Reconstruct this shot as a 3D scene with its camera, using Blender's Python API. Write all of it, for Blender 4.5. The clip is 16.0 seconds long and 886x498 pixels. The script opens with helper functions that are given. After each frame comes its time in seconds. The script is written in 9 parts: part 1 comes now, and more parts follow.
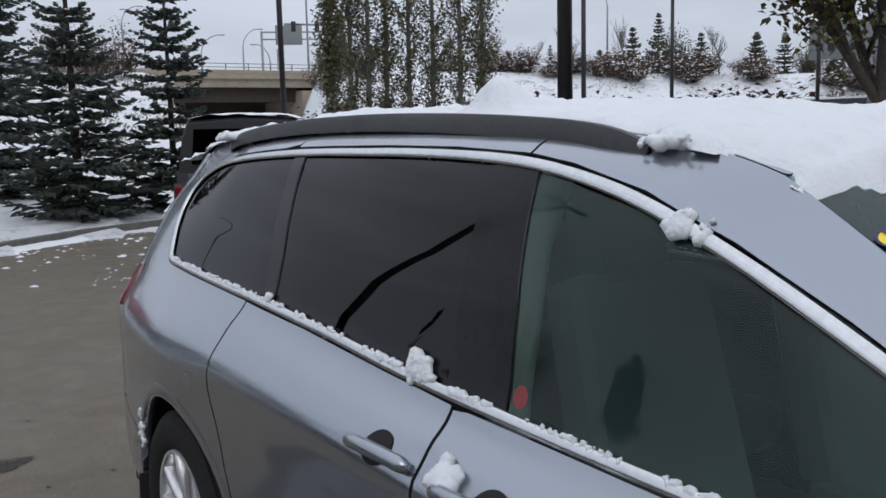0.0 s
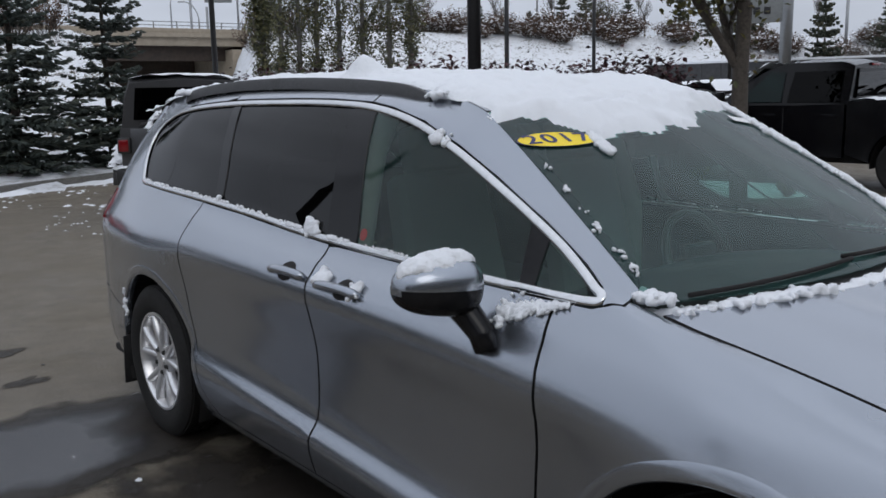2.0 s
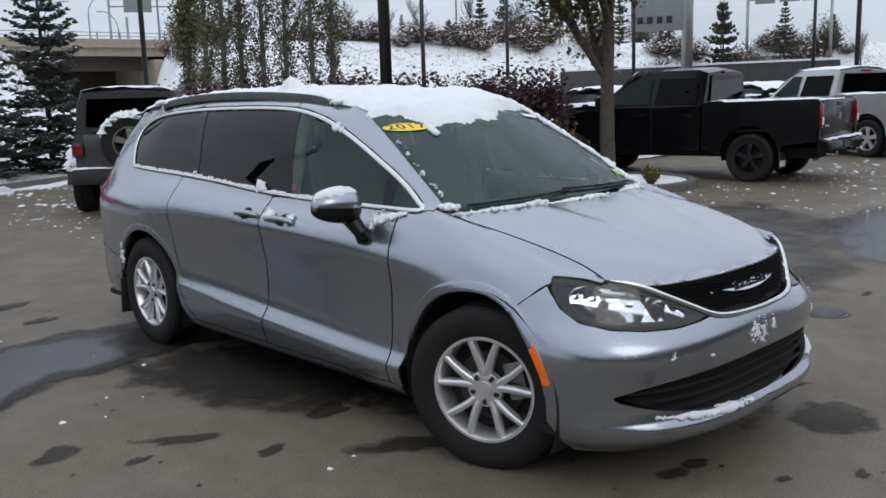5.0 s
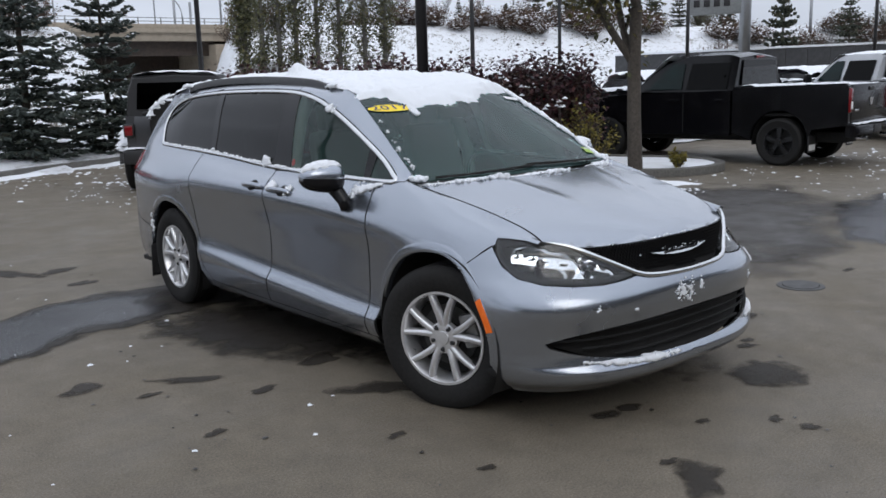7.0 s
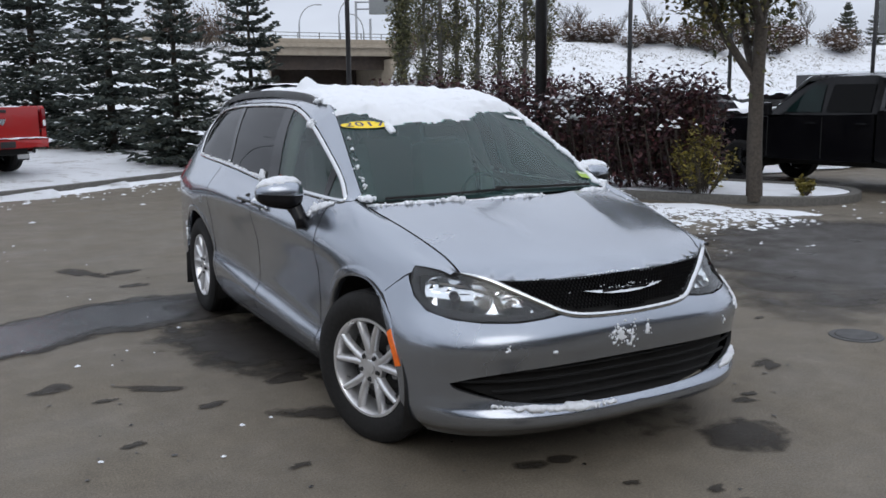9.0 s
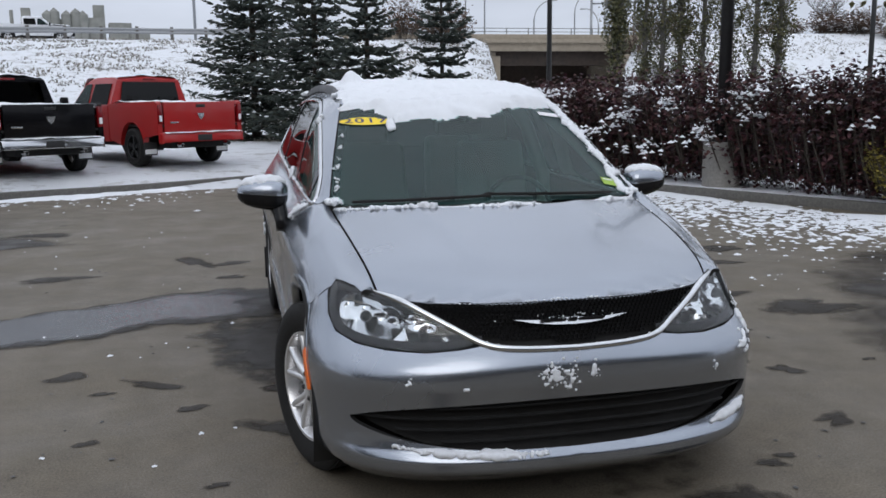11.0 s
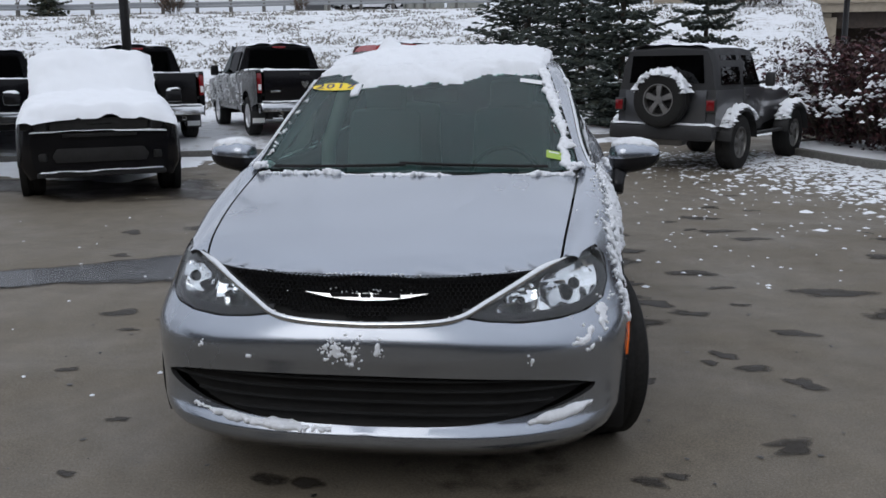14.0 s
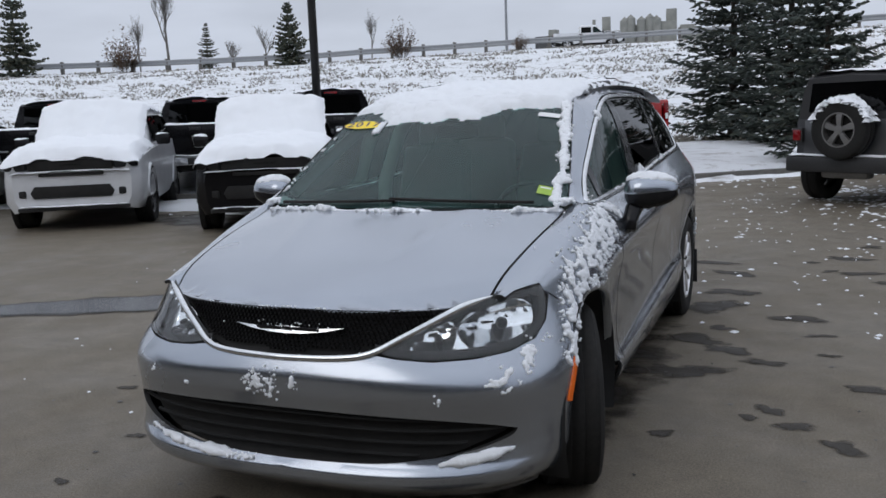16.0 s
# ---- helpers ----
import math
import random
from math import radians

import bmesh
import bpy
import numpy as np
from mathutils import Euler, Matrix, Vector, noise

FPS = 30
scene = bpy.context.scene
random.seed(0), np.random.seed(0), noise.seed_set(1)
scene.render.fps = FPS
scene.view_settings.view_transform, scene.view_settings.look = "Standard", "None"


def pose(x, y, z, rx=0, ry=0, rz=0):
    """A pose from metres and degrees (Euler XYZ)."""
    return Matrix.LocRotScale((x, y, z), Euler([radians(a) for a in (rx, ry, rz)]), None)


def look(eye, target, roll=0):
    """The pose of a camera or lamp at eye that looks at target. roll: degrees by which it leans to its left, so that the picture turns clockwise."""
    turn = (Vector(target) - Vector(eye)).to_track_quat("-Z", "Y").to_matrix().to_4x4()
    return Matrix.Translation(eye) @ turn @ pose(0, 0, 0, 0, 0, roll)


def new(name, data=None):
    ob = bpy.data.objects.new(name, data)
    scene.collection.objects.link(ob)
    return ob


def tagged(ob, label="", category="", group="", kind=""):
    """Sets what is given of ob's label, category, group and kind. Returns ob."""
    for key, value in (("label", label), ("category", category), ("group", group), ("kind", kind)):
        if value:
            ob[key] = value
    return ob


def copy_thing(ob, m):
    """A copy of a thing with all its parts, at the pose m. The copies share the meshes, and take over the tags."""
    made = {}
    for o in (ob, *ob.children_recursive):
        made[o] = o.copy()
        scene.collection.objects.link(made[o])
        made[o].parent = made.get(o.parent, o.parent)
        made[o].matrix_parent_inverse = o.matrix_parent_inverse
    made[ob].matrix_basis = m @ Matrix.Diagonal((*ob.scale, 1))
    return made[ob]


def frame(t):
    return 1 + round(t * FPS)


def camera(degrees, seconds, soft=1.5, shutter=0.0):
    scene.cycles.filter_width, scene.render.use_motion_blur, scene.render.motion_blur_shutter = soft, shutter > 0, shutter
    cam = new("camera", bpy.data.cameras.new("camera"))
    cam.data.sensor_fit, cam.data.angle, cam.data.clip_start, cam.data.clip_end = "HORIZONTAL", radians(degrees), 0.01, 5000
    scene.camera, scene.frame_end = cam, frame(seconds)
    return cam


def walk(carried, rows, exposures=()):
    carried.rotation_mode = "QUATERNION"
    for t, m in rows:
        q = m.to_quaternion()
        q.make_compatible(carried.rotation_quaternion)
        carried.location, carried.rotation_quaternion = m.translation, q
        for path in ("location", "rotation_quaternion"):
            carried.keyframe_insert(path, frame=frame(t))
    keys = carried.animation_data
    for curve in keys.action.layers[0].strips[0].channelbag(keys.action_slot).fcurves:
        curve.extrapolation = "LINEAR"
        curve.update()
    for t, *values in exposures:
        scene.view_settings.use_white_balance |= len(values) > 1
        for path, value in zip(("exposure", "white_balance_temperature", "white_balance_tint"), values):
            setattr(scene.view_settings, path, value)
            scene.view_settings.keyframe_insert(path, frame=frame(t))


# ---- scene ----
cam = camera(52.9, 16.0, soft=1.6)
PATH = [
    (0, (-1.820, 0.263, 1.636), (-0.687, 1.890, 1.369), -1.36),
    (0.5, (-1.966, -0.037, 1.627), (-0.788, 1.556, 1.353), -2.52),
    (1, (-2.139, -0.328, 1.659), (-0.933, 1.237, 1.346), -2.15),
    (1.5, (-2.271, -0.680, 1.626), (-1.056, 0.875, 1.299), -1.36),
    (2, (-2.460, -0.980, 1.627), (-1.221, 0.549, 1.271), -1.11),
    (2.5, (-2.685, -1.246, 1.646), (-1.412, 0.250, 1.271), -1.78),
    (3, (-2.808, -1.589, 1.626), (-1.526, -0.101, 1.252), -1.61),
    (3.5, (-2.948, -1.874, 1.641), (-1.632, -0.412, 1.278), -2.08),
    (4, (-3.177, -2.107, 1.639), (-1.815, -0.684, 1.292), -2.09),
    (6.3, (-3.834, -3.098, 1.637), (-2.482, -1.666, 1.29), -1.3),
    (6.5, (-3.78, -3.14, 1.619), (-2.441, -1.698, 1.266), -1.6),
    (7, (-3.639, -3.319, 1.627), (-2.38, -1.812, 1.252), -1.7),
    (7.5, (-3.406, -3.404, 1.607), (-2.224, -1.831, 1.252), -2.7),
    (8, (-3.127, -3.489, 1.633), (-1.998, -1.873, 1.296), -2.6),
    (8.5, (-2.849, -3.697, 1.623), (-1.791, -2.031, 1.295), -1.3),
    (9, (-2.547, -3.768, 1.609), (-1.602, -2.037, 1.276), -0.7),
    (9.2, (-2.399, -3.732, 1.596), (-1.489, -1.981, 1.265), -0.6),
    (11.3, (-1.006, -3.804, 1.588), (-0.634, -1.868, 1.251), -0.9),
    (11.5, (-0.87, -3.862, 1.589), (-0.552, -1.916, 1.251), -1.1),
    (12, (-0.51, -3.936, 1.599), (-0.305, -1.978, 1.249), -0.7),
    (12.5, (-0.216, -3.804, 1.578), (-0.12, -1.841, 1.206), -1.0),
    (13, (0.083, -3.754, 1.58), (0.072, -1.79, 1.206), -1.1),
    (13.5, (0.448, -3.816, 1.575), (0.317, -1.859, 1.182), -0.7),
    (14, (0.669, -3.77, 1.565), (0.414, -1.827, 1.165), -0.6),
    (14.5, (0.878, -3.608, 1.581), (0.531, -1.678, 1.185), -1.1),
    (15, (1.198, -3.608, 1.555), (0.713, -1.704, 1.18), -1.8),
    (15.5, (1.494, -3.599, 1.557), (0.861, -1.732, 1.219), -2.5),
    (16, (1.725, -3.466, 1.536), (0.972, -1.639, 1.227), -2.2),
]
walk(cam, [(t, look(eye, target, roll)) for t, eye, target, roll in PATH], exposures=[(0.0, -0.10), (0.6, -0.28), (1.2, -0.27), (2.0, -0.19), (3.5, -0.04), (5.0, 0.08), (6.5, 0.14), (9.0, 0.14), (11.0, 0.02), (12.5, -0.07), (16.0, -0.08)])

# ---- sky and sun: an overcast autumn day ----
world = bpy.data.worlds.new("overcast_sky")
scene.world = world
world.use_nodes = True
wn, wl = world.node_tree.nodes, world.node_tree.links
wn.clear()
SUN_ELEVATION, SUN_TURN = radians(38), radians(200)
w_sky = wn.new("ShaderNodeTexSky")
w_sky.sky_type, w_sky.sun_disc = "NISHITA", False
w_sky.sun_elevation, w_sky.sun_rotation = SUN_ELEVATION, SUN_TURN
w_sky_bg = wn.new("ShaderNodeBackground")
w_sky_bg.inputs["Strength"].default_value = 0.05
wl.new(w_sky.outputs[0], w_sky_bg.inputs["Color"])
w_co = wn.new("ShaderNodeTexCoord")
w_sep = wn.new("ShaderNodeSeparateXYZ")
wl.new(w_co.outputs["Generated"], w_sep.inputs[0])
w_ramp = wn.new("ShaderNodeValToRGB")
w_ramp.color_ramp.elements[0].position, w_ramp.color_ramp.elements[0].color = 0.0, (0.585, 0.637, 0.745, 1)
w_ramp.color_ramp.elements[1].position, w_ramp.color_ramp.elements[1].color = 0.85, (1.04, 1.11, 1.26, 1)
e = w_ramp.color_ramp.elements.new(0.12)
e.color = (0.65, 0.705, 0.825, 1)
wl.new(w_sep.outputs[2], w_ramp.inputs[0])
w_map = wn.new("ShaderNodeMapping")
w_map.inputs["Scale"].default_value = (1.6, 1.6, 6.0)
wl.new(w_co.outputs["Generated"], w_map.inputs[0])
w_noise = wn.new("ShaderNodeTexNoise")
w_noise.inputs["Scale"].default_value, w_noise.inputs["Detail"].default_value = 2.2, 6.0
wl.new(w_map.outputs[0], w_noise.inputs["Vector"])
w_cl = wn.new("ShaderNodeMapRange")
w_cl.inputs[1].default_value, w_cl.inputs[2].default_value = 0.3, 0.7
w_cl.inputs[3].default_value, w_cl.inputs[4].default_value = 0.86, 1.10
wl.new(w_noise.outputs[0], w_cl.inputs[0])
w_mul = wn.new("ShaderNodeVectorMath")
w_mul.operation = "SCALE"
wl.new(w_ramp.outputs[0], w_mul.inputs[0])
wl.new(w_cl.outputs[0], w_mul.inputs["Scale"])
w_bg = wn.new("ShaderNodeBackground")
w_bg.inputs["Strength"].default_value = 1.0
wl.new(w_mul.outputs[0], w_bg.inputs["Color"])
w_mix = wn.new("ShaderNodeMixShader")
w_mix.inputs[0].default_value = 0.94
w_out = wn.new("ShaderNodeOutputWorld")
wl.new(w_sky_bg.outputs[0], w_mix.inputs[1])
wl.new(w_bg.outputs[0], w_mix.inputs[2])
wl.new(w_mix.outputs[0], w_out.inputs[0])
sun = new("sun", bpy.data.lights.new("sun", "SUN"))
sun.data.energy, sun.data.angle, sun.data.color = 0.5, radians(35), (1.0, 0.97, 0.93)
sun.rotation_euler = (radians(90) - SUN_ELEVATION, 0, -SUN_TURN + radians(180))


# ---- materials ----
def ramp_of(nt, fac, stops):
    r = nt.nodes.new("ShaderNodeValToRGB")
    els = r.color_ramp.elements
    while len(els) < len(stops):
        els.new(0.5)
    for el, (p, c) in zip(els, stops):
        el.position, el.color = p, (*c, 1)
    nt.links.new(fac, r.inputs[0])
    return r.outputs[0]


def noise_of(nt, scale, detail=4.0, rough=0.55, coord="Object", stretch=None):
    co = nt.nodes.new("ShaderNodeTexCoord")
    n = nt.nodes.new("ShaderNodeTexNoise")
    n.inputs["Scale"].default_value, n.inputs["Detail"].default_value, n.inputs["Roughness"].default_value = scale, detail, rough
    out = co.outputs[coord]
    if stretch:
        m = nt.nodes.new("ShaderNodeMapping")
        m.inputs["Scale"].default_value = stretch
        nt.links.new(out, m.inputs[0])
        out = m.outputs[0]
    nt.links.new(out, n.inputs["Vector"])
    return n.outputs[0]


def rng_of(nt, fac, a, b, lo=0.3, hi=0.7):
    r = nt.nodes.new("ShaderNodeMapRange")
    for i, v in enumerate((lo, hi, a, b)):
        r.inputs[i + 1].default_value = v
    nt.links.new(fac, r.inputs[0])
    return r.outputs[0]


def mix_of(nt, fac, a, b, kind="MIX"):
    m = nt.nodes.new("ShaderNodeMix")
    m.data_type, m.blend_type = "RGBA", kind
    for sock, v in ((m.inputs[0], fac), (m.inputs[6], a), (m.inputs[7], b)):
        if isinstance(v, (int, float)):
            sock.default_value = v
        elif isinstance(v, tuple):
            sock.default_value = (*v, 1)
        else:
            nt.links.new(v, sock)
    return m.outputs[2]


def surface(name, dark, light, rough=0.6, metal=0.0, fine=40.0, coarse=3.0, bump=0.0, bump_scale=80.0, coat=0.0, rough_var=0.1, spec=0.5, blotch=0.35):
    """A principled surface whose colour wanders between two tones at a fine and a coarse scale."""
    m = bpy.data.materials.new(name)
    m.use_nodes = True
    nt = m.node_tree
    b = nt.nodes["Principled BSDF"]
    f, c = noise_of(nt, fine), noise_of(nt, coarse)
    col = ramp_of(nt, f, [(0.3, dark), (0.7, light)])
    cc = ramp_of(nt, c, [(0.3, dark), (0.7, light)])
    nt.links.new(mix_of(nt, blotch, col, cc), b.inputs["Base Color"])
    nt.links.new(rng_of(nt, c, max(rough - rough_var, 0.02), min(rough + rough_var, 1)), b.inputs["Roughness"])
    b.inputs["Metallic"].default_value = metal
    b.inputs["Specular IOR Level"].default_value = spec
    b.inputs["Coat Weight"].default_value = coat
    b.inputs["Coat Roughness"].default_value = 0.06
    if bump:
        bp = nt.nodes.new("ShaderNodeBump")
        bp.inputs["Strength"].default_value, bp.inputs["Distance"].default_value = 1.0, bump
        nt.links.new(noise_of(nt, bump_scale, 6.0), bp.inputs["Height"])
        nt.links.new(bp.outputs[0], b.inputs["Normal"])
    return m


def pane(name, tint, gloss=1.0, rough=0.0, film=0.0, film_colour=(0.5, 0.6, 0.58)):
    """Thin glass: a tinted clear sheet with a mirror gloss by Fresnel."""
    m = bpy.data.materials.new(name)
    m.use_nodes = True
    nt = m.node_tree
    nt.nodes.clear()
    out = nt.nodes.new("ShaderNodeOutputMaterial")
    tr, gl, mx, fr = (nt.nodes.new(k) for k in ("ShaderNodeBsdfTransparent", "ShaderNodeBsdfGlossy", "ShaderNodeMixShader", "ShaderNodeFresnel"))
    tr.inputs[0].default_value = (*tint, 1)
    gl.inputs[0].default_value = (gloss, gloss, gloss, 1)
    gl.inputs["Roughness"].default_value = rough
    fr.inputs[0].default_value = 1.55
    nt.links.new(fr.outputs[0], mx.inputs[0])
    nt.links.new(tr.outputs[0], mx.inputs[1])
    nt.links.new(gl.outputs[0], mx.inputs[2])
    last = mx.outputs[0]
    if film:
        df, m2 = nt.nodes.new("ShaderNodeBsdfDiffuse"), nt.nodes.new("ShaderNodeMixShader")
        df.inputs[0].default_value = (*film_colour, 1)
        nt.links.new(rng_of(nt, noise_of(nt, 3.0, 5.0), film * 0.6, film * 1.4), m2.inputs[0])
        nt.links.new(last, m2.inputs[1])
        nt.links.new(df.outputs[0], m2.inputs[2])
        last = m2.outputs[0]
    nt.links.new(last, out.inputs[0])
    return m


def car_paint(name, base, metal=0.85, rough=0.38, dirt=0.15, coat=0.8, spec=0.5, grain=1.06, coat_rough=0.03):
    m = bpy.data.materials.new(name)
    m.use_nodes = True
    nt = m.node_tree
    b = nt.nodes["Principled BSDF"]
    grime = noise_of(nt, 2.5, 5.0)
    fleck = noise_of(nt, 420.0, 2.0)
    col = mix_of(nt, rng_of(nt, fleck, 0.0, 0.5), base, tuple(min(1, v * grain) for v in base))
    col = mix_of(nt, rng_of(nt, grime, 0.0, dirt, 0.45, 0.75), col, (0.16, 0.15, 0.135))
    nt.links.new(col, b.inputs["Base Color"])
    b.inputs["Metallic"].default_value = metal
    nt.links.new(rng_of(nt, grime, rough - 0.02, rough + 0.03 + 0.3 * dirt), b.inputs["Roughness"])
    b.inputs["Specular IOR Level"].default_value = spec
    b.inputs["Coat Weight"].default_value = coat
    nt.links.new(rng_of(nt, grime, coat_rough, coat_rough + 0.02 + 0.5 * dirt), b.inputs["Coat Roughness"])
    return m


def snow_material(name, dirt=(0.62, 0.62, 0.6), amount=0.15, scale=1.0):
    m = bpy.data.materials.new(name)
    m.use_nodes = True
    nt = m.node_tree
    b = nt.nodes["Principled BSDF"]
    n1 = noise_of(nt, 1.3 * scale, 6.0)
    nt.links.new(mix_of(nt, rng_of(nt, n1, 0.0, amount, 0.45, 0.8), (0.83, 0.85, 0.88), dirt), b.inputs["Base Color"])
    b.inputs["Roughness"].default_value = 0.75
    b.inputs["Subsurface Weight"].default_value = 0.0
    b.inputs["Specular IOR Level"].default_value = 0.25
    bp = nt.nodes.new("ShaderNodeBump")
    bp.inputs["Strength"].default_value, bp.inputs["Distance"].default_value = 0.9, 0.006
    nt.links.new(noise_of(nt, 70.0 * scale, 8.0, 0.7), bp.inputs["Height"])
    nt.links.new(bp.outputs[0], b.inputs["Normal"])
    return m


M_PAINT = car_paint("silver_grey_paint", (0.335, 0.362, 0.407), 0.93, 0.245, dirt=0.012, coat=0.8, coat_rough=0.07)
M_SEAM = surface("black_panel_gap", (0.003, 0.003, 0.003), (0.006, 0.006, 0.006), 0.9)
PAINT2 = [M_PAINT, M_SEAM]
M_GLASS = pane("windscreen_glass", (0.42, 0.68, 0.62), gloss=0.62, film=0.043, film_colour=(0.26, 0.60, 0.58))
M_GLASS_DOOR = pane("door_glass", (0.50, 0.70, 0.64), gloss=0.6, film=0.032, film_colour=(0.26, 0.56, 0.52))
M_PRIVACY = pane("privacy_glass", (0.03, 0.036, 0.042), gloss=0.62)
M_LENS = pane("clear_lens", (0.92, 0.94, 0.95))
M_CHROME = surface("brushed_chrome", (0.62, 0.63, 0.64), (0.75, 0.76, 0.77), 0.16, 1.0, 60, 5, rough_var=0.06)
M_MIRROR_CHROME = surface("reflector_chrome", (0.80, 0.81, 0.82), (0.9, 0.9, 0.9), 0.07, 1.0, 30, 5, rough_var=0.03)
M_ALLOY = surface("alloy_wheel", (0.66, 0.66, 0.67), (0.78, 0.78, 0.79), 0.34, 0.75, 50, 6, rough_var=0.08)
M_GLOSSBLACK = surface("gloss_black_plastic", (0.008, 0.008, 0.009), (0.014, 0.014, 0.015), 0.12, 0, 40, 4, rough_var=0.05, spec=0.22)
M_BLACK = surface("textured_black_plastic", (0.012, 0.012, 0.013), (0.03, 0.03, 0.031), 0.5, 0, 60, 4, bump=0.0006, bump_scale=500)
M_DARK = surface("dark_underbody", (0.006, 0.006, 0.006), (0.014, 0.013, 0.012), 0.85, 0, 20, 3)
M_RUBBER = surface("tyre_rubber", (0.007, 0.007, 0.007), (0.020, 0.019, 0.018), 0.75, 0, 60, 6, bump=0.0008, bump_scale=300, spec=0.3)
M_SEAT = surface("grey_cloth", (0.10, 0.105, 0.105), (0.15, 0.155, 0.155), 0.9, 0, 300, 8)
M_TRIM_LIGHT = surface("light_grey_trim", (0.36, 0.39, 0.38), (0.44, 0.47, 0.46), 0.7, 0, 80, 6)
M_AMBER = surface("amber_reflector", (0.85, 0.13, 0.01), (0.95, 0.2, 0.02), 0.2, 0, 300, 20, spec=0.7)
M_RED = surface("red_lamp_lens", (0.14, 0.004, 0.006), (0.22, 0.006, 0.010), 0.12, 0, 120, 10, coat=0.6)
M_SNOW = snow_material("fresh_snow", amount=0.1)
M_SNOW_GROUND = snow_material("trodden_snow", (0.42, 0.42, 0.4), 0.5, 0.7)
M_STICKER = surface("yellow_sticker", (0.90, 0.66, 0.01), (0.97, 0.74, 0.02), 0.45, 0, 30, 4)
M_NAVY = surface("navy_ink", (0.02, 0.02, 0.10), (0.03, 0.03, 0.14), 0.5)
M_WHITEPAPER = surface("white_paper", (0.72, 0.74, 0.74), (0.82, 0.83, 0.83), 0.6)
M_GREENTAG = surface("yellow_green_tag", (0.30, 0.46, 0.06), (0.38, 0.54, 0.09), 0.6)
# ---- mesh tools ----
from mathutils.geometry import delaunay_2d_cdt


def obj(name, me, mat, parent=None, label="", smooth=True):
    if isinstance(me, bmesh.types.BMesh):
        b, me = me, bpy.data.meshes.new(name)
        b.to_mesh(me)
        b.free()
    if smooth and not me.has_custom_normals:
        me.polygons.foreach_set("use_smooth", [True] * len(me.polygons))
    for mt in mat if isinstance(mat, (list, tuple)) else [mat]:
        me.materials.append(mt)
    ob = new(name, me)
    if parent:
        ob.parent = parent
    if label:
        ob["label"] = label
    return ob


LOOSE = ("snow_flecks", "snow_cover", "foliage", "crown", "branchwork", "stem_tangle", "side_snow", "flare_snow", "fender_snow", "belt_snow", "lip_snow", "cowl_snow", "grille_snow", "bumper_snow", "screen_snow", "mirror_foot_snow", "handle_snow", "rail_snow", "mirror_snow", "spare_snow")


def part(name, me, mat, parent, label="", smooth=True):
    ob = obj(name, me, mat, parent, label, smooth)
    if name in LOOSE:
        ob["kind"] = "stuff"
    return ob


def thing(name, label, category, m=None, group="", kind=""):
    ob = new(name)
    ob.empty_display_size = 0.3
    if m is not None:
        ob.matrix_basis = m
    return tagged(ob, label, category, group, kind)


def from_lists(name, verts, faces):
    me = bpy.data.meshes.new(name)
    me.from_pydata([tuple(v) for v in verts], [], faces)
    me.update()
    return me


def auto_sharp(bm, angle=35):
    for ed in bm.edges:
        ed.smooth = len(ed.link_faces) == 2 and ed.calc_face_angle(0) < radians(angle)
    for fc in bm.faces:
        fc.smooth = True
    return bm


def box(sx, sy, sz, at=(0, 0, 0), bevel=0.01, seg=2, turn=None, taper=1.0):
    """A bevelled box with its centre at `at`; taper scales the top."""
    bm = bmesh.new()
    bmesh.ops.create_cube(bm, size=1)
    for v in bm.verts:
        k = taper if v.co.z > 0 else 1
        v.co = Vector((v.co.x * sx * k, v.co.y * sy * k, v.co.z * sz))
    if bevel:
        bmesh.ops.bevel(bm, geom=bm.edges[:], offset=min(bevel, 0.45 * min(sx, sy, sz)), segments=seg, profile=0.6, affect="EDGES")
    m = Matrix.Translation(at) @ (turn if turn is not None else Matrix())
    bmesh.ops.transform(bm, matrix=m, verts=bm.verts)
    return auto_sharp(bm)


def tube(points, radius, n=8, cap=True):
    """A tube through points; radius is a number or one for each point."""
    bm = bmesh.new()
    pts = [Vector(p) for p in points]
    rad = radius if isinstance(radius, (list, tuple)) else [radius] * len(pts)
    rings, side = [], None
    for i, p in enumerate(pts):
        d = (pts[min(i + 1, len(pts) - 1)] - pts[max(i - 1, 0)]).normalized()
        if side is None:
            side = d.orthogonal().normalized()
        side = (side - d * side.dot(d)).normalized()
        up = d.cross(side)
        rings.append([bm.verts.new(p + rad[i] * (math.cos(a) * side + math.sin(a) * up)) for a in (2 * math.pi * k / n for k in range(n))])
    for a, b in zip(rings, rings[1:]):
        for k in range(n):
            bm.faces.new((a[k], a[(k + 1) % n], b[(k + 1) % n], b[k]))
    if cap:
        bm.faces.new(rings[0][::-1])
        bm.faces.new(rings[-1])
    return auto_sharp(bm, 50)


def lathe(profile, n=32, axis="x", at=(0, 0, 0)):
    """Spins (radius, along) pairs round an axis."""
    bm = bmesh.new()
    rings = []
    for r, h in profile:
        ring = []
        for k in range(n):
            a = 2 * math.pi * k / n
            c, s = r * math.cos(a), r * math.sin(a)
            p = {"x": (h, c, s), "y": (c, h, s), "z": (c, s, h)}[axis]
            ring.append(bm.verts.new(Vector(p) + Vector(at)))
        rings.append(ring)
    for a, b in zip(rings, rings[1:]):
        for k in range(n):
            bm.faces.new((a[k], a[(k + 1) % n], b[(k + 1) % n], b[k]))
    bmesh.ops.remove_doubles(bm, verts=bm.verts, dist=1e-5)
    bmesh.ops.recalc_face_normals(bm, faces=bm.faces)
    return auto_sharp(bm, 40)


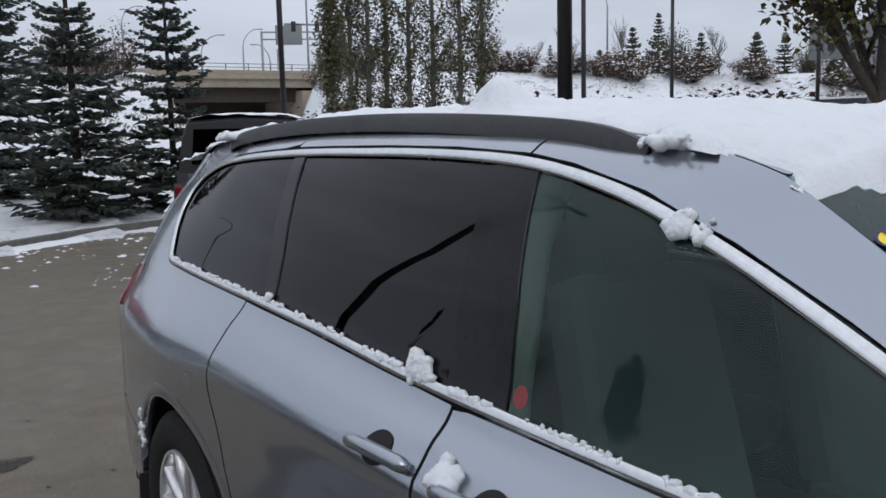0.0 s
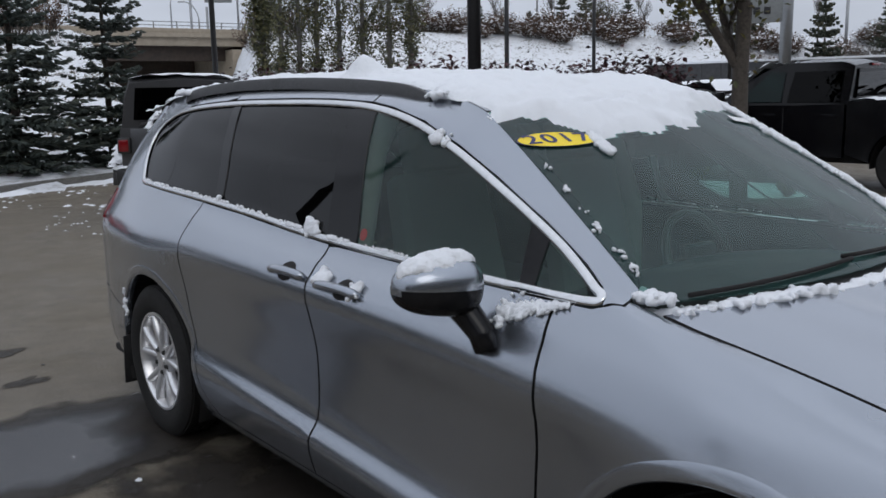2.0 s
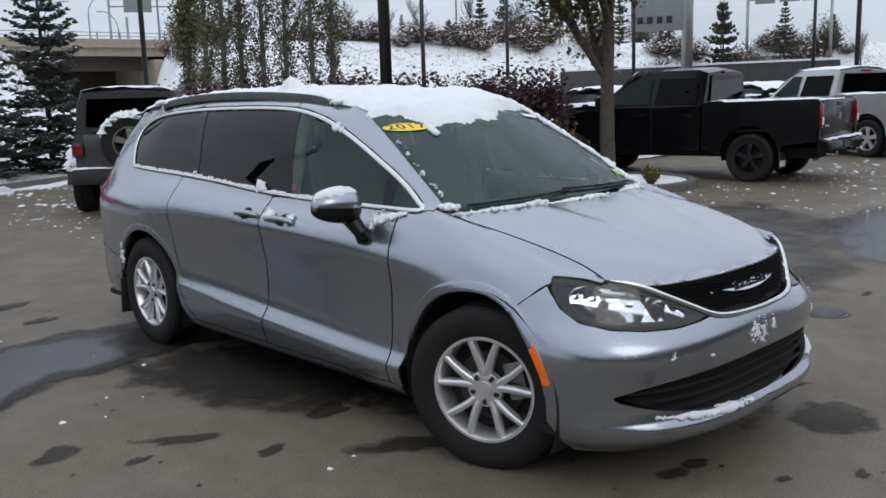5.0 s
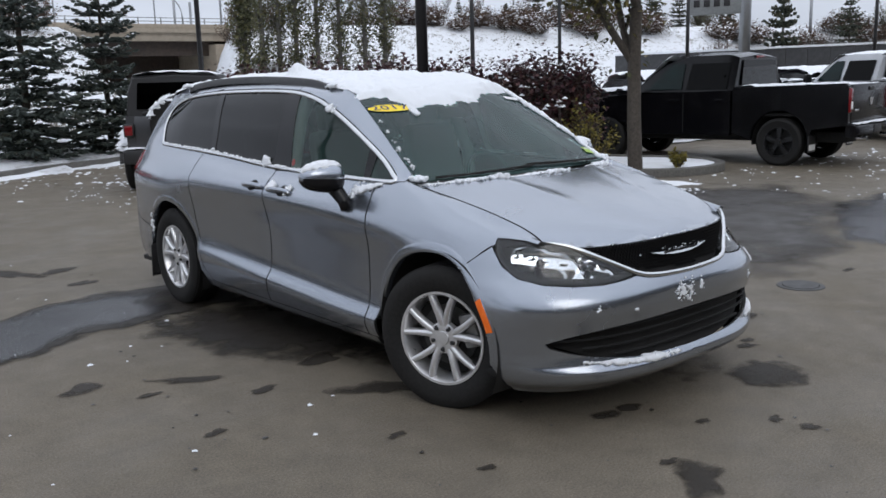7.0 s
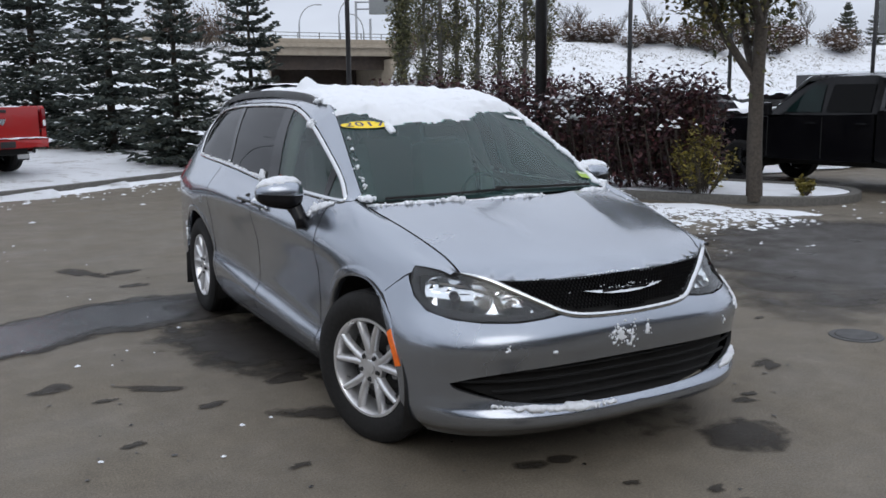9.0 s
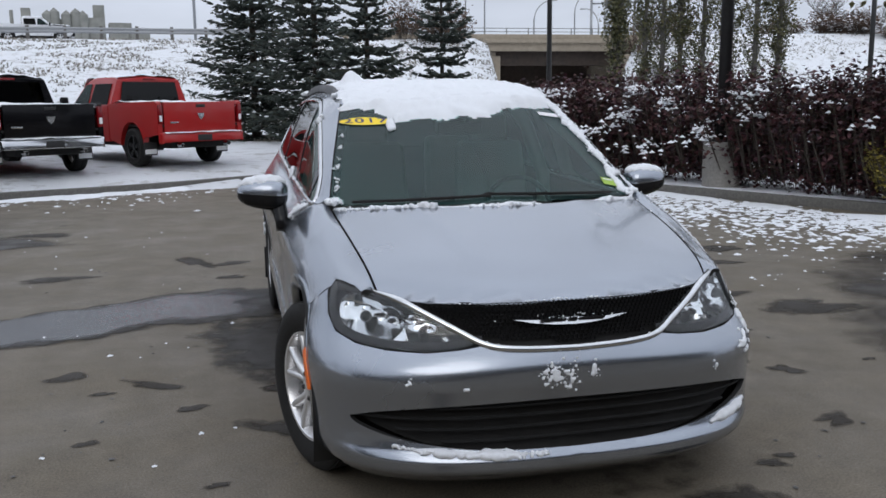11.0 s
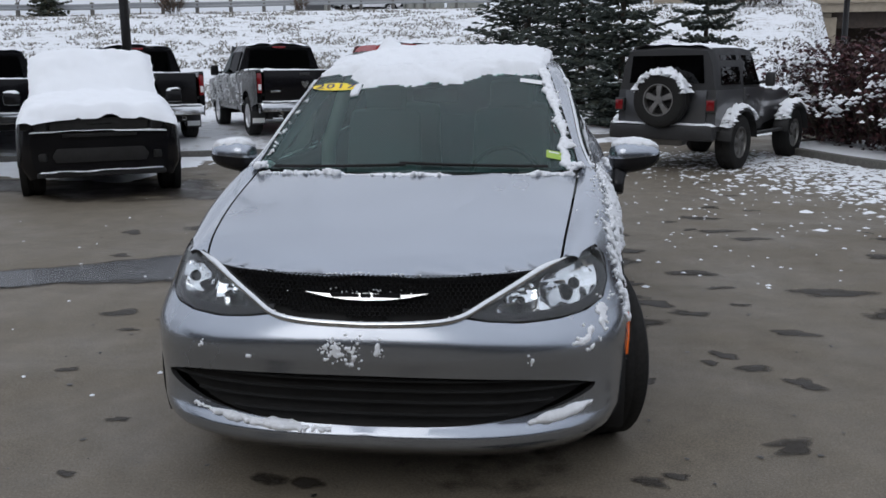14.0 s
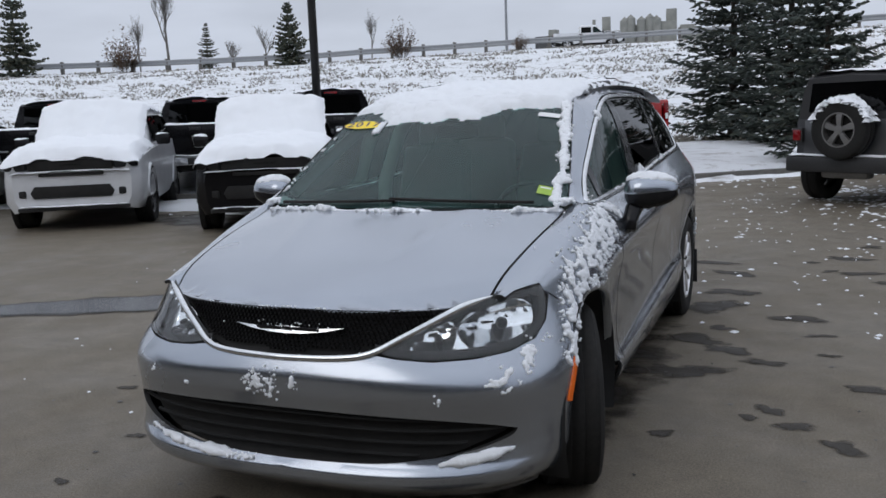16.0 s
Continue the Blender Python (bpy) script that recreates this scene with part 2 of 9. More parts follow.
def prism(poly, depth, axis="x", at=0.0, bevel=0.0):
    """A polygon of 2D points pulled along an axis from `at` by depth. For x: (y, z); for y: (x, z); for z: (x, y)."""
    bm = bmesh.new()
    put = {"x": lambda a, b, d: (d, a, b), "y": lambda a, b, d: (a, d, b), "z": lambda a, b, d: (a, b, d)}[axis]
    lo = [bm.verts.new(put(a, b, at)) for a, b in poly]
    hi = [bm.verts.new(put(a, b, at + depth)) for a, b in poly]
    bm.faces.new(lo)
    bm.faces.new(hi)
    n = len(poly)
    for i in range(n):
        bm.faces.new((lo[i], lo[(i + 1) % n], hi[(i + 1) % n], hi[i]))
    bmesh.ops.recalc_face_normals(bm, faces=bm.faces)
    if bevel:
        bmesh.ops.bevel(bm, geom=bm.edges[:], offset=bevel, segments=2, profile=0.6, affect="EDGES")
    return auto_sharp(bm)


def keyed(keys):
    """A smooth function of one number through keys (t, value, ...)."""
    ts = np.array([k[0] for k in keys], float)
    vs = np.array([k[1:] for k in keys], float)
    d = np.diff(vs, axis=0) / np.diff(ts)[:, None]
    sl = np.zeros_like(vs)
    sl[1:-1] = np.where(d[1:] * d[:-1] > 0, 2 * d[1:] * d[:-1] / np.where(np.abs(d[1:] + d[:-1]) < 1e-9, 1, d[1:] + d[:-1]), 0)
    sl[0], sl[-1] = d[0], d[-1]

    def f(t):
        t = min(max(t, ts[0]), ts[-1])
        i = min(int(np.searchsorted(ts, t, "right")) - 1, len(ts) - 2)
        h = ts[i + 1] - ts[i]
        u = (t - ts[i]) / h
        r = ((1 + 2 * u) * (1 - u) ** 2 * vs[i] + u * (1 - u) ** 2 * h * sl[i] + u * u * (3 - 2 * u) * vs[i + 1] + u * u * (u - 1) * h * sl[i + 1])
        return float(r[0]) if len(r) == 1 else r
    return f


def smooth_line(pts, per=6, closed=False):
    """Catmull-Rom through 2D or 3D points."""
    p = [np.array(q, float) for q in pts]
    n = len(p)
    out = []
    for i in range(n if closed else n - 1):
        a, b = p[i], p[(i + 1) % n]
        z = p[(i - 1) % n] if closed or i else a
        c = p[(i + 2) % n] if closed or i + 2 < n else b
        for k in range(per):
            u = k / per
            out.append(0.5 * (2 * a + (b - z) * u + (2 * z - 5 * a + 4 * b - c) * u * u + (3 * a - z - 3 * b + c) * u ** 3))
    if not closed:
        out.append(p[-1])
    return out


def dense(poly, step, closed=True):
    out = []
    n = len(poly)
    for i in range(n if closed else n - 1):
        a, b = np.array(poly[i], float), np.array(poly[(i + 1) % n], float)
        k = max(1, int(math.ceil(np.linalg.norm(b - a) / step)))
        out += [a + (b - a) * j / k for j in range(k)]
    if not closed:
        out.append(np.array(poly[-1], float))
    return out


def inset(poly, d):
    """Draws a closed 2D outline inwards by d."""
    p = np.array(poly)
    area = 0.5 * np.sum(p[:, 0] * np.roll(p[:, 1], -1) - np.roll(p[:, 0], -1) * p[:, 1])
    t = np.roll(p, -1, 0) - np.roll(p, 1, 0)
    t /= np.maximum(np.linalg.norm(t, axis=1), 1e-9)[:, None]
    nrm = np.stack([-t[:, 1], t[:, 0]], 1) * (1 if area > 0 else -1)
    return list(p + nrm * d)


def inside(poly, q):
    p = np.array(poly)
    x, y = q[:, 0][:, None], q[:, 1][:, None]
    x0, y0, x1, y1 = p[:, 0], p[:, 1], np.roll(p[:, 0], -1), np.roll(p[:, 1], -1)
    cross = (y0 > y) != (y1 > y)
    xi = (x1 - x0) * (y - y0) / np.where(np.abs(y1 - y0) < 1e-12, 1e-12, y1 - y0) + x0
    return (cross & (x < xi)).sum(1) % 2 == 1


def edge_gap(poly, q):
    p = np.array(poly)
    a, b = p, np.roll(p, -1, 0)
    ab = b - a
    t = np.clip(((q[:, None] - a) * ab).sum(2) / np.maximum((ab * ab).sum(1), 1e-12), 0, 1)
    return np.linalg.norm(q[:, None] - (a + t[..., None] * ab), axis=2).min(1)


def sheet(name, poly, surf, step=0.045, gap=0.0, thick=0.014, off=0.0, side=1, mirror=False):
    """A panel: the region `poly` of a surface surf(u, v) -> point, with rounded-in rims. side -1 mirrors it in x; mirror adds the mirrored half, welded."""
    poly = dense(poly, step * 0.8)
    if gap:
        poly = inset(poly, gap)
    p = np.array(poly)
    lo, hi = p.min(0), p.max(0)
    gx, gy = np.meshgrid(np.arange(lo[0] + step / 2, hi[0], step), np.arange(lo[1] + step / 2, hi[1], step))
    q = np.stack([gx.ravel(), gy.ravel()], 1)
    if len(q):
        q = q[inside(poly, q)]
    if len(q):
        q = q[edge_gap(poly, q) > 0.4 * step]
    n = len(poly)
    pts = [Vector(v) for v in list(poly) + list(q)]
    vs, _, fs, *_ = delaunay_2d_cdt(pts, [(i, (i + 1) % n) for i in range(n)], [list(range(n))], 1, 1e-6)
    eps = 0.004

    def place(u, v):
        c = Vector(surf(u, v))
        du = Vector(surf(u + eps, v)) - Vector(surf(u - eps, v))
        dv = Vector(surf(u, v + eps)) - Vector(surf(u, v - eps))
        nr = du.cross(dv)
        nr = nr.normalized() if nr.length > 1e-12 else Vector((1, 0, 0))
        return c, nr
    got = [place(v.x, v.y) for v in vs]
    # outward: away from the middle of the car
    flip = sum((c - Vector((0, min(max(c.y, 0.0), 3.4), 0.7))).dot(nr) for c, nr in got) < 0
    nrm = [(-nr if flip else nr) for c, nr in got]
    co = [c + nr * off for (c, _), nr in zip(got, nrm)]
    faces = []
    for f in fs:
        a, b, c = (co[i] for i in f[:3])
        k = (b - a).cross(c - a).dot(nrm[f[0]])
        faces.append(tuple(f) if k > 0 else tuple(reversed(f)))
    # rim: from the boundary edges inwards
    seen = {}
    for f in faces:
        for i in range(len(f)):
            a, b = f[i], f[(i + 1) % len(f)]
            if (b, a) in seen:
                del seen[(b, a)]
            else:
                seen[(a, b)] = True
    flat_n = len(faces)
    if thick:
        top, low = {}, {}
        for a, b in seen:
            for i in (a, b):
                if i not in top:
                    top[i] = len(co)
                    co.append(co[i].copy())
                    low[i] = len(co)
                    co.append(co[i] - nrm[i] * thick)
        rim = {i: Vector() for i in top}
        for a, b in seen:
            s = (co[b] - co[a]).cross(nrm[a])
            rim[a] += s
            rim[b] += s
        nrm += [None] * (len(co) - len(nrm))
        for i in top:
            r = rim[i].normalized() if rim[i].length else nrm[i]
            nrm[top[i]] = (nrm[i] + r).normalized()
            nrm[low[i]] = r
        for a, b in seen:
            faces.append((top[b], top[a], low[a], low[b]))
    edge_flag = [int(i >= flat_n) for i in range(len(faces))] * (2 if mirror else 1)
    if side < 0 or mirror:
        mco = [Vector((-c.x, c.y, c.z)) for c in co]
        mnr = [Vector((-c.x, c.y, c.z)) for c in nrm]
        mfa = [tuple(reversed(f)) for f in faces]
        if mirror:
            k = len(co)
            co, nrm, faces = co + mco, nrm + mnr, faces + [tuple(i + k for i in f) for f in mfa]
        else:
            co, nrm, faces = mco, mnr, mfa
    me = from_lists(name, co, faces)
    me.polygons.foreach_set("use_smooth", [True] * len(me.polygons))
    me.polygons.foreach_set("material_index", edge_flag)
    if len(me.vertices) == len(nrm):
        me.normals_split_custom_set_from_vertices([tuple(v) for v in nrm])
    return me


def ribbon(name, pts, normals, width, height=0.004, side=1, lean=0.0, closed=False):
    """A rounded strip along 3D points, lying across the normals."""
    prof = [(-0.5, 0.0), (-0.42, 0.75), (-0.15, 1.0), (0.15, 1.0), (0.42, 0.75), (0.5, 0.0)]
    vs, fs = [], []
    n = len(pts)
    P = [Vector(p) for p in pts]
    for i in range(n):
        a, b = (P[(i - 1) % n], P[(i + 1) % n]) if closed else (P[max(i - 1, 0)], P[min(i + 1, n - 1)])
        t = (b - a).normalized()
        nn = Vector(normals[i]).normalized()
        w = t.cross(nn).normalized()
        wd = width[i] if isinstance(width, (list, tuple)) else width
        for c, h in prof:
            vs.append(P[i] + w * ((c + lean) * wd) + nn * (h * height))
    m = len(prof)
    for i in range(n if closed else n - 1):
        j = (i + 1) % n
        for k in range(m - 1):
            fs.append((i * m + k, i * m + k + 1, j * m + k + 1, j * m + k))
    if side < 0:
        vs = [Vector((-v.x, v.y, v.z)) for v in vs]
        fs = [tuple(reversed(f)) for f in fs]
    bm = bmesh.new()
    bv = [bm.verts.new(v) for v in vs]
    for f in fs:
        bm.faces.new([bv[i] for i in f])
    return auto_sharp(bm, 60)


def lumps(seed, count, spread, size, flat=0.6):
    """A little heap of snow crumbs: joined rough balls. spread is a function rng -> point."""
    rng = random.Random(seed)
    bm = bmesh.new()
    for _ in range(count):
        c, r = Vector(spread(rng)), size * rng.uniform(0.4, 1.0) ** 1.5
        got = bmesh.ops.create_icosphere(bm, subdivisions=1, radius=1)
        for v in got["verts"]:
            k = r * rng.uniform(0.75, 1.2)
            v.co = c + Vector((v.co.x * k, v.co.y * k, v.co.z * k * flat))
    for f in bm.faces:
        f.smooth = True
    return bm


def snow_heap(name, inside_fn, top_fn, x0, x1, y0, y1, step, seed=0, lump=0.02, lump_scale=6.0):
    """A snow cover over a surface top_fn(x, y) -> z; inside_fn(x, y) gives its depth in metres, none where it is not positive."""
    nx, ny = int((x1 - x0) / step) + 1, int((y1 - y0) / step) + 1
    idx, vs, fs = {}, [], []
    dep = {}
    for i in range(nx):
        for j in range(ny):
            x, y = x0 + i * step, y0 + j * step
            dep[i, j] = inside_fn(x, y)
    for i in range(nx - 1):
        for j in range(ny - 1):
            q = ((i, j), (i + 1, j), (i + 1, j + 1), (i, j + 1))
            if max(dep[k] for k in q) <= 0:
                continue
            f = []
            for k in q:
                if k not in idx:
                    x, y = x0 + k[0] * step, y0 + k[1] * step
                    d = max(dep[k], 0)
                    z = top_fn(x, y)
                    n = noise.fractal(Vector((x * lump_scale + seed, y * lump_scale, seed * 1.7)), 1.0, 2.0, 4)
                    idx[k] = len(vs)
                    jx = noise.noise(Vector((x * 30 + seed, y * 30, 3.1))) * step * 0.35
                    jy = noise.noise(Vector((x * 30 + seed, y * 30, 8.4))) * step * 0.35
                    vs.append((x + jx, y + jy, z + d + (lump * n if d > 0 else 0) - (0.005 if d <= 0 else 0)))
                f.append(idx[k])
            fs.append(tuple(f))
    me = from_lists(name, vs, fs)
    me.polygons.foreach_set("use_smooth", [True] * len(me.polygons))
    return me


def melted(name, grains, voxel, jitter=0.12, seed=0, iso=0.32):
    """Melts grains (point, radius) into one lumpy skin: a summed field, skinned by surface nets."""
    c = np.array([tuple(p) for p, _ in grains], float)
    r = np.maximum(np.array([q for _, q in grains], float), 0.8 * voxel)
    lo = c.min(0) - 2 * r.max() - 2 * voxel
    dim = np.ceil((c.max(0) + 2 * r.max() + 2 * voxel - lo) / voxel).astype(int) + 1
    F = np.zeros(dim, np.float32)
    for p, q in zip((c - lo) / voxel, 1.55 * r / voxel):
        a, b = np.floor(p - q).astype(int) + 1, np.floor(p + q).astype(int) + 1
        x, y, z = (np.arange(a[k], b[k]) - p[k] for k in range(3))
        d = 1 - (x[:, None, None] ** 2 + y[None, :, None] ** 2 + z[None, None, :] ** 2) / (q * q)
        F[a[0]:b[0], a[1]:b[1], a[2]:b[2]] += np.maximum(d, 0) ** 2
    S = F > iso
    n = [m - 1 for m in dim]
    corner = [(i, j, k) for i in (0, 1) for j in (0, 1) for k in (0, 1)]
    cut = lambda A, o: A[o[0]:o[0] + n[0], o[1]:o[1] + n[1], o[2]:o[2] + n[2]]
    total = sum(cut(S, o).astype(np.int8) for o in corner)
    cell = np.argwhere((total > 0) & (total < 8))
    ids = np.full(n, -1, np.int32)
    ids[tuple(cell.T)] = np.arange(len(cell))
    acc, cnt = np.zeros((len(cell), 3)), np.zeros(len(cell))
    for ax in range(3):
        for o in corner:
            if o[ax]:
                continue
            o2 = np.array(o)
            o2[ax] = 1
            fa, fb = F[tuple((cell + o).T)], F[tuple((cell + o2).T)]
            hit = (fa > iso) != (fb > iso)
            t = np.where(hit, (iso - fa) / np.where(hit, fb - fa, 1), 0)
            p = np.repeat(np.array(o, float)[None], len(cell), 0)
            p[:, ax] += t
            acc += p * hit[:, None]
            cnt += hit
    co = lo + (cell + acc / np.maximum(cnt, 1)[:, None] + np.random.default_rng(seed).normal(0, jitter, (len(cell), 3))) * voxel
    faces = []
    for ax in range(3):
        u, v = (ax + 1) % 3, (ax + 2) % 3
        sl = [slice(1, m) for m in n]
        sl[ax] = slice(0, n[ax])
        nx = list(sl)
        nx[ax] = slice(1, n[ax] + 1)
        a, b = S[tuple(sl)], S[tuple(nx)]
        e = np.argwhere(a != b)
        off = np.array([s_.start for s_ in sl])
        g = e + off
        up = a[tuple(e.T)]
        du, dv = np.eye(3, dtype=int)[u], np.eye(3, dtype=int)[v]
        q = np.stack([ids[tuple((g - du - dv).T)], ids[tuple((g - dv).T)], ids[tuple(g.T)], ids[tuple((g - du).T)]], 1)
        faces.append(np.where(up[:, None], q, q[:, ::-1]))
    faces = np.concatenate(faces)
    me = bpy.data.meshes.new(name)
    me.from_pydata(co.tolist(), [], faces[(faces >= 0).all(1)].tolist())
    me.update()
    return me
# ---- the silver minivan: front axle at y = 0, rear axle at y = 3.089, nose towards -y ----
WHEELBASE, AXLE_Z = 3.089, 0.36
hood_mid = keyed([(-0.735, 0.832), (-0.68, 0.874), (-0.55, 0.930), (-0.35, 0.994), (-0.12, 1.055), (0.1, 1.105), (0.4, 1.15)])
hood_edge_x = keyed([(-0.62, 0.66), (-0.53, 0.685), (-0.3, 0.712), (0.0, 0.738), (0.25, 0.755), (0.36, 0.76)])


def hood_z(x, y):
    bow = 0.21 * (abs(x) / 0.68) ** 2
    ridge = 0.007 * math.exp(-((abs(x) - (0.2 + 0.22 * (y + 0.7))) / 0.06) ** 2) * min(max((y + 0.55) / 0.3, 0), 1)
    return hood_mid(y - bow) + 0.03 * (abs(x) / 0.7) ** 3 * min(max((0.2 - y) / 0.6, 0), 1) + ridge - 0.012 * (abs(x) / 0.76) ** 4


def screen_z(x, y):
    y0 = 0.165 + 0.14 * (x / 0.74) ** 2
    t = (y - y0) / 0.85
    return 1.10 + 0.551 * (y - y0) + 0.05 * t * (1 - t)


edge_top = keyed([(0.36, 0.757, 0), (0.6, 0.71, 0), (0.85, 0.655, 0), (1.08, 0.607, 0), (1.3, 0.572, 1.607), (1.6, 0.54, 1.632), (2.2, 0.525, 1.668),
                  (2.8, 0.52, 1.667), (3.3, 0.52, 1.645), (3.75, 0.50, 1.595), (4.0, 0.48, 1.53)])


def top_rail(y):
    if y <= 0.36:
        x = hood_edge_x(y)
        return x, hood_z(x, y)
    x = edge_top(y)[0]
    if y < 1.08:
        return x, screen_z(x, y)
    a = screen_z(0.607, 1.08)
    z = keyed([(1.0, a - 0.045), (1.08, a), (1.3, 1.603), (1.6, 1.632), (2.2, 1.655), (2.8, 1.652), (3.3, 1.632), (3.75, 1.588), (4.0, 1.53)])(y)
    return x, z


RAILS = [
    [(-0.6, 0.72, 0.20), (-0.3, 0.80, 0.19), (0.5, 0.86, 0.19), (2.6, 0.86, 0.19), (3.6, 0.84, 0.2), (4.1, 0.7, 0.25)],
    [(-0.6, 0.840, 0.25), (-0.3, 0.900, 0.245), (0.5, 0.912, 0.235), (2.6, 0.912, 0.24), (3.6, 0.900, 0.26), (4.1, 0.800, 0.3)],
    [(-0.6, 0.868, 0.36), (-0.3, 0.955, 0.36), (0.5, 0.960, 0.345), (1.5, 0.956, 0.385), (2.6, 0.958, 0.43), (3.1, 0.963, 0.42), (3.6, 0.933, 0.42), (4.1, 0.838, 0.42)],
    [(-0.6, 0.868, 0.50), (-0.3, 0.957, 0.52), (0.1, 0.968, 0.52), (0.5, 0.924, 0.455), (1.5, 0.913, 0.49), (2.5, 0.927, 0.55), (3.1, 0.968, 0.58), (3.6, 0.933, 0.56), (4.1, 0.838, 0.56)],
    [(-0.6, 0.857, 0.63), (-0.3, 0.938, 0.67), (0.1, 0.962, 0.72), (0.5, 0.935, 0.70), (1.5, 0.926, 0.73), (2.5, 0.940, 0.77), (3.1, 0.974, 0.78), (3.6, 0.934, 0.78), (4.1, 0.837, 0.78)],
    [(-0.6, 0.836, 0.74), (-0.3, 0.8905, 0.78), (0.1, 0.944, 0.84), (0.5, 0.964, 0.878), (0.9, 0.968, 0.915), (1.5, 0.971, 0.943), (2.5, 0.971, 0.962), (3.1, 0.971, 0.965), (3.6, 0.931, 0.97), (4.1, 0.826, 0.97)],
    [(-0.6, 0.803, 0.80), (-0.3, 0.852, 0.855), (0.1, 0.913, 0.93), (0.5, 0.916, 1.0), (1.5, 0.918, 1.024), (2.5, 0.913, 1.07), (3.1, 0.893, 1.09), (3.6, 0.848, 1.11), (4.1, 0.748, 1.11)],
    [(-0.6, 0.78, 0.835), (-0.3, 0.826, 0.893), (0.1, 0.87, 0.995), (0.38, 0.842, 1.085), (0.6, 0.838, 1.098), (1.5, 0.832, 1.105), (2.5, 0.838, 1.165), (3.1, 0.825, 1.185), (3.6, 0.79, 1.205), (4.1, 0.70, 1.22)],
    [(-0.6, 0.745, 0.855), (-0.3, 0.795, 0.915), (0.1, 0.825, 1.03), (0.38, 0.815, 1.108), (0.6, 0.80, 1.16), (0.9, 0.785, 1.26), (1.3, 0.765, 1.34), (1.7, 0.755, 1.37), (2.5, 0.752, 1.39), (3.1, 0.742, 1.39), (3.6, 0.70, 1.37), (4.1, 0.61, 1.35)],
    [(-0.6, 0.71, 0.868), (-0.3, 0.755, 0.928), (0.1, 0.785, 1.045), (0.38, 0.795, 1.115), (0.6, 0.768, 1.215), (0.9, 0.738, 1.355), (1.3, 0.688, 1.512), (1.7, 0.655, 1.572), (2.5, 0.648, 1.582), (3.1, 0.64, 1.56), (3.6, 0.60, 1.50), (4.1, 0.52, 1.44)],
]
RAIL_FN = [keyed(r) for r in RAILS]
SECTION = {}


def section(y):
    k = round(y, 4)
    if k not in SECTION:
        SECTION[k] = np.array([f(y) for f in RAIL_FN] + [top_rail(y)])
    return SECTION[k]


VS = 0.12


def side_at(u, w):
    """The body's left side: u along the car, w up the section."""
    s = section(u)
    v = min(max(w / VS, 0.0), len(s) - 1.0)
    i = min(int(v), len(s) - 2)
    t = v - i
    a, b = s[i], s[i + 1]
    z = s[i - 1] if i else 2 * a - b
    c = s[i + 2] if i + 2 < len(s) else 2 * b - a
    p = 0.5 * (2 * a + (b - z) * t + (2 * z - 5 * a + 4 * b - c) * t * t + (3 * a - z - 3 * b + c) * t ** 3)
    return p[0], u, p[1]


WS = np.linspace(0, 10 * VS, 161)
WI = np.minimum((WS / VS).astype(int), 9)
WT = (WS / VS - WI)[:, None]
HEIGHTS = {}


def on_side(y, z):
    """Side-view place to the surface's own coordinates."""
    k = round(y, 4)
    if k not in HEIGHTS:
        s = section(y)
        e = np.vstack([2 * s[0] - s[1], s, 2 * s[-1] - s[-2]])
        q, a, b, c = e[WI], e[WI + 1], e[WI + 2], e[WI + 3]
        p = 0.5 * (2 * a + (b - q) * WT + (2 * q - 5 * a + 4 * b - c) * WT ** 2 + (3 * a - q - 3 * b + c) * WT ** 3)
        HEIGHTS[k] = np.maximum.accumulate(p[:, 1])
    return (y, float(np.interp(z, HEIGHTS[k], WS)))


TOPW = 10 * VS


def sides(pts, step=0.05):
    """A side-view outline, made dense; 'top' as height means the upper edge of the side."""
    out = []
    for y, z in dense([(y, 9.0 if z == "top" else z) for y, z in pts], step, False):
        out.append((y, TOPW) if z > 1.9 else on_side(y, z))
    return out


def arc(cy, r, a0, a1, n=22, cz=AXLE_Z):
    return [(cy + r * math.cos(radians(a0 + (a1 - a0) * i / n)), cz + r * math.sin(radians(a0 + (a1 - a0) * i / n))) for i in range(n + 1)]


belt = keyed([(0.4, 1.10), (0.6, 1.098), (1.5, 1.105), (2.5, 1.165), (3.1, 1.183), (3.4, 1.193)])
DLO_TOP = [(0.44, 1.115), (0.52, 1.165), (0.68, 1.25), (0.9, 1.355), (1.1, 1.44), (1.3, 1.508), (1.5, 1.55), (1.7, 1.572), (2.1, 1.582), (2.6, 1.578), (3.0, 1.562), (3.3, 1.535), (3.48, 1.495), (3.55, 1.45)]
DLO_REAR = [(3.55, 1.45), (3.555, 1.40), (3.53, 1.32), (3.475, 1.235), (3.44, 1.20), (3.38, 1.192)]
dlo_top = keyed(DLO_TOP)

van = thing("minivan", "silver-grey minivan with snow on its roof, parked on wet asphalt", "minivan")
ARCH_F, ARCH_R, CY_R = 0.437, 0.432, 3.07


def front_arch(a0, a1, n=22, grow=0.0):
    """The front wheel opening, drawn in towards the tyre ahead of the axle."""
    out = []
    for i in range(n + 1):
        a = a0 + (a1 - a0) * i / n
        k = min(max((a - 95) / 55, 0), 1)
        q = min(max((45 - a) / 45, 0), 1)
        r = ARCH_F - 0.040 * k * k * (3 - 2 * k) + 0.045 * q * q + grow
        out.append((r * math.cos(radians(a)), AXLE_Z + r * math.sin(radians(a))))
    return out


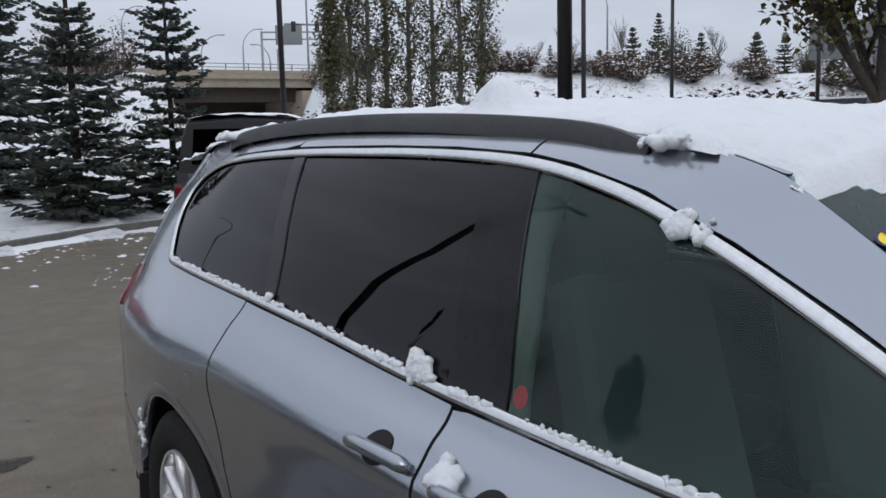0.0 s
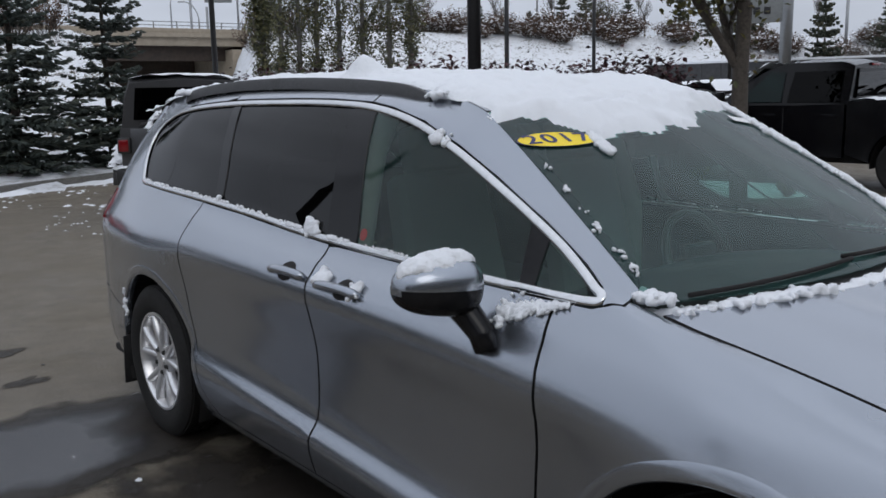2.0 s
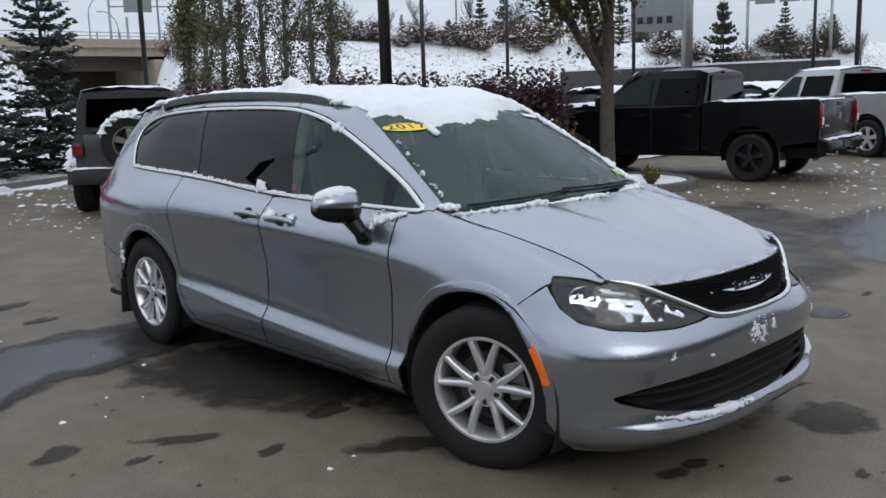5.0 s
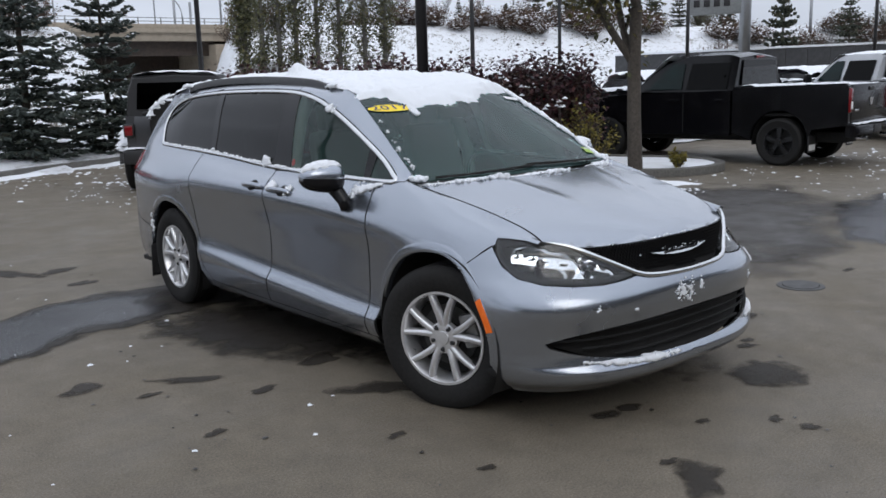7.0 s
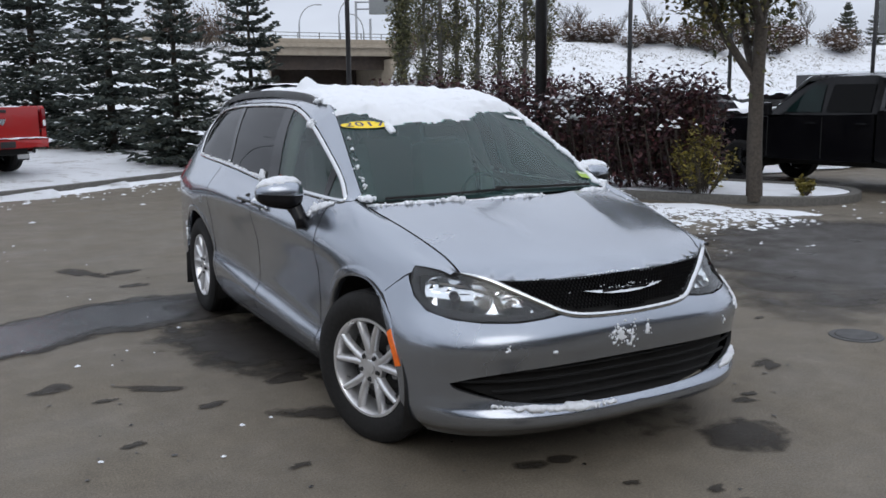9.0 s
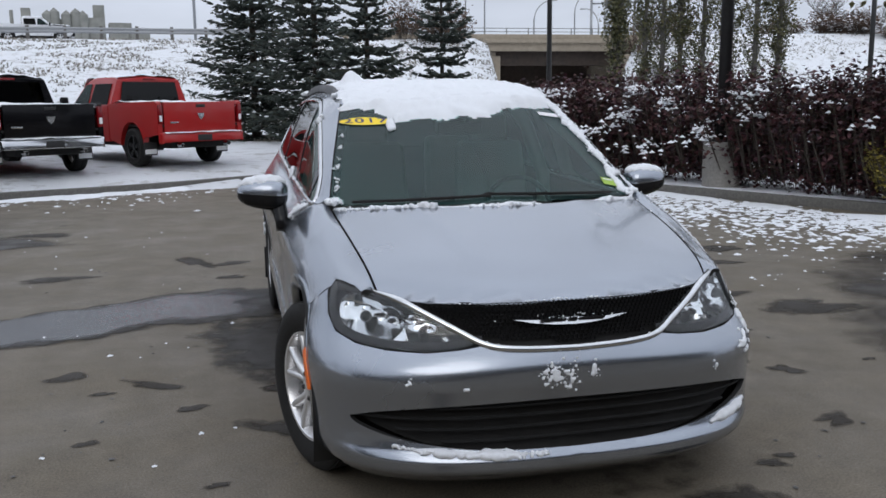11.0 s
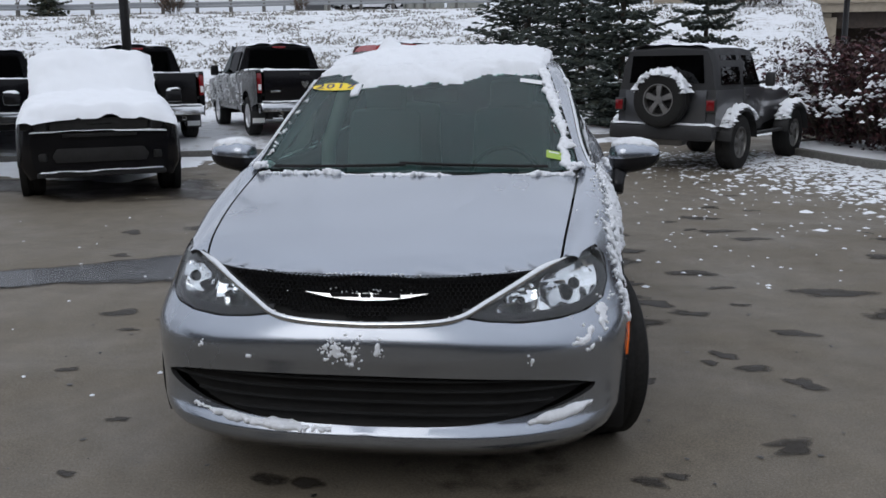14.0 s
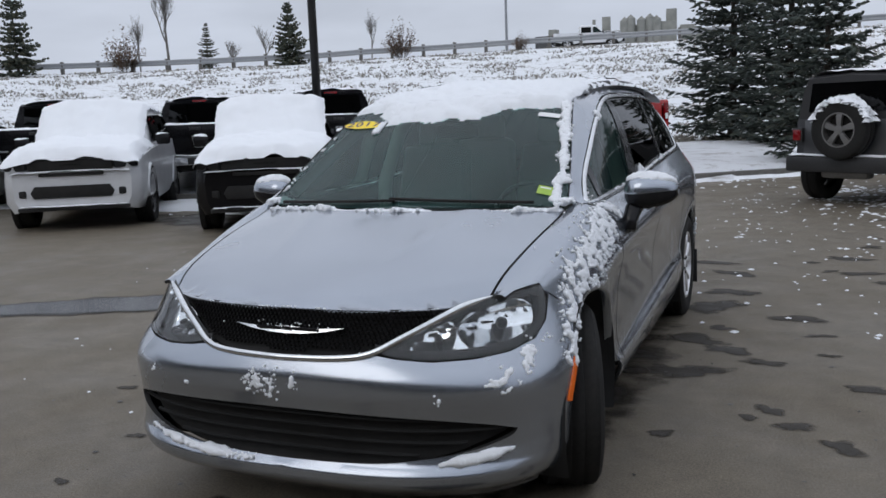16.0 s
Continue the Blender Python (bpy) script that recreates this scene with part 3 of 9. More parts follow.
for s in (1, -1):
    fender = front_arch(117, 0) + [(0.490, 0.26), (0.576, 0.26), (0.564, 0.46), (0.545, 0.64), (0.521, 0.80), (0.520, 0.90), (0.532, 1.0), (0.552, 1.072), (0.552, 1.086), (0.44, 1.087), (0.405, 1.097), (0.36, 1.102)]
    top = [(y, "top") for y in (0.36, 0.2, 0.0, -0.2, -0.4, -0.53)]
    part("fender", sheet("fender", sides(fender) + sides(top) + [on_side(y, z) for y, z in ((-0.535, 0.873), (-0.47, 0.884), (-0.40, 0.889), (-0.342, 0.889), (-0.346, 0.862), (-0.27, 0.803))], side_at, gap=0.002, side=s), PAINT2, van)
    fd = [(0.582, 0.262), (1.668, 0.262), (1.648, 0.48), (1.618, 0.72), (1.603, 0.88), (1.612, 1.0), (1.644, 1.09)] + [(y, belt(y) - 0.012) for y in (1.60, 1.2, 0.9, 0.6, 0.558)] + [(0.558, 1.072), (0.538, 1.0), (0.526, 0.90), (0.527, 0.80), (0.551, 0.64), (0.570, 0.46)]
    door = part("front_door", sheet("front_door", sides(fd), side_at, gap=0.002, side=s), PAINT2, van)
    sd = [(1.674, 0.262), (2.46, 0.265), (2.54, 0.31), (2.582, 0.38), (2.600, 0.46), (2.622, 0.55), (2.656, 0.68), (2.670, 0.85), (2.672, 1.0), (2.66, belt(2.66) - 0.012)] + [(y, belt(y) - 0.012) for y in (2.3, 1.9, 1.655)] + [(1.650, 1.09), (1.618, 1.0), (1.609, 0.88), (1.624, 0.72), (1.654, 0.48)]
    part("sliding_door", sheet("sliding_door", sides(sd), side_at, gap=0.002, side=s), PAINT2, van)
    qt = [(2.466, 0.262), (2.61, 0.262), (2.64, 0.33)] + arc(CY_R, ARCH_R, 178, 20) + [(3.50, 0.56), (3.84, 0.60), (3.84, 0.9), (3.82, 1.2), (3.78, 1.4), (3.74, 1.55)]
    qtop = [(y, "top") for y in (3.70, 3.3, 3.0, 2.715)]
    rear_edge = [(2.715, 1.62), (2.715, 1.60)] + [(y, dlo_top(y) + 0.016) for y in (2.8, 3.0, 3.2, 3.4)] + [(3.50, 1.502), (3.572, 1.455), (3.578, 1.40), (3.552, 1.31), (3.495, 1.222), (3.44, 1.185)]
    low_edge = [(y, belt(y) - 0.012) for y in (3.38, 3.1, 2.8, 2.666)] + [(2.678, 1.0), (2.676, 0.85), (2.662, 0.68), (2.628, 0.55), (2.606, 0.46), (2.588, 0.38), (2.546, 0.31)]
    part("quarter_panel", sheet("quarter_panel", sides(qt) + sides(qtop) + sides(rear_edge + low_edge), side_at, gap=0.001, side=s), PAINT2, van)
    # cant rail: the pillar and the strip over the windows
    cr = [(0.366, 1.105), (0.415, 1.098), (0.445, 1.135)] + [(y, dlo_top(y) + 0.016) for y in (0.52, 0.68, 0.9, 1.1, 1.3, 1.5, 1.632)]
    part("pillar", sheet("pillar", sides(cr) + sides([(y, "top") for y in (1.632, 1.3, 1.08, 0.85, 0.6, 0.366)]), side_at, gap=0.0015, side=s, step=0.04), PAINT2, van)
    sr = [(y, dlo_top(y) + 0.016) for y in (1.638, 1.9, 2.2, 2.5, 2.709)]
    part("door_header", sheet("door_header", sides(sr) + sides([(y, "top") for y in (2.709, 2.2, 1.638)]), side_at, gap=0.0015, side=s, step=0.04), PAINT2, van)
    # sill and rear bumper side
    part("sill", sheet("sill", sides([(0.51, 0.19), (2.6, 0.195), (2.6, 0.257), (0.51, 0.257)]), side_at, side=s), PAINT2, van)
    part("rear_bumper_side", sheet("rear_bumper_side", sides([(3.49, 0.28), (3.84, 0.28), (3.84, 0.595), (3.51, 0.555), (3.502, 0.40)]), side_at, side=s), PAINT2, van)
    # windows, pillars between them, bright strip
    def glass(name, pts, mat, off=-0.006):
        g = part(name, sheet(name, sides(pts, 0.04), side_at, thick=0.004, off=off, side=s), mat, van)
        g.visible_shadow = False
        return g
    inn = 0.012
    glass("quarter_window", [(y, belt(y) + inn) for y in (2.56, 2.9, 3.2, 3.37)] + [(3.43, 1.215), (3.465, 1.245), (3.515, 1.325), (3.54, 1.40), (3.535, 1.445), (3.47, 1.482)] + [(y, dlo_top(y) - inn) for y in (3.3, 3.0, 2.69)], M_PRIVACY)
    glass("sliding_door_window", [(y, belt(y) + inn) for y in (1.68, 2.0, 2.3, 2.51)] + [(2.53, 1.3), (2.63, dlo_top(2.63) - inn)] + [(y, dlo_top(y) - inn) for y in (2.3, 2.0, 1.72)], M_PRIVACY)
    glass("front_door_window", [(y, belt(y) + inn) for y in (0.70, 0.9, 1.2, 1.50)] + [(1.53, 1.3), (1.59, dlo_top(1.59) - inn)] + [(y, dlo_top(y) - inn) for y in (1.5, 1.3, 1.1, 0.9, 0.72)], M_GLASS_DOOR)
    glass("quarter_light", [(y, belt(y) + inn) for y in (0.47, 0.66)] + [(y, dlo_top(y) - inn) for y in (0.66, 0.6, 0.52)], M_GLASS_DOOR)
    for nm, q in (("b_pillar_trim", [(1.50, belt(1.5)), (1.69, belt(1.69)), (1.73, dlo_top(1.73) - 0.004), (1.585, dlo_top(1.585) - 0.004), (1.53, 1.3)]),
                  ("d_pillar_trim", [(2.505, belt(2.5)), (2.565, belt(2.56)), (2.695, dlo_top(2.69) - 0.004), (2.625, dlo_top(2.63) - 0.004), (2.53, 1.3)]),
                  ("a_pillar_trim", [(0.655, belt(0.65)), (0.71, belt(0.7)), (0.725, dlo_top(0.725) - 0.004), (0.655, dlo_top(0.655) - 0.004)])):
        part(nm, sheet(nm, sides(q, 0.04), side_at, thick=0.01, off=-0.002, side=s), M_GLOSSBLACK, van)
    loop = smooth_line([(y, dlo_top(y)) for y in (0.47, 0.6, 0.75, 0.9, 1.1, 1.3, 1.5, 1.7, 2.0, 2.3, 2.6, 2.9, 3.15, 3.35)] + [(3.49, 1.49), (3.556, 1.445), (3.562, 1.39), (3.53, 1.31), (3.475, 1.232), (3.43, 1.198)] + [(y, belt(y) + 0.001) for y in (3.3, 3.0, 2.6, 2.2, 1.8, 1.4, 1.0, 0.7, 0.56)] + [(0.46, 1.101), (0.432, 1.106), (0.437, 1.12)], 4, True)
    lp, ln = [], []
    for y, z in loop:
        u, w = on_side(y, z)
        p = Vector(side_at(u, w))
        n = (Vector(side_at(u + 0.004, w)) - Vector(side_at(u - 0.004, w))).cross(Vector(side_at(u, w + 0.004)) - Vector(side_at(u, w - 0.004))).normalized()
        lp.append(p)
        ln.append(n if n.x > 0 else -n)
    part("window_trim", ribbon("window_trim", lp, ln, 0.026, 0.007, s, closed=True), M_CHROME, van, "bright chrome window surround")
    # inner shell behind the gaps, wheel wells
    shell = front_arch(119, 0, 22, 0.004) + [(0.50, 0.20)] + [(2.60, 0.20)] + arc(CY_R, 0.44, 180, 0) + [(3.8, 0.3), (3.8, 1.15)] + [(y, belt(y) - 0.02) for y in (3.3, 2.6, 1.6, 0.5)] + [(0.36, 1.08), (0.1, 1.02), (-0.2, 0.93), (-0.42, 0.875), (-0.36, 0.85), (-0.25, 0.75)]
    part("inner_shell", sheet("inner_shell", sides(shell), side_at, thick=0, off=-0.018, side=s, step=0.07), M_DARK, van)
    for cy, r in ((0.0, 0.452), (CY_R, 0.446)):
        bm = bmesh.new()
        ring = []
        for y, z in arc(cy, r, 205, -25, 30):
            ring.append([bm.verts.new((s * x, y, z)) for x in (0.56, 0.935)])
        for a, b in zip(ring, ring[1:]):
            bm.faces.new((a[0], a[1], b[1], b[0]))
        bm.faces.new([a[0] for a in ring])
        part("wheel_well", bm, M_DARK, van)

# front end: plan curves stacked in height
XS = keyed([(0.18, 0.87), (0.25, 0.93), (0.36, 0.957), (0.52, 0.962), (0.67, 0.950), (0.76, 0.919), (0.82, 0.893), (0.86, 0.872), (0.90, 0.835)])
YF = keyed([(0.16, -0.74), (0.20, -0.80), (0.235, -0.864), (0.265, -0.884), (0.290, -0.884), (0.325, -0.856), (0.38, -0.840), (0.46, -0.845), (0.52, -0.858), (0.57, -0.868), (0.62, -0.866), (0.67, -0.846), (0.70, -0.826), (0.76, -0.782), (0.81, -0.755), (0.86, -0.733), (0.92, -0.70)])
YB = -0.12
NE = keyed([(0.16, 2.9), (0.58, 2.9), (0.72, 2.4), (0.95, 2.4)])


def nose_at(u, z):
    """u = 0 in the middle, 1 at the wheel arch."""
    th = min(max(u, -0.02), 1.02) * math.pi / 2
    c, s_ = max(math.cos(th), 0.0), math.sin(th)
    k = 2 / NE(z)
    return XS(z) * math.copysign(abs(s_) ** k, s_), YB + (YF(z) - YB) * c ** k, z


def nose_u(x, z):
    return math.asin(min(max(x / XS(z), 0), 1) ** (NE(z) / 2)) / (math.pi / 2)


def nose_uy(y, z):
    return math.acos(min(max((y - YB) / (YF(z) - YB), 0), 1) ** (NE(z) / 2)) / (math.pi / 2)


def front(pts, step=0.04):
    return [(nose_u(x, z), z) for x, z in dense(pts, step, False)]


def skin_at(y, z):
    """A place on the side or, ahead of the front arch, on the bumper, with its normal."""
    if y > -0.20:
        f, u, w = side_at, *on_side(y, z)
    else:
        f, u, w = nose_at, nose_uy(y, z), z
    p = Vector(f(u, w))
    n = (Vector(f(u + 0.003, w)) - Vector(f(u - 0.003, w))).cross(Vector(f(u, w + 0.004)) - Vector(f(u, w - 0.004))).normalized()
    return p, n if n.x > 0 else -n


def arch_flare(cy, r, a0, a1, s, shape=None):
    """The raised lip round a wheel arch, running out into the panels."""
    prof = [(0.046, 0.0005), (0.043, 0.0018), (0.030, 0.0024), (0.012, 0.0018), (0.003, 0.0006), (-0.002, -0.004), (-0.002, -0.035)]
    vs, fs, n = [], [], 48
    for i in range(n + 1):
        a = a0 + (a1 - a0) * i / n
        k = min(1, 0.05 + min(i, n - i) / 7)
        for dr, h in prof:
            y, z = cy + (r + dr) * math.cos(radians(a)), AXLE_Z + (r + dr) * math.sin(radians(a))
            if shape:
                y, z = shape(a, a, 1, dr)[0]
            p, nn = skin_at(y, z)
            p = p + nn * (h * k if h > 0 else h)
            vs.append((s * p.x, p.y, p.z))
    m = len(prof)
    for i in range(n):
        for j in range(m - 1):
            f = (i * m + j, i * m + j + 1, i * m + m + j + 1, i * m + m + j)
            fs.append(f if s > 0 else f[::-1])
    bm = bmesh.new()
    bm.from_mesh(from_lists("arch_flare", vs, fs))
    if sum(f.normal.x * s for f in bm.faces) < 0:
        bmesh.ops.reverse_faces(bm, faces=bm.faces)
    return auto_sharp(bm, 50)


for s in (1, -1):
    part("arch_flare", arch_flare(0.0, ARCH_F, 172, 2, s, front_arch), PAINT2, van)
    part("arch_flare", arch_flare(CY_R, ARCH_R, 172, 8, s), PAINT2, van)


LAMP = [(0.345, 0.712), (0.46, 0.772), (0.58, 0.832), (0.68, 0.866), (0.76, 0.880), (0.822, 0.884), (0.848, 0.83), (0.856, 0.77), (0.838, 0.722), (0.78, 0.697), (0.68, 0.687), (0.55, 0.685), (0.43, 0.695)]
LAMP_S = [tuple(p) for p in smooth_line(LAMP[5:] + LAMP[:1], 4)][:-1] + [tuple(p) for p in smooth_line(LAMP[:6], 4)][:-1]
LOW_TOP = [(0.0, 0.505), (0.3, 0.502), (0.55, 0.49), (0.72, 0.466), (0.815, 0.435)]
LOW_BOT = [(0.815, 0.435), (0.79, 0.408), (0.67, 0.370), (0.5, 0.342), (0.3, 0.324), (0.0, 0.318)]
lamp_low = [(0.0, 0.694), (0.15, 0.696), (0.27, 0.703), (0.335, 0.706), (0.43, 0.692), (0.55, 0.682), (0.68, 0.684), (0.78, 0.694), (0.842, 0.719), (0.860, 0.77), (0.853, 0.83), (0.848, 0.850)]
arch_edge = [(nose_uy(y, z), z) for y, z in [(-0.346, 0.860), (-0.27, 0.8005), (-0.205, 0.7475)] + front_arch(118.5, 187, 12, 0.002)]
bumper = front(lamp_low) + arch_edge + [(nose_uy(-0.43, 0.22), 0.22), (nose_uy(-0.45, 0.175), 0.175)] + [(u, 0.175) for u in (0.5, 0.25, 0.0)] + front([tuple(p) for p in smooth_line(LOW_BOT[::-1], 4)])[:-1] + front([tuple(p) for p in smooth_line(LOW_TOP[::-1], 4)])
part("front_bumper", sheet("front_bumper", bumper, nose_at, step=0.0165, thick=0.02, mirror=True), PAINT2, van)
low = front([tuple(p) for p in smooth_line(LOW_TOP, 4)])[:-1] + front([tuple(p) for p in smooth_line(LOW_BOT, 4)])
part("lower_grille_back", sheet("lower_grille_back", low, nose_at, step=0.05, thick=0, off=-0.05, mirror=True), M_DARK, van)
for z0 in (0.352, 0.396, 0.440, 0.480):
    lim = min(0.79, 0.82 - abs(z0 - 0.44) * (1.0 if z0 > 0.44 else 3.6))
    pts, nr = [], []
    for i in range(-30, 31):
        x = lim * i / 30
        u = nose_u(abs(x), z0)
        p = Vector(nose_at(u, z0))
        p.x = math.copysign(p.x, x)
        pts.append(p + Vector((0, 0.024, 0)))
        nr.append(Vector((0, 0.25, 1)))
    part("grille_slat", ribbon("grille_slat", pts, [Vector((0, -1, 0.15))] * len(pts), 0.012, 0.012), M_SEAM, van)

# upper grille: backing, mesh, bright strip, badge
GR_TOP = [(0.0, 0.852), (0.3, 0.852), (0.5, 0.856), (0.62, 0.862)]
GR_LOW = [(0.62, 0.862), (0.53, 0.818), (0.43, 0.768), (0.335, 0.724), (0.22, 0.708), (0.0, 0.702)]
gr = front(GR_TOP)[:-1] + front([tuple(p) for p in smooth_line(GR_LOW, 4)])
part("grille_back", sheet("grille_back", gr, nose_at, step=0.05, thick=0, off=-0.03, mirror=True), M_DARK, van)
gr_low = keyed([(0.0, 0.702), (0.22, 0.708), (0.335, 0.724), (0.43, 0.768), (0.53, 0.818), (0.62, 0.862)])
gbm = bmesh.new()
for row in range(13):
    z0 = 0.708 + row * 0.0125
    for col in range(-36, 37):
        x = (col + 0.5 * (row % 2)) * 0.018
        if abs(x) > 0.62 or z0 < gr_low(abs(x)) + 0.004 or z0 > 0.834:
            continue
        p = Vector(nose_at(nose_u(abs(x), z0), z0))
        p.x = math.copysign(p.x, x)
        p.y += 0.012
        # a little hexagonal cell rim: top bar and one upright
        for dx, dz, w, h in ((0, 0.0062, 0.0105, 0.0032), (0.009, 0, 0.0032, 0.0095)):
            c = [gbm.verts.new((p.x + dx + a * w / 2, p.y - 0.004 * abs(b), p.z + dz + b * h / 2)) for a, b in ((-1, -1), (1, -1), (1, 1), (-1, 1))]
            d = [gbm.verts.new(v.co + Vector((0, 0.012, 0))) for v in c]
            for k in range(4):
                gbm.faces.new((c[k], c[(k + 1) % 4], d[(k + 1) % 4], d[k]))
            gbm.faces.new(c[::-1])
bmesh.ops.recalc_face_normals(gbm, faces=gbm.faces)
part("grille_mesh", gbm, M_GLOSSBLACK, van, smooth=False)
pts, nr = [], []
edge = smooth_line([(0.70, 0.874), (0.62, 0.852), (0.53, 0.806), (0.43, 0.754), (0.335, 0.708), (0.22, 0.692), (0.0, 0.686)], 5)
edge = [(-x, z) for x, z in edge] + [(x, z) for x, z in edge[::-1][1:]]
for x, z in edge:
    p = Vector(nose_at(nose_u(abs(x), z), z))
    p.x = math.copysign(p.x, x)
    pts.append(p + Vector((0, -0.002, 0)))
    nr.append(Vector((0.25 * x, -1, 0.35)).normalized())
part("grille_surround", ribbon("grille_surround", pts, nr, [0.024 * min(1, 0.25 + min(i, len(pts) - 1 - i) / 6) for i in range(len(pts))], 0.012), M_CHROME, van, "bright chrome strip under the grille")
badge = bmesh.new()
wing = [(0.0, 0.786), (0.05, 0.784), (0.09, 0.779), (0.16, 0.783), (0.225, 0.786), (0.15, 0.772), (0.07, 0.764), (0.0, 0.762)]
wing = [(-x, z) for x, z in wing[::-1][:-1]] + wing
loc = []
for x, z in wing:
    p = Vector(nose_at(nose_u(abs(x), z), z))
    p.x = math.copysign(p.x, x)
    loc.append(p)
f0 = [badge.verts.new(p + Vector((0, -0.012, 0))) for p in loc]
b0 = [badge.verts.new(p + Vector((0, 0.01, 0))) for p in loc]
badge.faces.new(f0)
for i in range(len(loc)):
    j = (i + 1) % len(loc)
    badge.faces.new((f0[i], f0[j], b0[j], b0[i]))
bmesh.ops.triangulate(badge, faces=badge.faces[:])
bmesh.ops.recalc_face_normals(badge, faces=badge.faces)
part("badge", auto_sharp(badge, 30), M_CHROME, van, "chrome winged badge")
for bx, bw in ((-0.075, 0.10), (0.075, 0.10), (0.0, 0.035)):
    part("badge_inset", box(bw, 0.008, 0.009 if bx else 0.012, (bx, nose_at(nose_u(abs(bx), 0.775), 0.775)[1] - 0.016, 0.781), 0.002), M_GLOSSBLACK, van)

# headlamps
M_LAMPGREY = surface("dark_grey_lamp_housing", (0.012, 0.013, 0.014), (0.024, 0.025, 0.027), 0.35, 0.0, 60, 6, spec=0.3)
for s in (1, -1):
    lp = front(LAMP_S, 0.03)
    lamp = part("headlamp", sheet("headlamp", lp, nose_at, step=0.03, thick=0.0, off=-0.07, side=s), M_LAMPGREY, van, "dark headlamp housing")
    part("lamp_bezel", ribbon("lamp_bezel", [Vector(nose_at(u, z)) + Vector((-0.012, 0.014, 0)) for u, z in [tuple(q) for q in inset(dense(lp, 0.02), 0.012)]], [Vector((0.35, -1, 0.2))] * len(dense(lp, 0.02)), 0.034, 0.006, s, closed=True), M_LAMPGREY, lamp)
    lens = part("lens", sheet("lens", lp, nose_at, step=0.03, gap=0.003, thick=0.012, off=0.001, side=s), M_LENS, lamp)
    lens.visible_shadow = False
    for q, xc, zc, rx, rz, deep in (([(0.615, 0.722), (0.622, 0.79), (0.665, 0.832), (0.73, 0.853), (0.79, 0.855), (0.822, 0.81), (0.822, 0.765), (0.79, 0.732), (0.70, 0.714)], 0.725, 0.785, 0.11, 0.075, 0.045),
              ([(0.465, 0.722), (0.50, 0.757), (0.545, 0.786), (0.590, 0.802), (0.598, 0.724), (0.54, 0.708)], 0.54, 0.752, 0.075, 0.05, 0.03)):
        def bowl(u, z, xc=xc, zc=zc, rx=rx, rz=rz, deep=deep):
            p = nose_at(u, z)
            k = max(0.0, 1 - ((p[0] - xc) / rx) ** 2 - ((z - zc) / rz) ** 2)
            step_in = 0.006 if z > zc + 0.25 * (p[0] - xc) + 0.012 else 0.0
            return p[0] - 0.25 * deep * k, p[1] + deep * k + step_in, z
        part("reflector", sheet("reflector", front([tuple(p) for p in smooth_line(q, 3, True)], 0.02), bowl, step=0.012, thick=0.02, off=-0.016, side=s), M_MIRROR_CHROME, lamp)
    for x, z, r in ((0.735, 0.778, 0.022), (0.545, 0.745, 0.014)):
        p = Vector(nose_at(nose_u(x, z), z))
        bm = lathe([(1.0, 0.0), (0.92, -0.5), (0.55, -0.9), (0.0, -1.0)], 24, "y")
        bmesh.ops.transform(bm, matrix=Matrix.Translation((s * p.x * 0.99, p.y + 0.040, p.z)) @ pose(0, 0, 0, 0, 0, s * 25) @ Matrix.Diagonal((r, 0.03, r, 1)), verts=bm.verts)
        part("bulb_lens", bm, M_GLOSSBLACK, lamp)
    # slim chrome blade between the bowls
    bl = [Vector(nose_at(nose_u(x, z), z)) for x, z in ((0.66, 0.70), (0.60, 0.692), (0.52, 0.69), (0.45, 0.70))]
    bl = [Vector((p.x * s, p.y + 0.03, p.z)) for p in bl]
    part("lamp_blade", tube(bl, 0.006, 6), M_MIRROR_CHROME, lamp)
    # amber side reflector on the arch
    rf = [(nose_uy(y, z), z) for y, z in front_arch(143, 165, 6, 0.006) + front_arch(165, 143, 6, 0.038)]
    part("side_reflector", sheet("side_reflector", rf, nose_at, step=0.012, thick=0.010, off=0.006, side=s), M_AMBER, van, "orange side reflector")

# hood
hp = [(hood_edge_x(y) - 0.009, y) for y in np.linspace(-0.53, 0.27, 18)]
hood_rear = lambda x: 0.075 + 0.225 * (abs(x) / 0.76) ** 2
hp += [(x, hood_rear(x)) for x in np.linspace(0.752, 0.0, 14)]
lead = lambda x: nose_at(nose_u(x, 0.858), 0.858)[1] + 0.004
hp += [(x, lead(x)) for x in np.linspace(0.0, 0.67, 16)]
part("hood", sheet("hood", hp, lambda x, y: (x, y, hood_z(x, y)), step=0.04, thick=0.025, mirror=True), PAINT2, van)
part("hood_underside", sheet("hood_underside", [(x * 0.99, y + 0.02) for x, y in hp], lambda x, y: (x, y, hood_z(x, y)), step=0.08, thick=0, off=-0.05, mirror=True), M_DARK, van)

# cowl, windscreen, roof
cw = [(x, hood_rear(x) + 0.004) for x in np.linspace(0.0, 0.752, 14)] + [(x, 0.165 + 0.14 * (x / 0.74) ** 2 + 0.05) for x in np.linspace(0.745, 0.0, 14)]
part("cowl", sheet("cowl", cw, lambda x, y: (x, y, 1.083 - 0.02 * (abs(x) / 0.75) ** 2 + 0.05 * (y - hood_rear(x))), step=0.04, thick=0.01, mirror=True), M_BLACK, van)
screen_top = lambda x: 1.03 + 0.05 * (x / 0.6) ** 2
sp = [(x, 0.165 + 0.14 * (x / 0.74) ** 2 + 0.012) for x in np.linspace(0.0, 0.748, 14)] + [(edge_top(y)[0] - 0.006, y) for y in np.linspace(0.37, 1.07, 14)] + [(x, screen_top(x)) for x in np.linspace(0.60, 0.0, 12)]
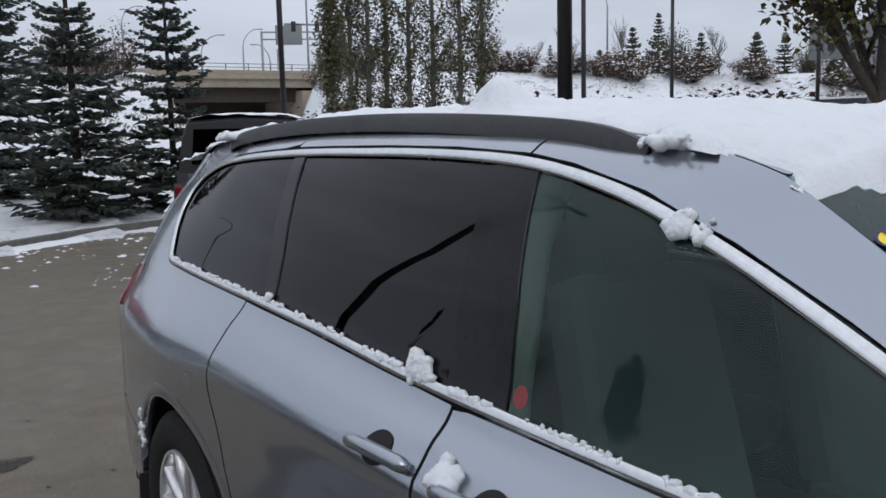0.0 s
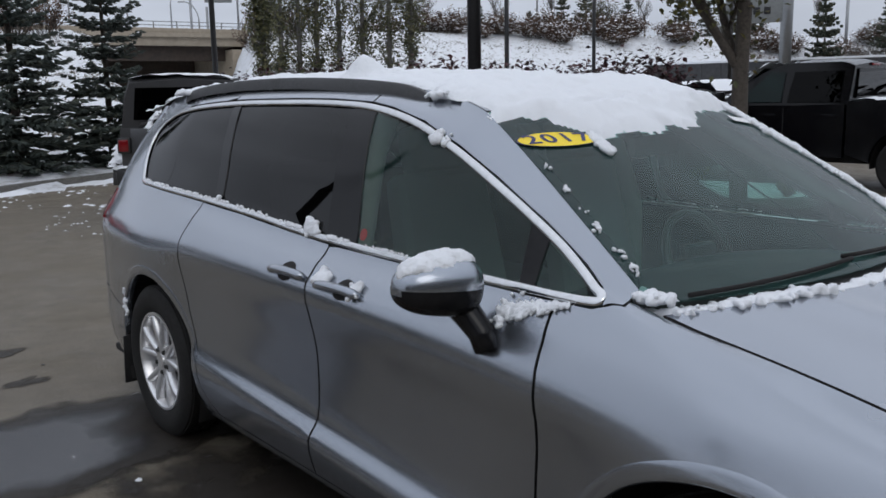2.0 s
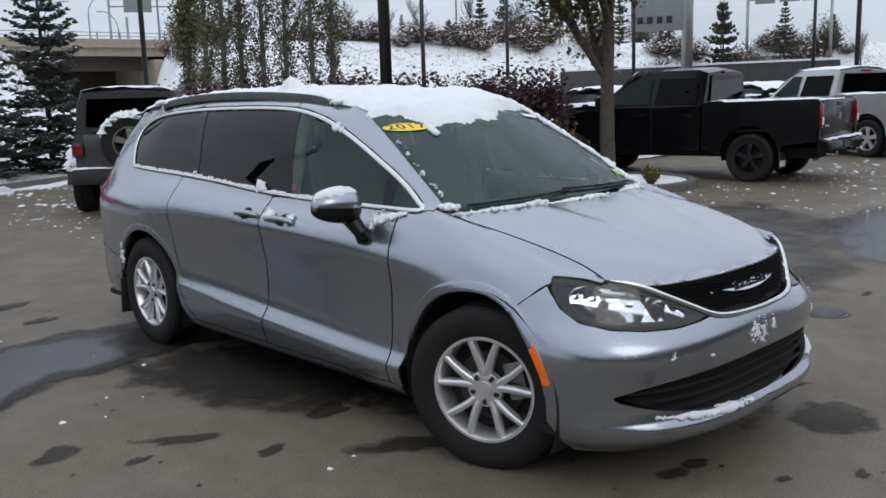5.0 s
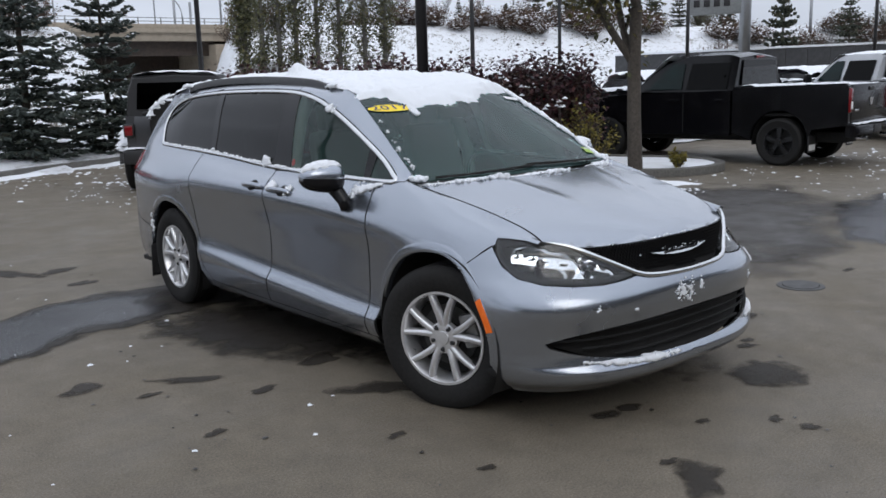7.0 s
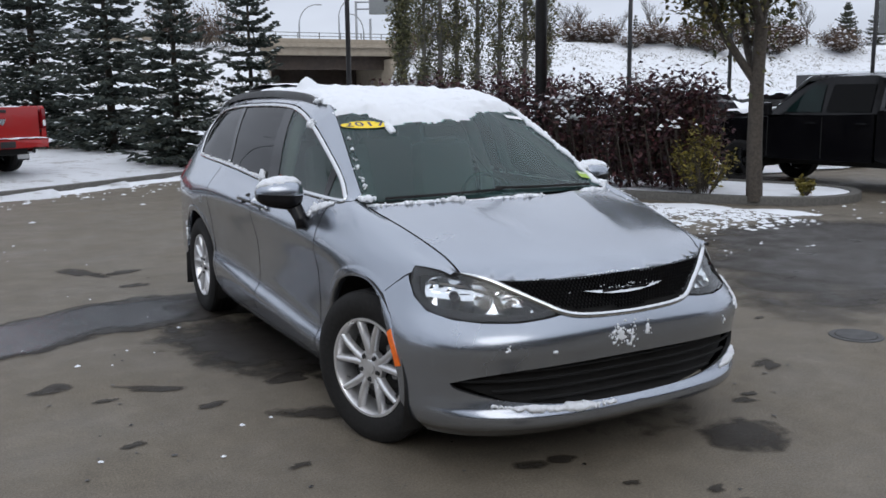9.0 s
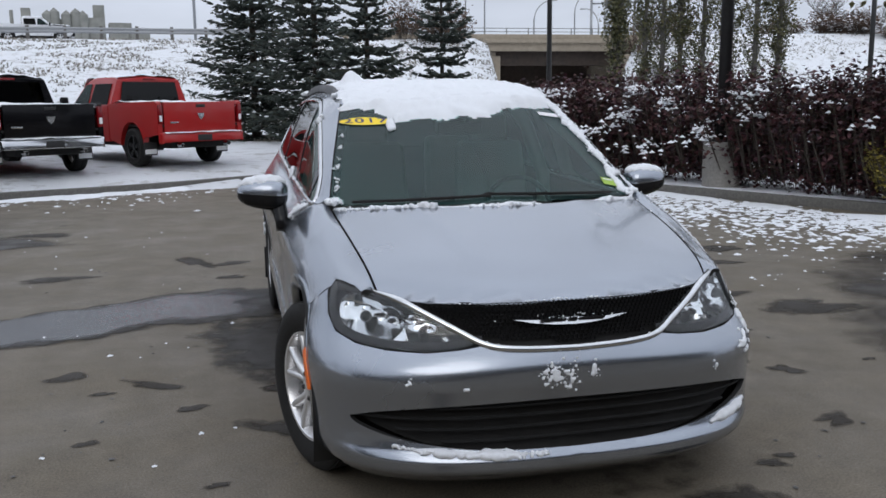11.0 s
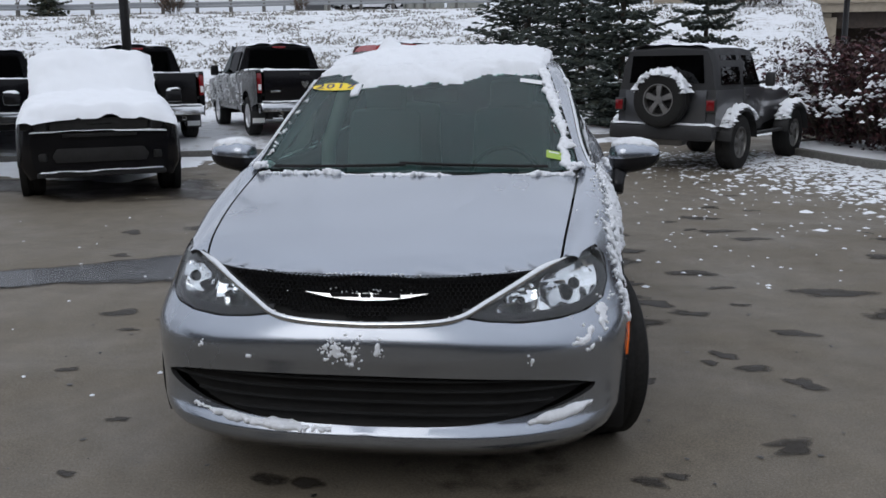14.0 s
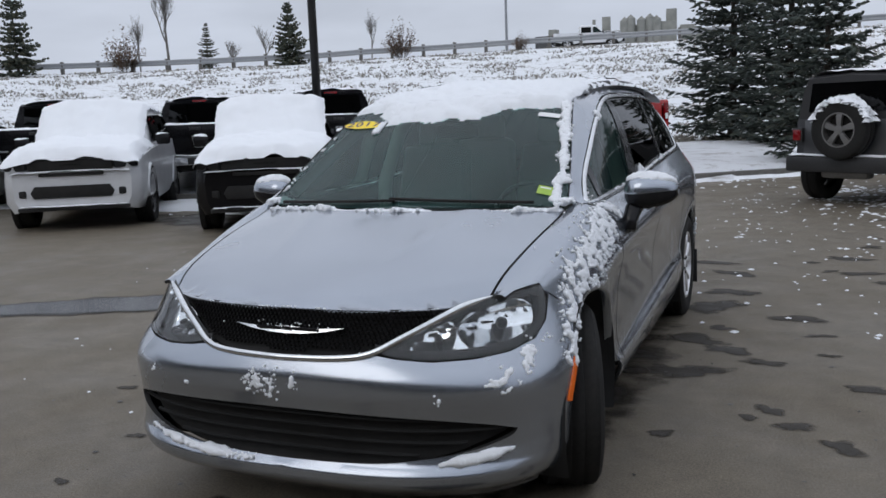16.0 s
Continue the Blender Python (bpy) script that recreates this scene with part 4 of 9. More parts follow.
ws = part("windscreen", sheet("windscreen", sp, lambda x, y: (x, y, screen_z(x, y)), step=0.05, thick=0.006, off=-0.004, mirror=True), M_GLASS, van)
ws.visible_shadow = False
# black printed border of the windscreen
fr = [(x, screen_top(x)) for x in np.linspace(0.0, 0.60, 12)] + [(edge_top(y)[0] - 0.008, y) for y in np.linspace(1.06, 0.37, 14)] + [(edge_top(y)[0] - 0.045, y) for y in np.linspace(0.40, 0.96, 12)] + [(x, screen_top(x) - 0.075) for x in np.linspace(0.56, 0.0, 12)]
part("windscreen_border", sheet("windscreen_border", fr, lambda x, y: (x, y, screen_z(x, y)), step=0.04, thick=0, off=-0.009, mirror=True), M_GLOSSBLACK, van)


def roof_z(x, y):
    xe, ze = top_rail(max(y, 1.08))
    crown = 0.013 * (1 - min(abs(x) / xe, 1.2) ** 2)
    if y < 1.08:
        return min(ze + crown, screen_z(x, y))
    a = min((y - 1.02) / 0.35, 1)
    return ze + crown * (0.45 + 0.55 * a)


rp = [(x, screen_top(x) + 0.004) for x in np.linspace(0.0, 0.598, 12)] + [(top_rail(y)[0] - 0.002, y) for y in np.linspace(1.09, 3.95, 50)] + [(x, 4.02 - 0.07 * (x / 0.48) ** 2) for x in np.linspace(0.47, 0.0, 8)]
part("roof", sheet("roof", rp, lambda x, y: (x, y, roof_z(x, y)), step=0.07, thick=0.02, mirror=True), PAINT2, van)

# rear end
def XR(z):
    return side_at(*on_side(3.79, z))[0] - 0.002


YR = keyed([(0.2, 4.06), (0.35, 4.16), (0.6, 4.19), (0.8, 4.17), (1.0, 4.15), (1.2, 4.10), (1.4, 4.04), (1.58, 3.99)])


def tail_at(u, z):
    th = min(max(u, -0.02), 1.02) * math.pi / 2
    c, s_ = max(math.cos(th), 0), math.sin(th)
    return XR(z) * math.copysign(abs(s_) ** (2 / 2.6), s_), 3.77 + (YR(z) - 3.77) * c ** (2 / 2.6), z


part("liftgate", sheet("liftgate", [(0, 0.62), (1, 0.62), (1, 1.56), (0, 1.56)], tail_at, step=0.07, mirror=True), PAINT2, van)
part("rear_bumper", sheet("rear_bumper", [(0, 0.22), (1, 0.22), (1, 0.61), (0, 0.61)], tail_at, step=0.07, mirror=True), PAINT2, van)
part("rear_window", sheet("rear_window", [(0, 1.16), (0.62, 1.16), (0.6, 1.48), (0, 1.5)], tail_at, step=0.07, off=0.006, mirror=True), M_PRIVACY, van)
for s in (1, -1):
    part("tail_lamp", sheet("tail_lamp", [(0.45, 1.0), (0.8, 0.98), (0.93, 0.98), (0.95, 1.05), (0.93, 1.13), (0.8, 1.12), (0.45, 1.08)], tail_at, step=0.04, off=0.006, thick=0.03, side=s), M_RED, van, "red tail lamp")

# roof rails
for s in (1, -1):
    rl = smooth_line([(0.596, 1.36, 1.608), (0.588, 1.45, 1.636), (0.576, 1.6, 1.657), (0.566, 1.9, 1.676), (0.560, 2.3, 1.688), (0.560, 2.7, 1.686), (0.564, 3.0, 1.674), (0.57, 3.25, 1.652), (0.572, 3.36, 1.630)], 4)
    bm = bmesh.new()
    rings = []
    for i, (x, y, z) in enumerate(rl):
        k = min(1, 0.35 + 2.2 * min(i, len(rl) - 1 - i) / len(rl) * 2)
        prof = [(-0.024, -0.055), (-0.022, -0.022), (-0.011, -0.010 + 0.002 * k), (0.008, -0.010 + 0.002 * k), (0.019, -0.022), (0.024, -0.055)]
        rings.append([bm.verts.new((s * (x + a * (0.6 + 0.4 * k)), y, z + b)) for a, b in prof])
    for a, b in zip(rings, rings[1:]):
        for k in range(5):
            bm.faces.new((a[k], a[k + 1], b[k + 1], b[k]))
    bm.faces.new(rings[0])
    bm.faces.new(rings[-1][::-1])
    bmesh.ops.recalc_face_normals(bm, faces=bm.faces)
    part("roof_rail", auto_sharp(bm, 50), M_BLACK, van, "black roof rail")


# wheels
def wheel_at(name, parent, x, y, steer, side, tyre_r=0.368, rim_r=0.235, width=0.235, label=""):
    """Ten spokes in five pairs on an alloy rim, with a brake disc behind; side +1: outer face to +x."""
    w = new(name)
    w.parent = parent
    w.matrix_basis = pose(x, y, tyre_r - 0.008, 0, 0, steer)
    h = width / 2
    prof = [(rim_r + 0.002, -h * 0.86), (rim_r + 0.02, -h * 0.97), (tyre_r - 0.06, -h * 1.04), (tyre_r - 0.03, -h * 0.99), (tyre_r - 0.008, -h * 0.86)]
    for a in (-0.62, -0.2, 0.22, 0.64):
        prof += [(tyre_r, h * (a - 0.16)), (tyre_r, h * (a + 0.13)), (tyre_r - 0.008, h * (a + 0.14)), (tyre_r - 0.008, h * (a + 0.17))]
    prof += [(tyre_r - 0.008, h * 0.86), (tyre_r - 0.03, h * 0.99), (tyre_r - 0.06, h * 1.04), (rim_r + 0.02, h * 0.97), (rim_r + 0.002, h * 0.86)]
    part("tyre", lathe([(r, side * a) for r, a in prof], 64), M_RUBBER, w)
    o = side * h
    rim = part("rim", lathe([(rim_r + 0.004, o * 0.86), (rim_r + 0.004, o * 0.93), (rim_r - 0.008, o * 0.93), (rim_r - 0.018, o * 0.80), (rim_r - 0.022, o * 0.2), (rim_r - 0.03, -o * 0.8), (rim_r + 0.003, -o * 0.86)], 56), M_ALLOY, w)
    for k in range(5):
        for d in (-1, 1):
            a0, a1 = 2 * math.pi * k / 5 + d * 0.13 + math.pi / 2, 2 * math.pi * k / 5 + d * 0.29 + math.pi / 2
            bm = bmesh.new()
            ring = []
            for t in (0.0, 0.25, 0.5, 0.75, 1.0):
                r = 0.055 + t * (rim_r - 0.012 - 0.055)
                a = a0 + (a1 - a0) * t ** 0.8
                c = Vector((0, r * math.cos(a), r * math.sin(a)))
                tn = Vector((0, -math.sin(a), math.cos(a)))
                wd, xo = 0.0185 - 0.003 * t, o * (0.74 + 0.12 * math.sin(t * 1.9))
                ring.append([bm.verts.new(c + tn * (q * wd) + Vector((xo + side * hh, 0, 0))) for q, hh in ((-1, -0.03), (-0.9, -0.002), (-0.45, 0.006), (0.45, 0.006), (0.9, -0.002), (1, -0.03))])
            for p, q in zip(ring, ring[1:]):
                for i in range(5):
                    bm.faces.new((p[i], p[i + 1], q[i + 1], q[i]))
            bmesh.ops.recalc_face_normals(bm, faces=bm.faces)
            if side * sum(f.normal.x for f in bm.faces) < 0:
                bmesh.ops.reverse_faces(bm, faces=bm.faces)
            part("spoke", auto_sharp(bm, 50), M_ALLOY, w)
    part("hub", lathe([(0.082, o * 0.5), (0.080, o * 0.76), (0.062, o * 0.80), (0.036, o * 0.79), (0.034, o * 0.86), (0.0, o * 0.87)], 30), M_ALLOY, w)
    for k in range(5):
        a = 2 * math.pi * (k + 0.5) / 5 + math.pi / 2
        part("lug_nut", lathe([(0.016, o * 0.76), (0.016, o * 0.79), (0.011, o * 0.795), (0.010, o * 0.87), (0.0, o * 0.88)], 8, at=(0, 0.057 * math.cos(a), 0.057 * math.sin(a))), M_BLACK, w)
    part("brake_disc", lathe([(0.07, o * 0.20), (0.155, o * 0.20), (0.155, o * 0.08), (0.07, o * 0.08)], 40), M_DISC, w)
    part("brake_calliper", box(0.05, 0.09, 0.17, (o * 0.25, -0.13, 0.04), 0.015, turn=pose(0, 0, 0, -15, 0, 0)), M_STEEL, w)
    part("wheel_barrel", lathe([(rim_r - 0.03, o * 0.05), (0.0, o * 0.04)], 24), M_DARK, w)
    return w


# darker twin of dull_steel: dimness behind the spokes put into its colour; manhole iron too
M_DISC = surface("shaded_brake_steel", (0.05, 0.05, 0.05), (0.10, 0.097, 0.093), 0.5, 0.7, 60, 8)
M_STEEL = surface("dull_steel", (0.18, 0.18, 0.18), (0.28, 0.27, 0.26), 0.45, 0.8, 60, 8)
STEER = 19.0
wheel_at("wheel", van, -0.822, 0.0, STEER, -1)
wheel_at("wheel", van, 0.822, 0.0, STEER, 1)
wheel_at("wheel", van, -0.826, WHEELBASE, 0, -1)
wheel_at("wheel", van, 0.826, WHEELBASE, 0, 1)
for s in (1, -1):
    part("mud_flap", box(0.20, 0.012, 0.26, (s * 0.86, 3.50, 0.28), 0.004, turn=pose(0, 0, 0, 6, 0, 0)), M_BLACK, van)

# floor pan and cabin
part("floor_pan", box(1.7, 4.4, 0.04, (0, 1.75, 0.235), 0.01), M_DARK, van)
part("bulkhead", box(1.5, 0.05, 0.62, (0, 0.08, 0.70), 0.02), M_DARK, van)
dash = sheet("dashboard", [(0, 0.2), (0.74, 0.42), (0.72, 0.85), (0, 0.80)], lambda x, y: (x, y, 1.06 - 0.05 * (x / 0.7) ** 2 - 0.25 * max(y - 0.6, 0) ** 1.5), step=0.06, thick=0.3, mirror=True)
part("dashboard", dash, M_BLACK, van)
hub_c, tilt = Vector((0.38, 0.98, 0.97)), radians(-25)
ring = [hub_c + Vector((0.185 * math.cos(a), -0.185 * math.sin(a) * math.sin(tilt), 0.185 * math.sin(a) * math.cos(tilt))) for a in (2 * math.pi * i / 36 for i in range(37))]
sw = part("steering_wheel", tube(ring, 0.015, 8, cap=False), M_BLACK, van)
part("steering_hub", box(0.16, 0.06, 0.13, tuple(hub_c), 0.03), M_BLACK, sw)
for a in (0, 180, 270):
    part("steering_spoke", tube([hub_c, ring[int(a / 10)]], 0.014, 6), M_BLACK, sw)


def van_seat(x, y):
    st = part("seat", box(0.50, 0.52, 0.16, (x, y, 0.68), 0.06, 3), M_SEAT, van)
    part("backrest", box(0.48, 0.14, 0.62, (x, y + 0.30, 1.02), 0.06, 3, turn=pose(0, 0, 0, -14, 0, 0), taper=0.88), M_SEAT, st)
    part("headrest", box(0.25, 0.10, 0.18, (x, y + 0.40, 1.40), 0.045, 3, turn=pose(0, 0, 0, -10, 0, 0)), M_SEAT, st)


for x in (-0.38, 0.38):
    van_seat(x, 1.25)
    van_seat(x, 2.15)
for s in (1, -1):
    part("b_pillar_lining", tube([(s * 0.76, 1.60, 0.5), (s * 0.74, 1.60, 1.1), (s * 0.645, 1.64, 1.4), (s * 0.56, 1.66, 1.54)], 0.045, 8), M_TRIM_LIGHT, van)
    part("a_pillar_lining", tube([(s * 0.74, 0.52, 1.14), (s * 0.655, 0.95, 1.37), (s * 0.575, 1.25, 1.53)], 0.03, 8), M_TRIM_LIGHT, van)
part("headliner", sheet("headliner", [(0, 1.12), (0.50, 1.16), (0.47, 3.6), (0, 3.6)], lambda x, y: (x, y, roof_z(x, y) - 0.045), step=0.12, thick=0, mirror=True), M_TRIM_LIGHT, van)
part("cabin_floor", box(1.5, 3.0, 0.04, (0, 2.2, 0.40), 0.01), M_BLACK, van)
part("rear_view_mirror", box(0.24, 0.03, 0.07, (0.02, 0.93, 1.42), 0.015), M_BLACK, van)
part("mirror_foot", box(0.10, 0.10, 0.06, (0.0, 0.96, 1.49), 0.015), M_BLACK, van)

# door mirrors
for s in (1, -1):
    bm = bmesh.new()
    bmesh.ops.create_uvsphere(bm, u_segments=28, v_segments=18, radius=1)
    for v in bm.verts:
        x, y, z = v.co
        f = lambda a, p: math.copysign(abs(a) ** p, a)
        x, y, z = f(x, 0.72), f(y, 0.8), f(z, 0.8)
        if y > 0:
            y *= 0.62
        z *= 1 - 0.18 * x
        y *= 1 - 0.15 * x
        v.co = (x * 0.128, y * 0.085, z * 0.078)
    cap_fs = [f for f in bm.faces if f.calc_center_median().z < -0.008]
    for f in bm.faces:
        f.smooth = True
    for f in cap_fs:
        f.material_index = 1
    m = Matrix.Translation((1.045, 0.80, 1.118)) @ pose(0, 0, 0, 0, -4, 10)
    if s < 0:
        m = Matrix.Diagonal((-1, 1, 1, 1)) @ m
    bmesh.ops.transform(bm, matrix=m, verts=bm.verts)
    if s < 0:
        bmesh.ops.reverse_faces(bm, faces=bm.faces)
    mir = part("door_mirror", bm, [M_PAINT, M_GLOSSBLACK], van, "silver mirror cap over a black base")
    arm = [(0.955, 0.70, 0.945), (0.958, 0.72, 0.99), (0.965, 0.76, 1.03), (0.985, 0.79, 1.075)]
    part("mirror_arm", tube([(s * x, y, z) for x, y, z in arm], [0.034, 0.036, 0.040, 0.046], 12), M_GLOSSBLACK, mir)

# door handles
for s in (1, -1):
    for y0, y1, z in ((1.30, 1.545, 0.985), (1.635, 1.855, 0.995)):
        pts, nr = [], []
        for i in range(13):
            y = y0 + (y1 - y0) * i / 12
            u, w = on_side(y, z)
            n = (Vector(side_at(u + 0.004, w)) - Vector(side_at(u - 0.004, w))).cross(Vector(side_at(u, w + 0.004)) - Vector(side_at(u, w - 0.004))).normalized()
            n = n if n.x > 0 else -n
            pts.append(Vector(side_at(u, w)) + n * (0.024 * math.sin(math.pi * i / 12) ** 0.5 + 0.002))
            nr.append(n)
        pts = [Vector((p.x * s, p.y, p.z)) for p in pts]
        h = part("door_handle", tube(pts, [0.012] + [0.017] * 11 + [0.012], 10), PAINT2, van)
        # flat dark patch on the door skin, painted for the shade in the handle's hollow
        y = (y0 + y1) / 2
        cup = [on_side(y + 0.045 * math.cos(a) + (0.02 if y > 1.5 else -0.02), z + 0.030 * math.sin(a) + 0.006) for a in (2 * math.pi * k / 20 for k in range(20))]
        part("handle_cup", sheet("handle_cup", cup, side_at, step=0.03, thick=0, off=0.0025, side=s), M_DARK, h)

# wipers
for x0, x1, ya, yb in ((-0.66, -0.02, 0.012, 0.040), (0.62, -0.05, 0.018, 0.052)):
    p = [(x, 0.165 + 0.14 * (x / 0.74) ** 2 + ya + (yb - ya) * i / 8) for i, x in enumerate(np.linspace(x0, x1, 9))]
    p = [(x, y, screen_z(x, y) + 0.010) for x, y in p]
    part("wiper", tube(p, 0.007, 6), M_RUBBER, van)
# ---- ground: asphalt lot, kerbs, snowy slope, road on the crest ----
def grass_snow(name):
    """Snow over dead grass that pokes through in tufts."""
    m = bpy.data.materials.new(name)
    m.use_nodes = True
    nt = m.node_tree
    b = nt.nodes["Principled BSDF"]
    tuft = noise_of(nt, 1.7, 9.0, 0.78, stretch=(1.0, 1.0, 1.0))
    wide = noise_of(nt, 0.13, 3.0)
    straw = ramp_of(nt, noise_of(nt, 6.0, 3.0), [(0.3, (0.10, 0.085, 0.055)), (0.7, (0.22, 0.18, 0.11))])
    mask = rng_of(nt, tuft, 0.0, 0.55, 0.53, 0.60)
    mm = nt.nodes.new("ShaderNodeMath")
    mm.operation = "MULTIPLY"
    nt.links.new(mask, mm.inputs[0])
    nt.links.new(rng_of(nt, wide, 0.5, 1.0, 0.35, 0.6), mm.inputs[1])
    nt.links.new(mix_of(nt, mm.outputs[0], (0.80, 0.82, 0.85), straw), b.inputs["Base Color"])
    b.inputs["Roughness"].default_value = 0.85
    bp = nt.nodes.new("ShaderNodeBump")
    bp.inputs["Strength"].default_value, bp.inputs["Distance"].default_value = 1.0, 0.12
    nt.links.new(tuft, bp.inputs["Height"])
    nt.links.new(bp.outputs[0], b.inputs["Normal"])
    return m


def asphalt(name):
    m = bpy.data.materials.new(name)
    m.use_nodes = True
    nt = m.node_tree
    b = nt.nodes["Principled BSDF"]
    grit = ramp_of(nt, noise_of(nt, 95.0, 4.0, 0.75), [(0.28, (0.066, 0.054, 0.039)), (0.5, (0.134, 0.113, 0.083)), (0.74, (0.240, 0.204, 0.152))])
    mid = rng_of(nt, noise_of(nt, 4.5, 9.0, 0.75), 0.78, 1.18)
    big = rng_of(nt, noise_of(nt, 0.35, 4.0), 0.92, 1.08)
    mm = nt.nodes.new("ShaderNodeMath")
    mm.operation = "MULTIPLY"
    nt.links.new(mid, mm.inputs[0])
    nt.links.new(big, mm.inputs[1])
    sc = nt.nodes.new("ShaderNodeVectorMath")
    sc.operation = "SCALE"
    nt.links.new(grit, sc.inputs[0])
    nt.links.new(mm.outputs[0], sc.inputs["Scale"])
    nt.links.new(sc.outputs[0], b.inputs["Base Color"])
    nt.links.new(rng_of(nt, noise_of(nt, 1.2, 6.0, 0.6), 0.42, 0.85), b.inputs["Roughness"])
    bp = nt.nodes.new("ShaderNodeBump")
    bp.inputs["Strength"].default_value, bp.inputs["Distance"].default_value = 0.7, 0.004
    nt.links.new(noise_of(nt, 180.0, 5.0, 0.7), bp.inputs["Height"])
    nt.links.new(bp.outputs[0], b.inputs["Normal"])
    return m


M_ASPHALT = asphalt("worn_grey_brown_asphalt")
M_SLOPE = grass_snow("snow_over_dead_grass")
M_WET = surface("wet_dark_asphalt", (0.024, 0.022, 0.020), (0.045, 0.041, 0.037), 0.34, 0, 60, 2.0, bump=0.0015, bump_scale=160, rough_var=0.16)
M_KERB = surface("weathered_concrete_kerb", (0.075, 0.072, 0.065), (0.16, 0.152, 0.138), 0.85, 0, 30, 1.2, bump=0.003, bump_scale=60)
M_CONCRETE = surface("beige_concrete", (0.25, 0.21, 0.16), (0.36, 0.31, 0.24), 0.85, 0, 3, 0.3, bump=0.01, bump_scale=6)
M_GRAVEL = surface("dark_gravel_in_snow", (0.05, 0.05, 0.05), (0.5, 0.5, 0.51), 0.9, 0, 9, 3, bump=0.03, bump_scale=14, blotch=0.1)

KERB_PTS = [(-60, -4), (-30, 5.0), (-12, 9.6), (-5.8, 11.65), (-3.3, 12.5), (-1.9, 13.2), (-0.4, 14.2), (1.5, 15.6), (3.1, 16.3), (4.8, 17.2), (8, 19.4), (14, 23.5), (30, 29), (70, 34)]
kerb_y = keyed(KERB_PTS)
CREST = keyed([(-180, 90), (-90, 84), (-50, 74), (0, 70), (25, 78), (60, 98), (90, 112), (180, 120)])
FOOT = keyed([(-180, 70), (-90, 60), (-50, 32), (0, 28), (16, 34), (30, 62), (60, 82), (90, 96), (180, 100)])
TOPZ = keyed([(-180, 2.0), (-90, 3.5), (-60, 4.8), (-38, 5.0), (-14, 5.6), (0, 5.7), (16, 6.0), (25, 6.4), (60, 5.7), (90, 4.5), (180, 2.0)])


def land_z(x, y):
    r, b = math.hypot(x, y + 3), math.degrees(math.atan2(x, y + 3))
    t = min(max((r - FOOT(b)) / (CREST(b) - FOOT(b)), 0), 1)
    h = TOPZ(b) * (t * t * (3 - 2 * t) * 0.5 + t * 0.5)
    gap = min(max((b - 15.5) / 1.2, 0), 1) * min(max((25.0 - b) / 1.5, 0), 1)
    h *= 1 - 0.92 * gap * min(max((r - 45) / 10, 0), 1) * min(max((140 - r) / 30, 0), 1)
    d = y - kerb_y(x)
    if d < 0.02:
        return -0.03 + (h if r > 60 else 0)
    return 0.11 + 0.06 * min(d, 2.5) + 0.016 * min(max(d - 2.5, 0), 5) + h + 0.06 * noise.noise(Vector((x * 0.25, y * 0.25, 0)))


bm = bmesh.new()
angs = [-180 + 2.0 * i for i in range(65)] + [-50 + 0.8 * i for i in range(170)] + [86 + 2 * i for i in range(48)]
rads = [0.0] + [1.2 * i for i in range(6, 30)] + [36 + 1.6 * i for i in range(58)] + [132, 140, 150, 170, 210, 280, 400, 700, 1500, 4500]
rows = []
for r in rads[1:]:
    rows.append([bm.verts.new((r * math.sin(radians(a)), r * math.cos(radians(a)) - 3, land_z(r * math.sin(radians(a)), r * math.cos(radians(a)) - 3))) for a in angs])
for p, q in zip(rows, rows[1:]):
    for i in range(len(angs)):
        j = (i + 1) % len(angs)
        bm.faces.new((p[i], q[i], q[j], p[j]))
c = bm.verts.new((0, -3, -0.03))
for i in range(len(angs)):
    bm.faces.new((c, rows[0][i], rows[0][(i + 1) % len(angs)]))
bmesh.ops.recalc_face_normals(bm, faces=bm.faces)
tagged(obj("ground", bm, M_SLOPE), "snowy ground and slope with dead grass showing through", "ground", kind="structure")

# the lot: one sheet from far behind the camera up to the kerb
xs = np.concatenate([np.linspace(-58, -14, 12), np.linspace(-12, 12, 49), np.linspace(14, 68, 14)])
vs, fs = [], []
for x in xs:
    k = kerb_y(x)
    vs += [(x, -58, 0), (x, min(-2.0, k - 1.0), 0), (x, k + 0.01, 0)]
for i in range(len(xs) - 1):
    for j in range(2):
        fs.append((3 * i + j, 3 * i + 3 + j, 3 * i + 4 + j, 3 * i + 1 + j))
tagged(obj("pavement", from_lists("pavement", vs, fs), M_ASPHALT), "worn grey-brown asphalt of the parking lot with wet stains", "pavement", kind="structure")


def kerb(name, line, label, width=0.16, height=0.13, closed=False, snow=True):
    """Kerb stones along a plan line, each about a metre long."""
    root = thing(name, label, "kerb", kind="structure")
    pts = dense([np.array(p, float) for p in line], 1.8, closed)
    n = len(pts)
    for i in range(n if closed else n - 1):
        a, b = Vector(pts[i]), Vector(pts[(i + 1) % n])
        d = b - a
        bm = box(d.length + 0.040, width, height + 0.10, (0, 0, height / 2 - 0.05), 0.022, 2)
        st = part("kerb_stone", bm, M_KERB, root)
        mid = (a + b) / 2
        st.matrix_basis = pose(mid.x, mid.y, 0, 0, 0, math.degrees(math.atan2(d.y, d.x)))
    return root


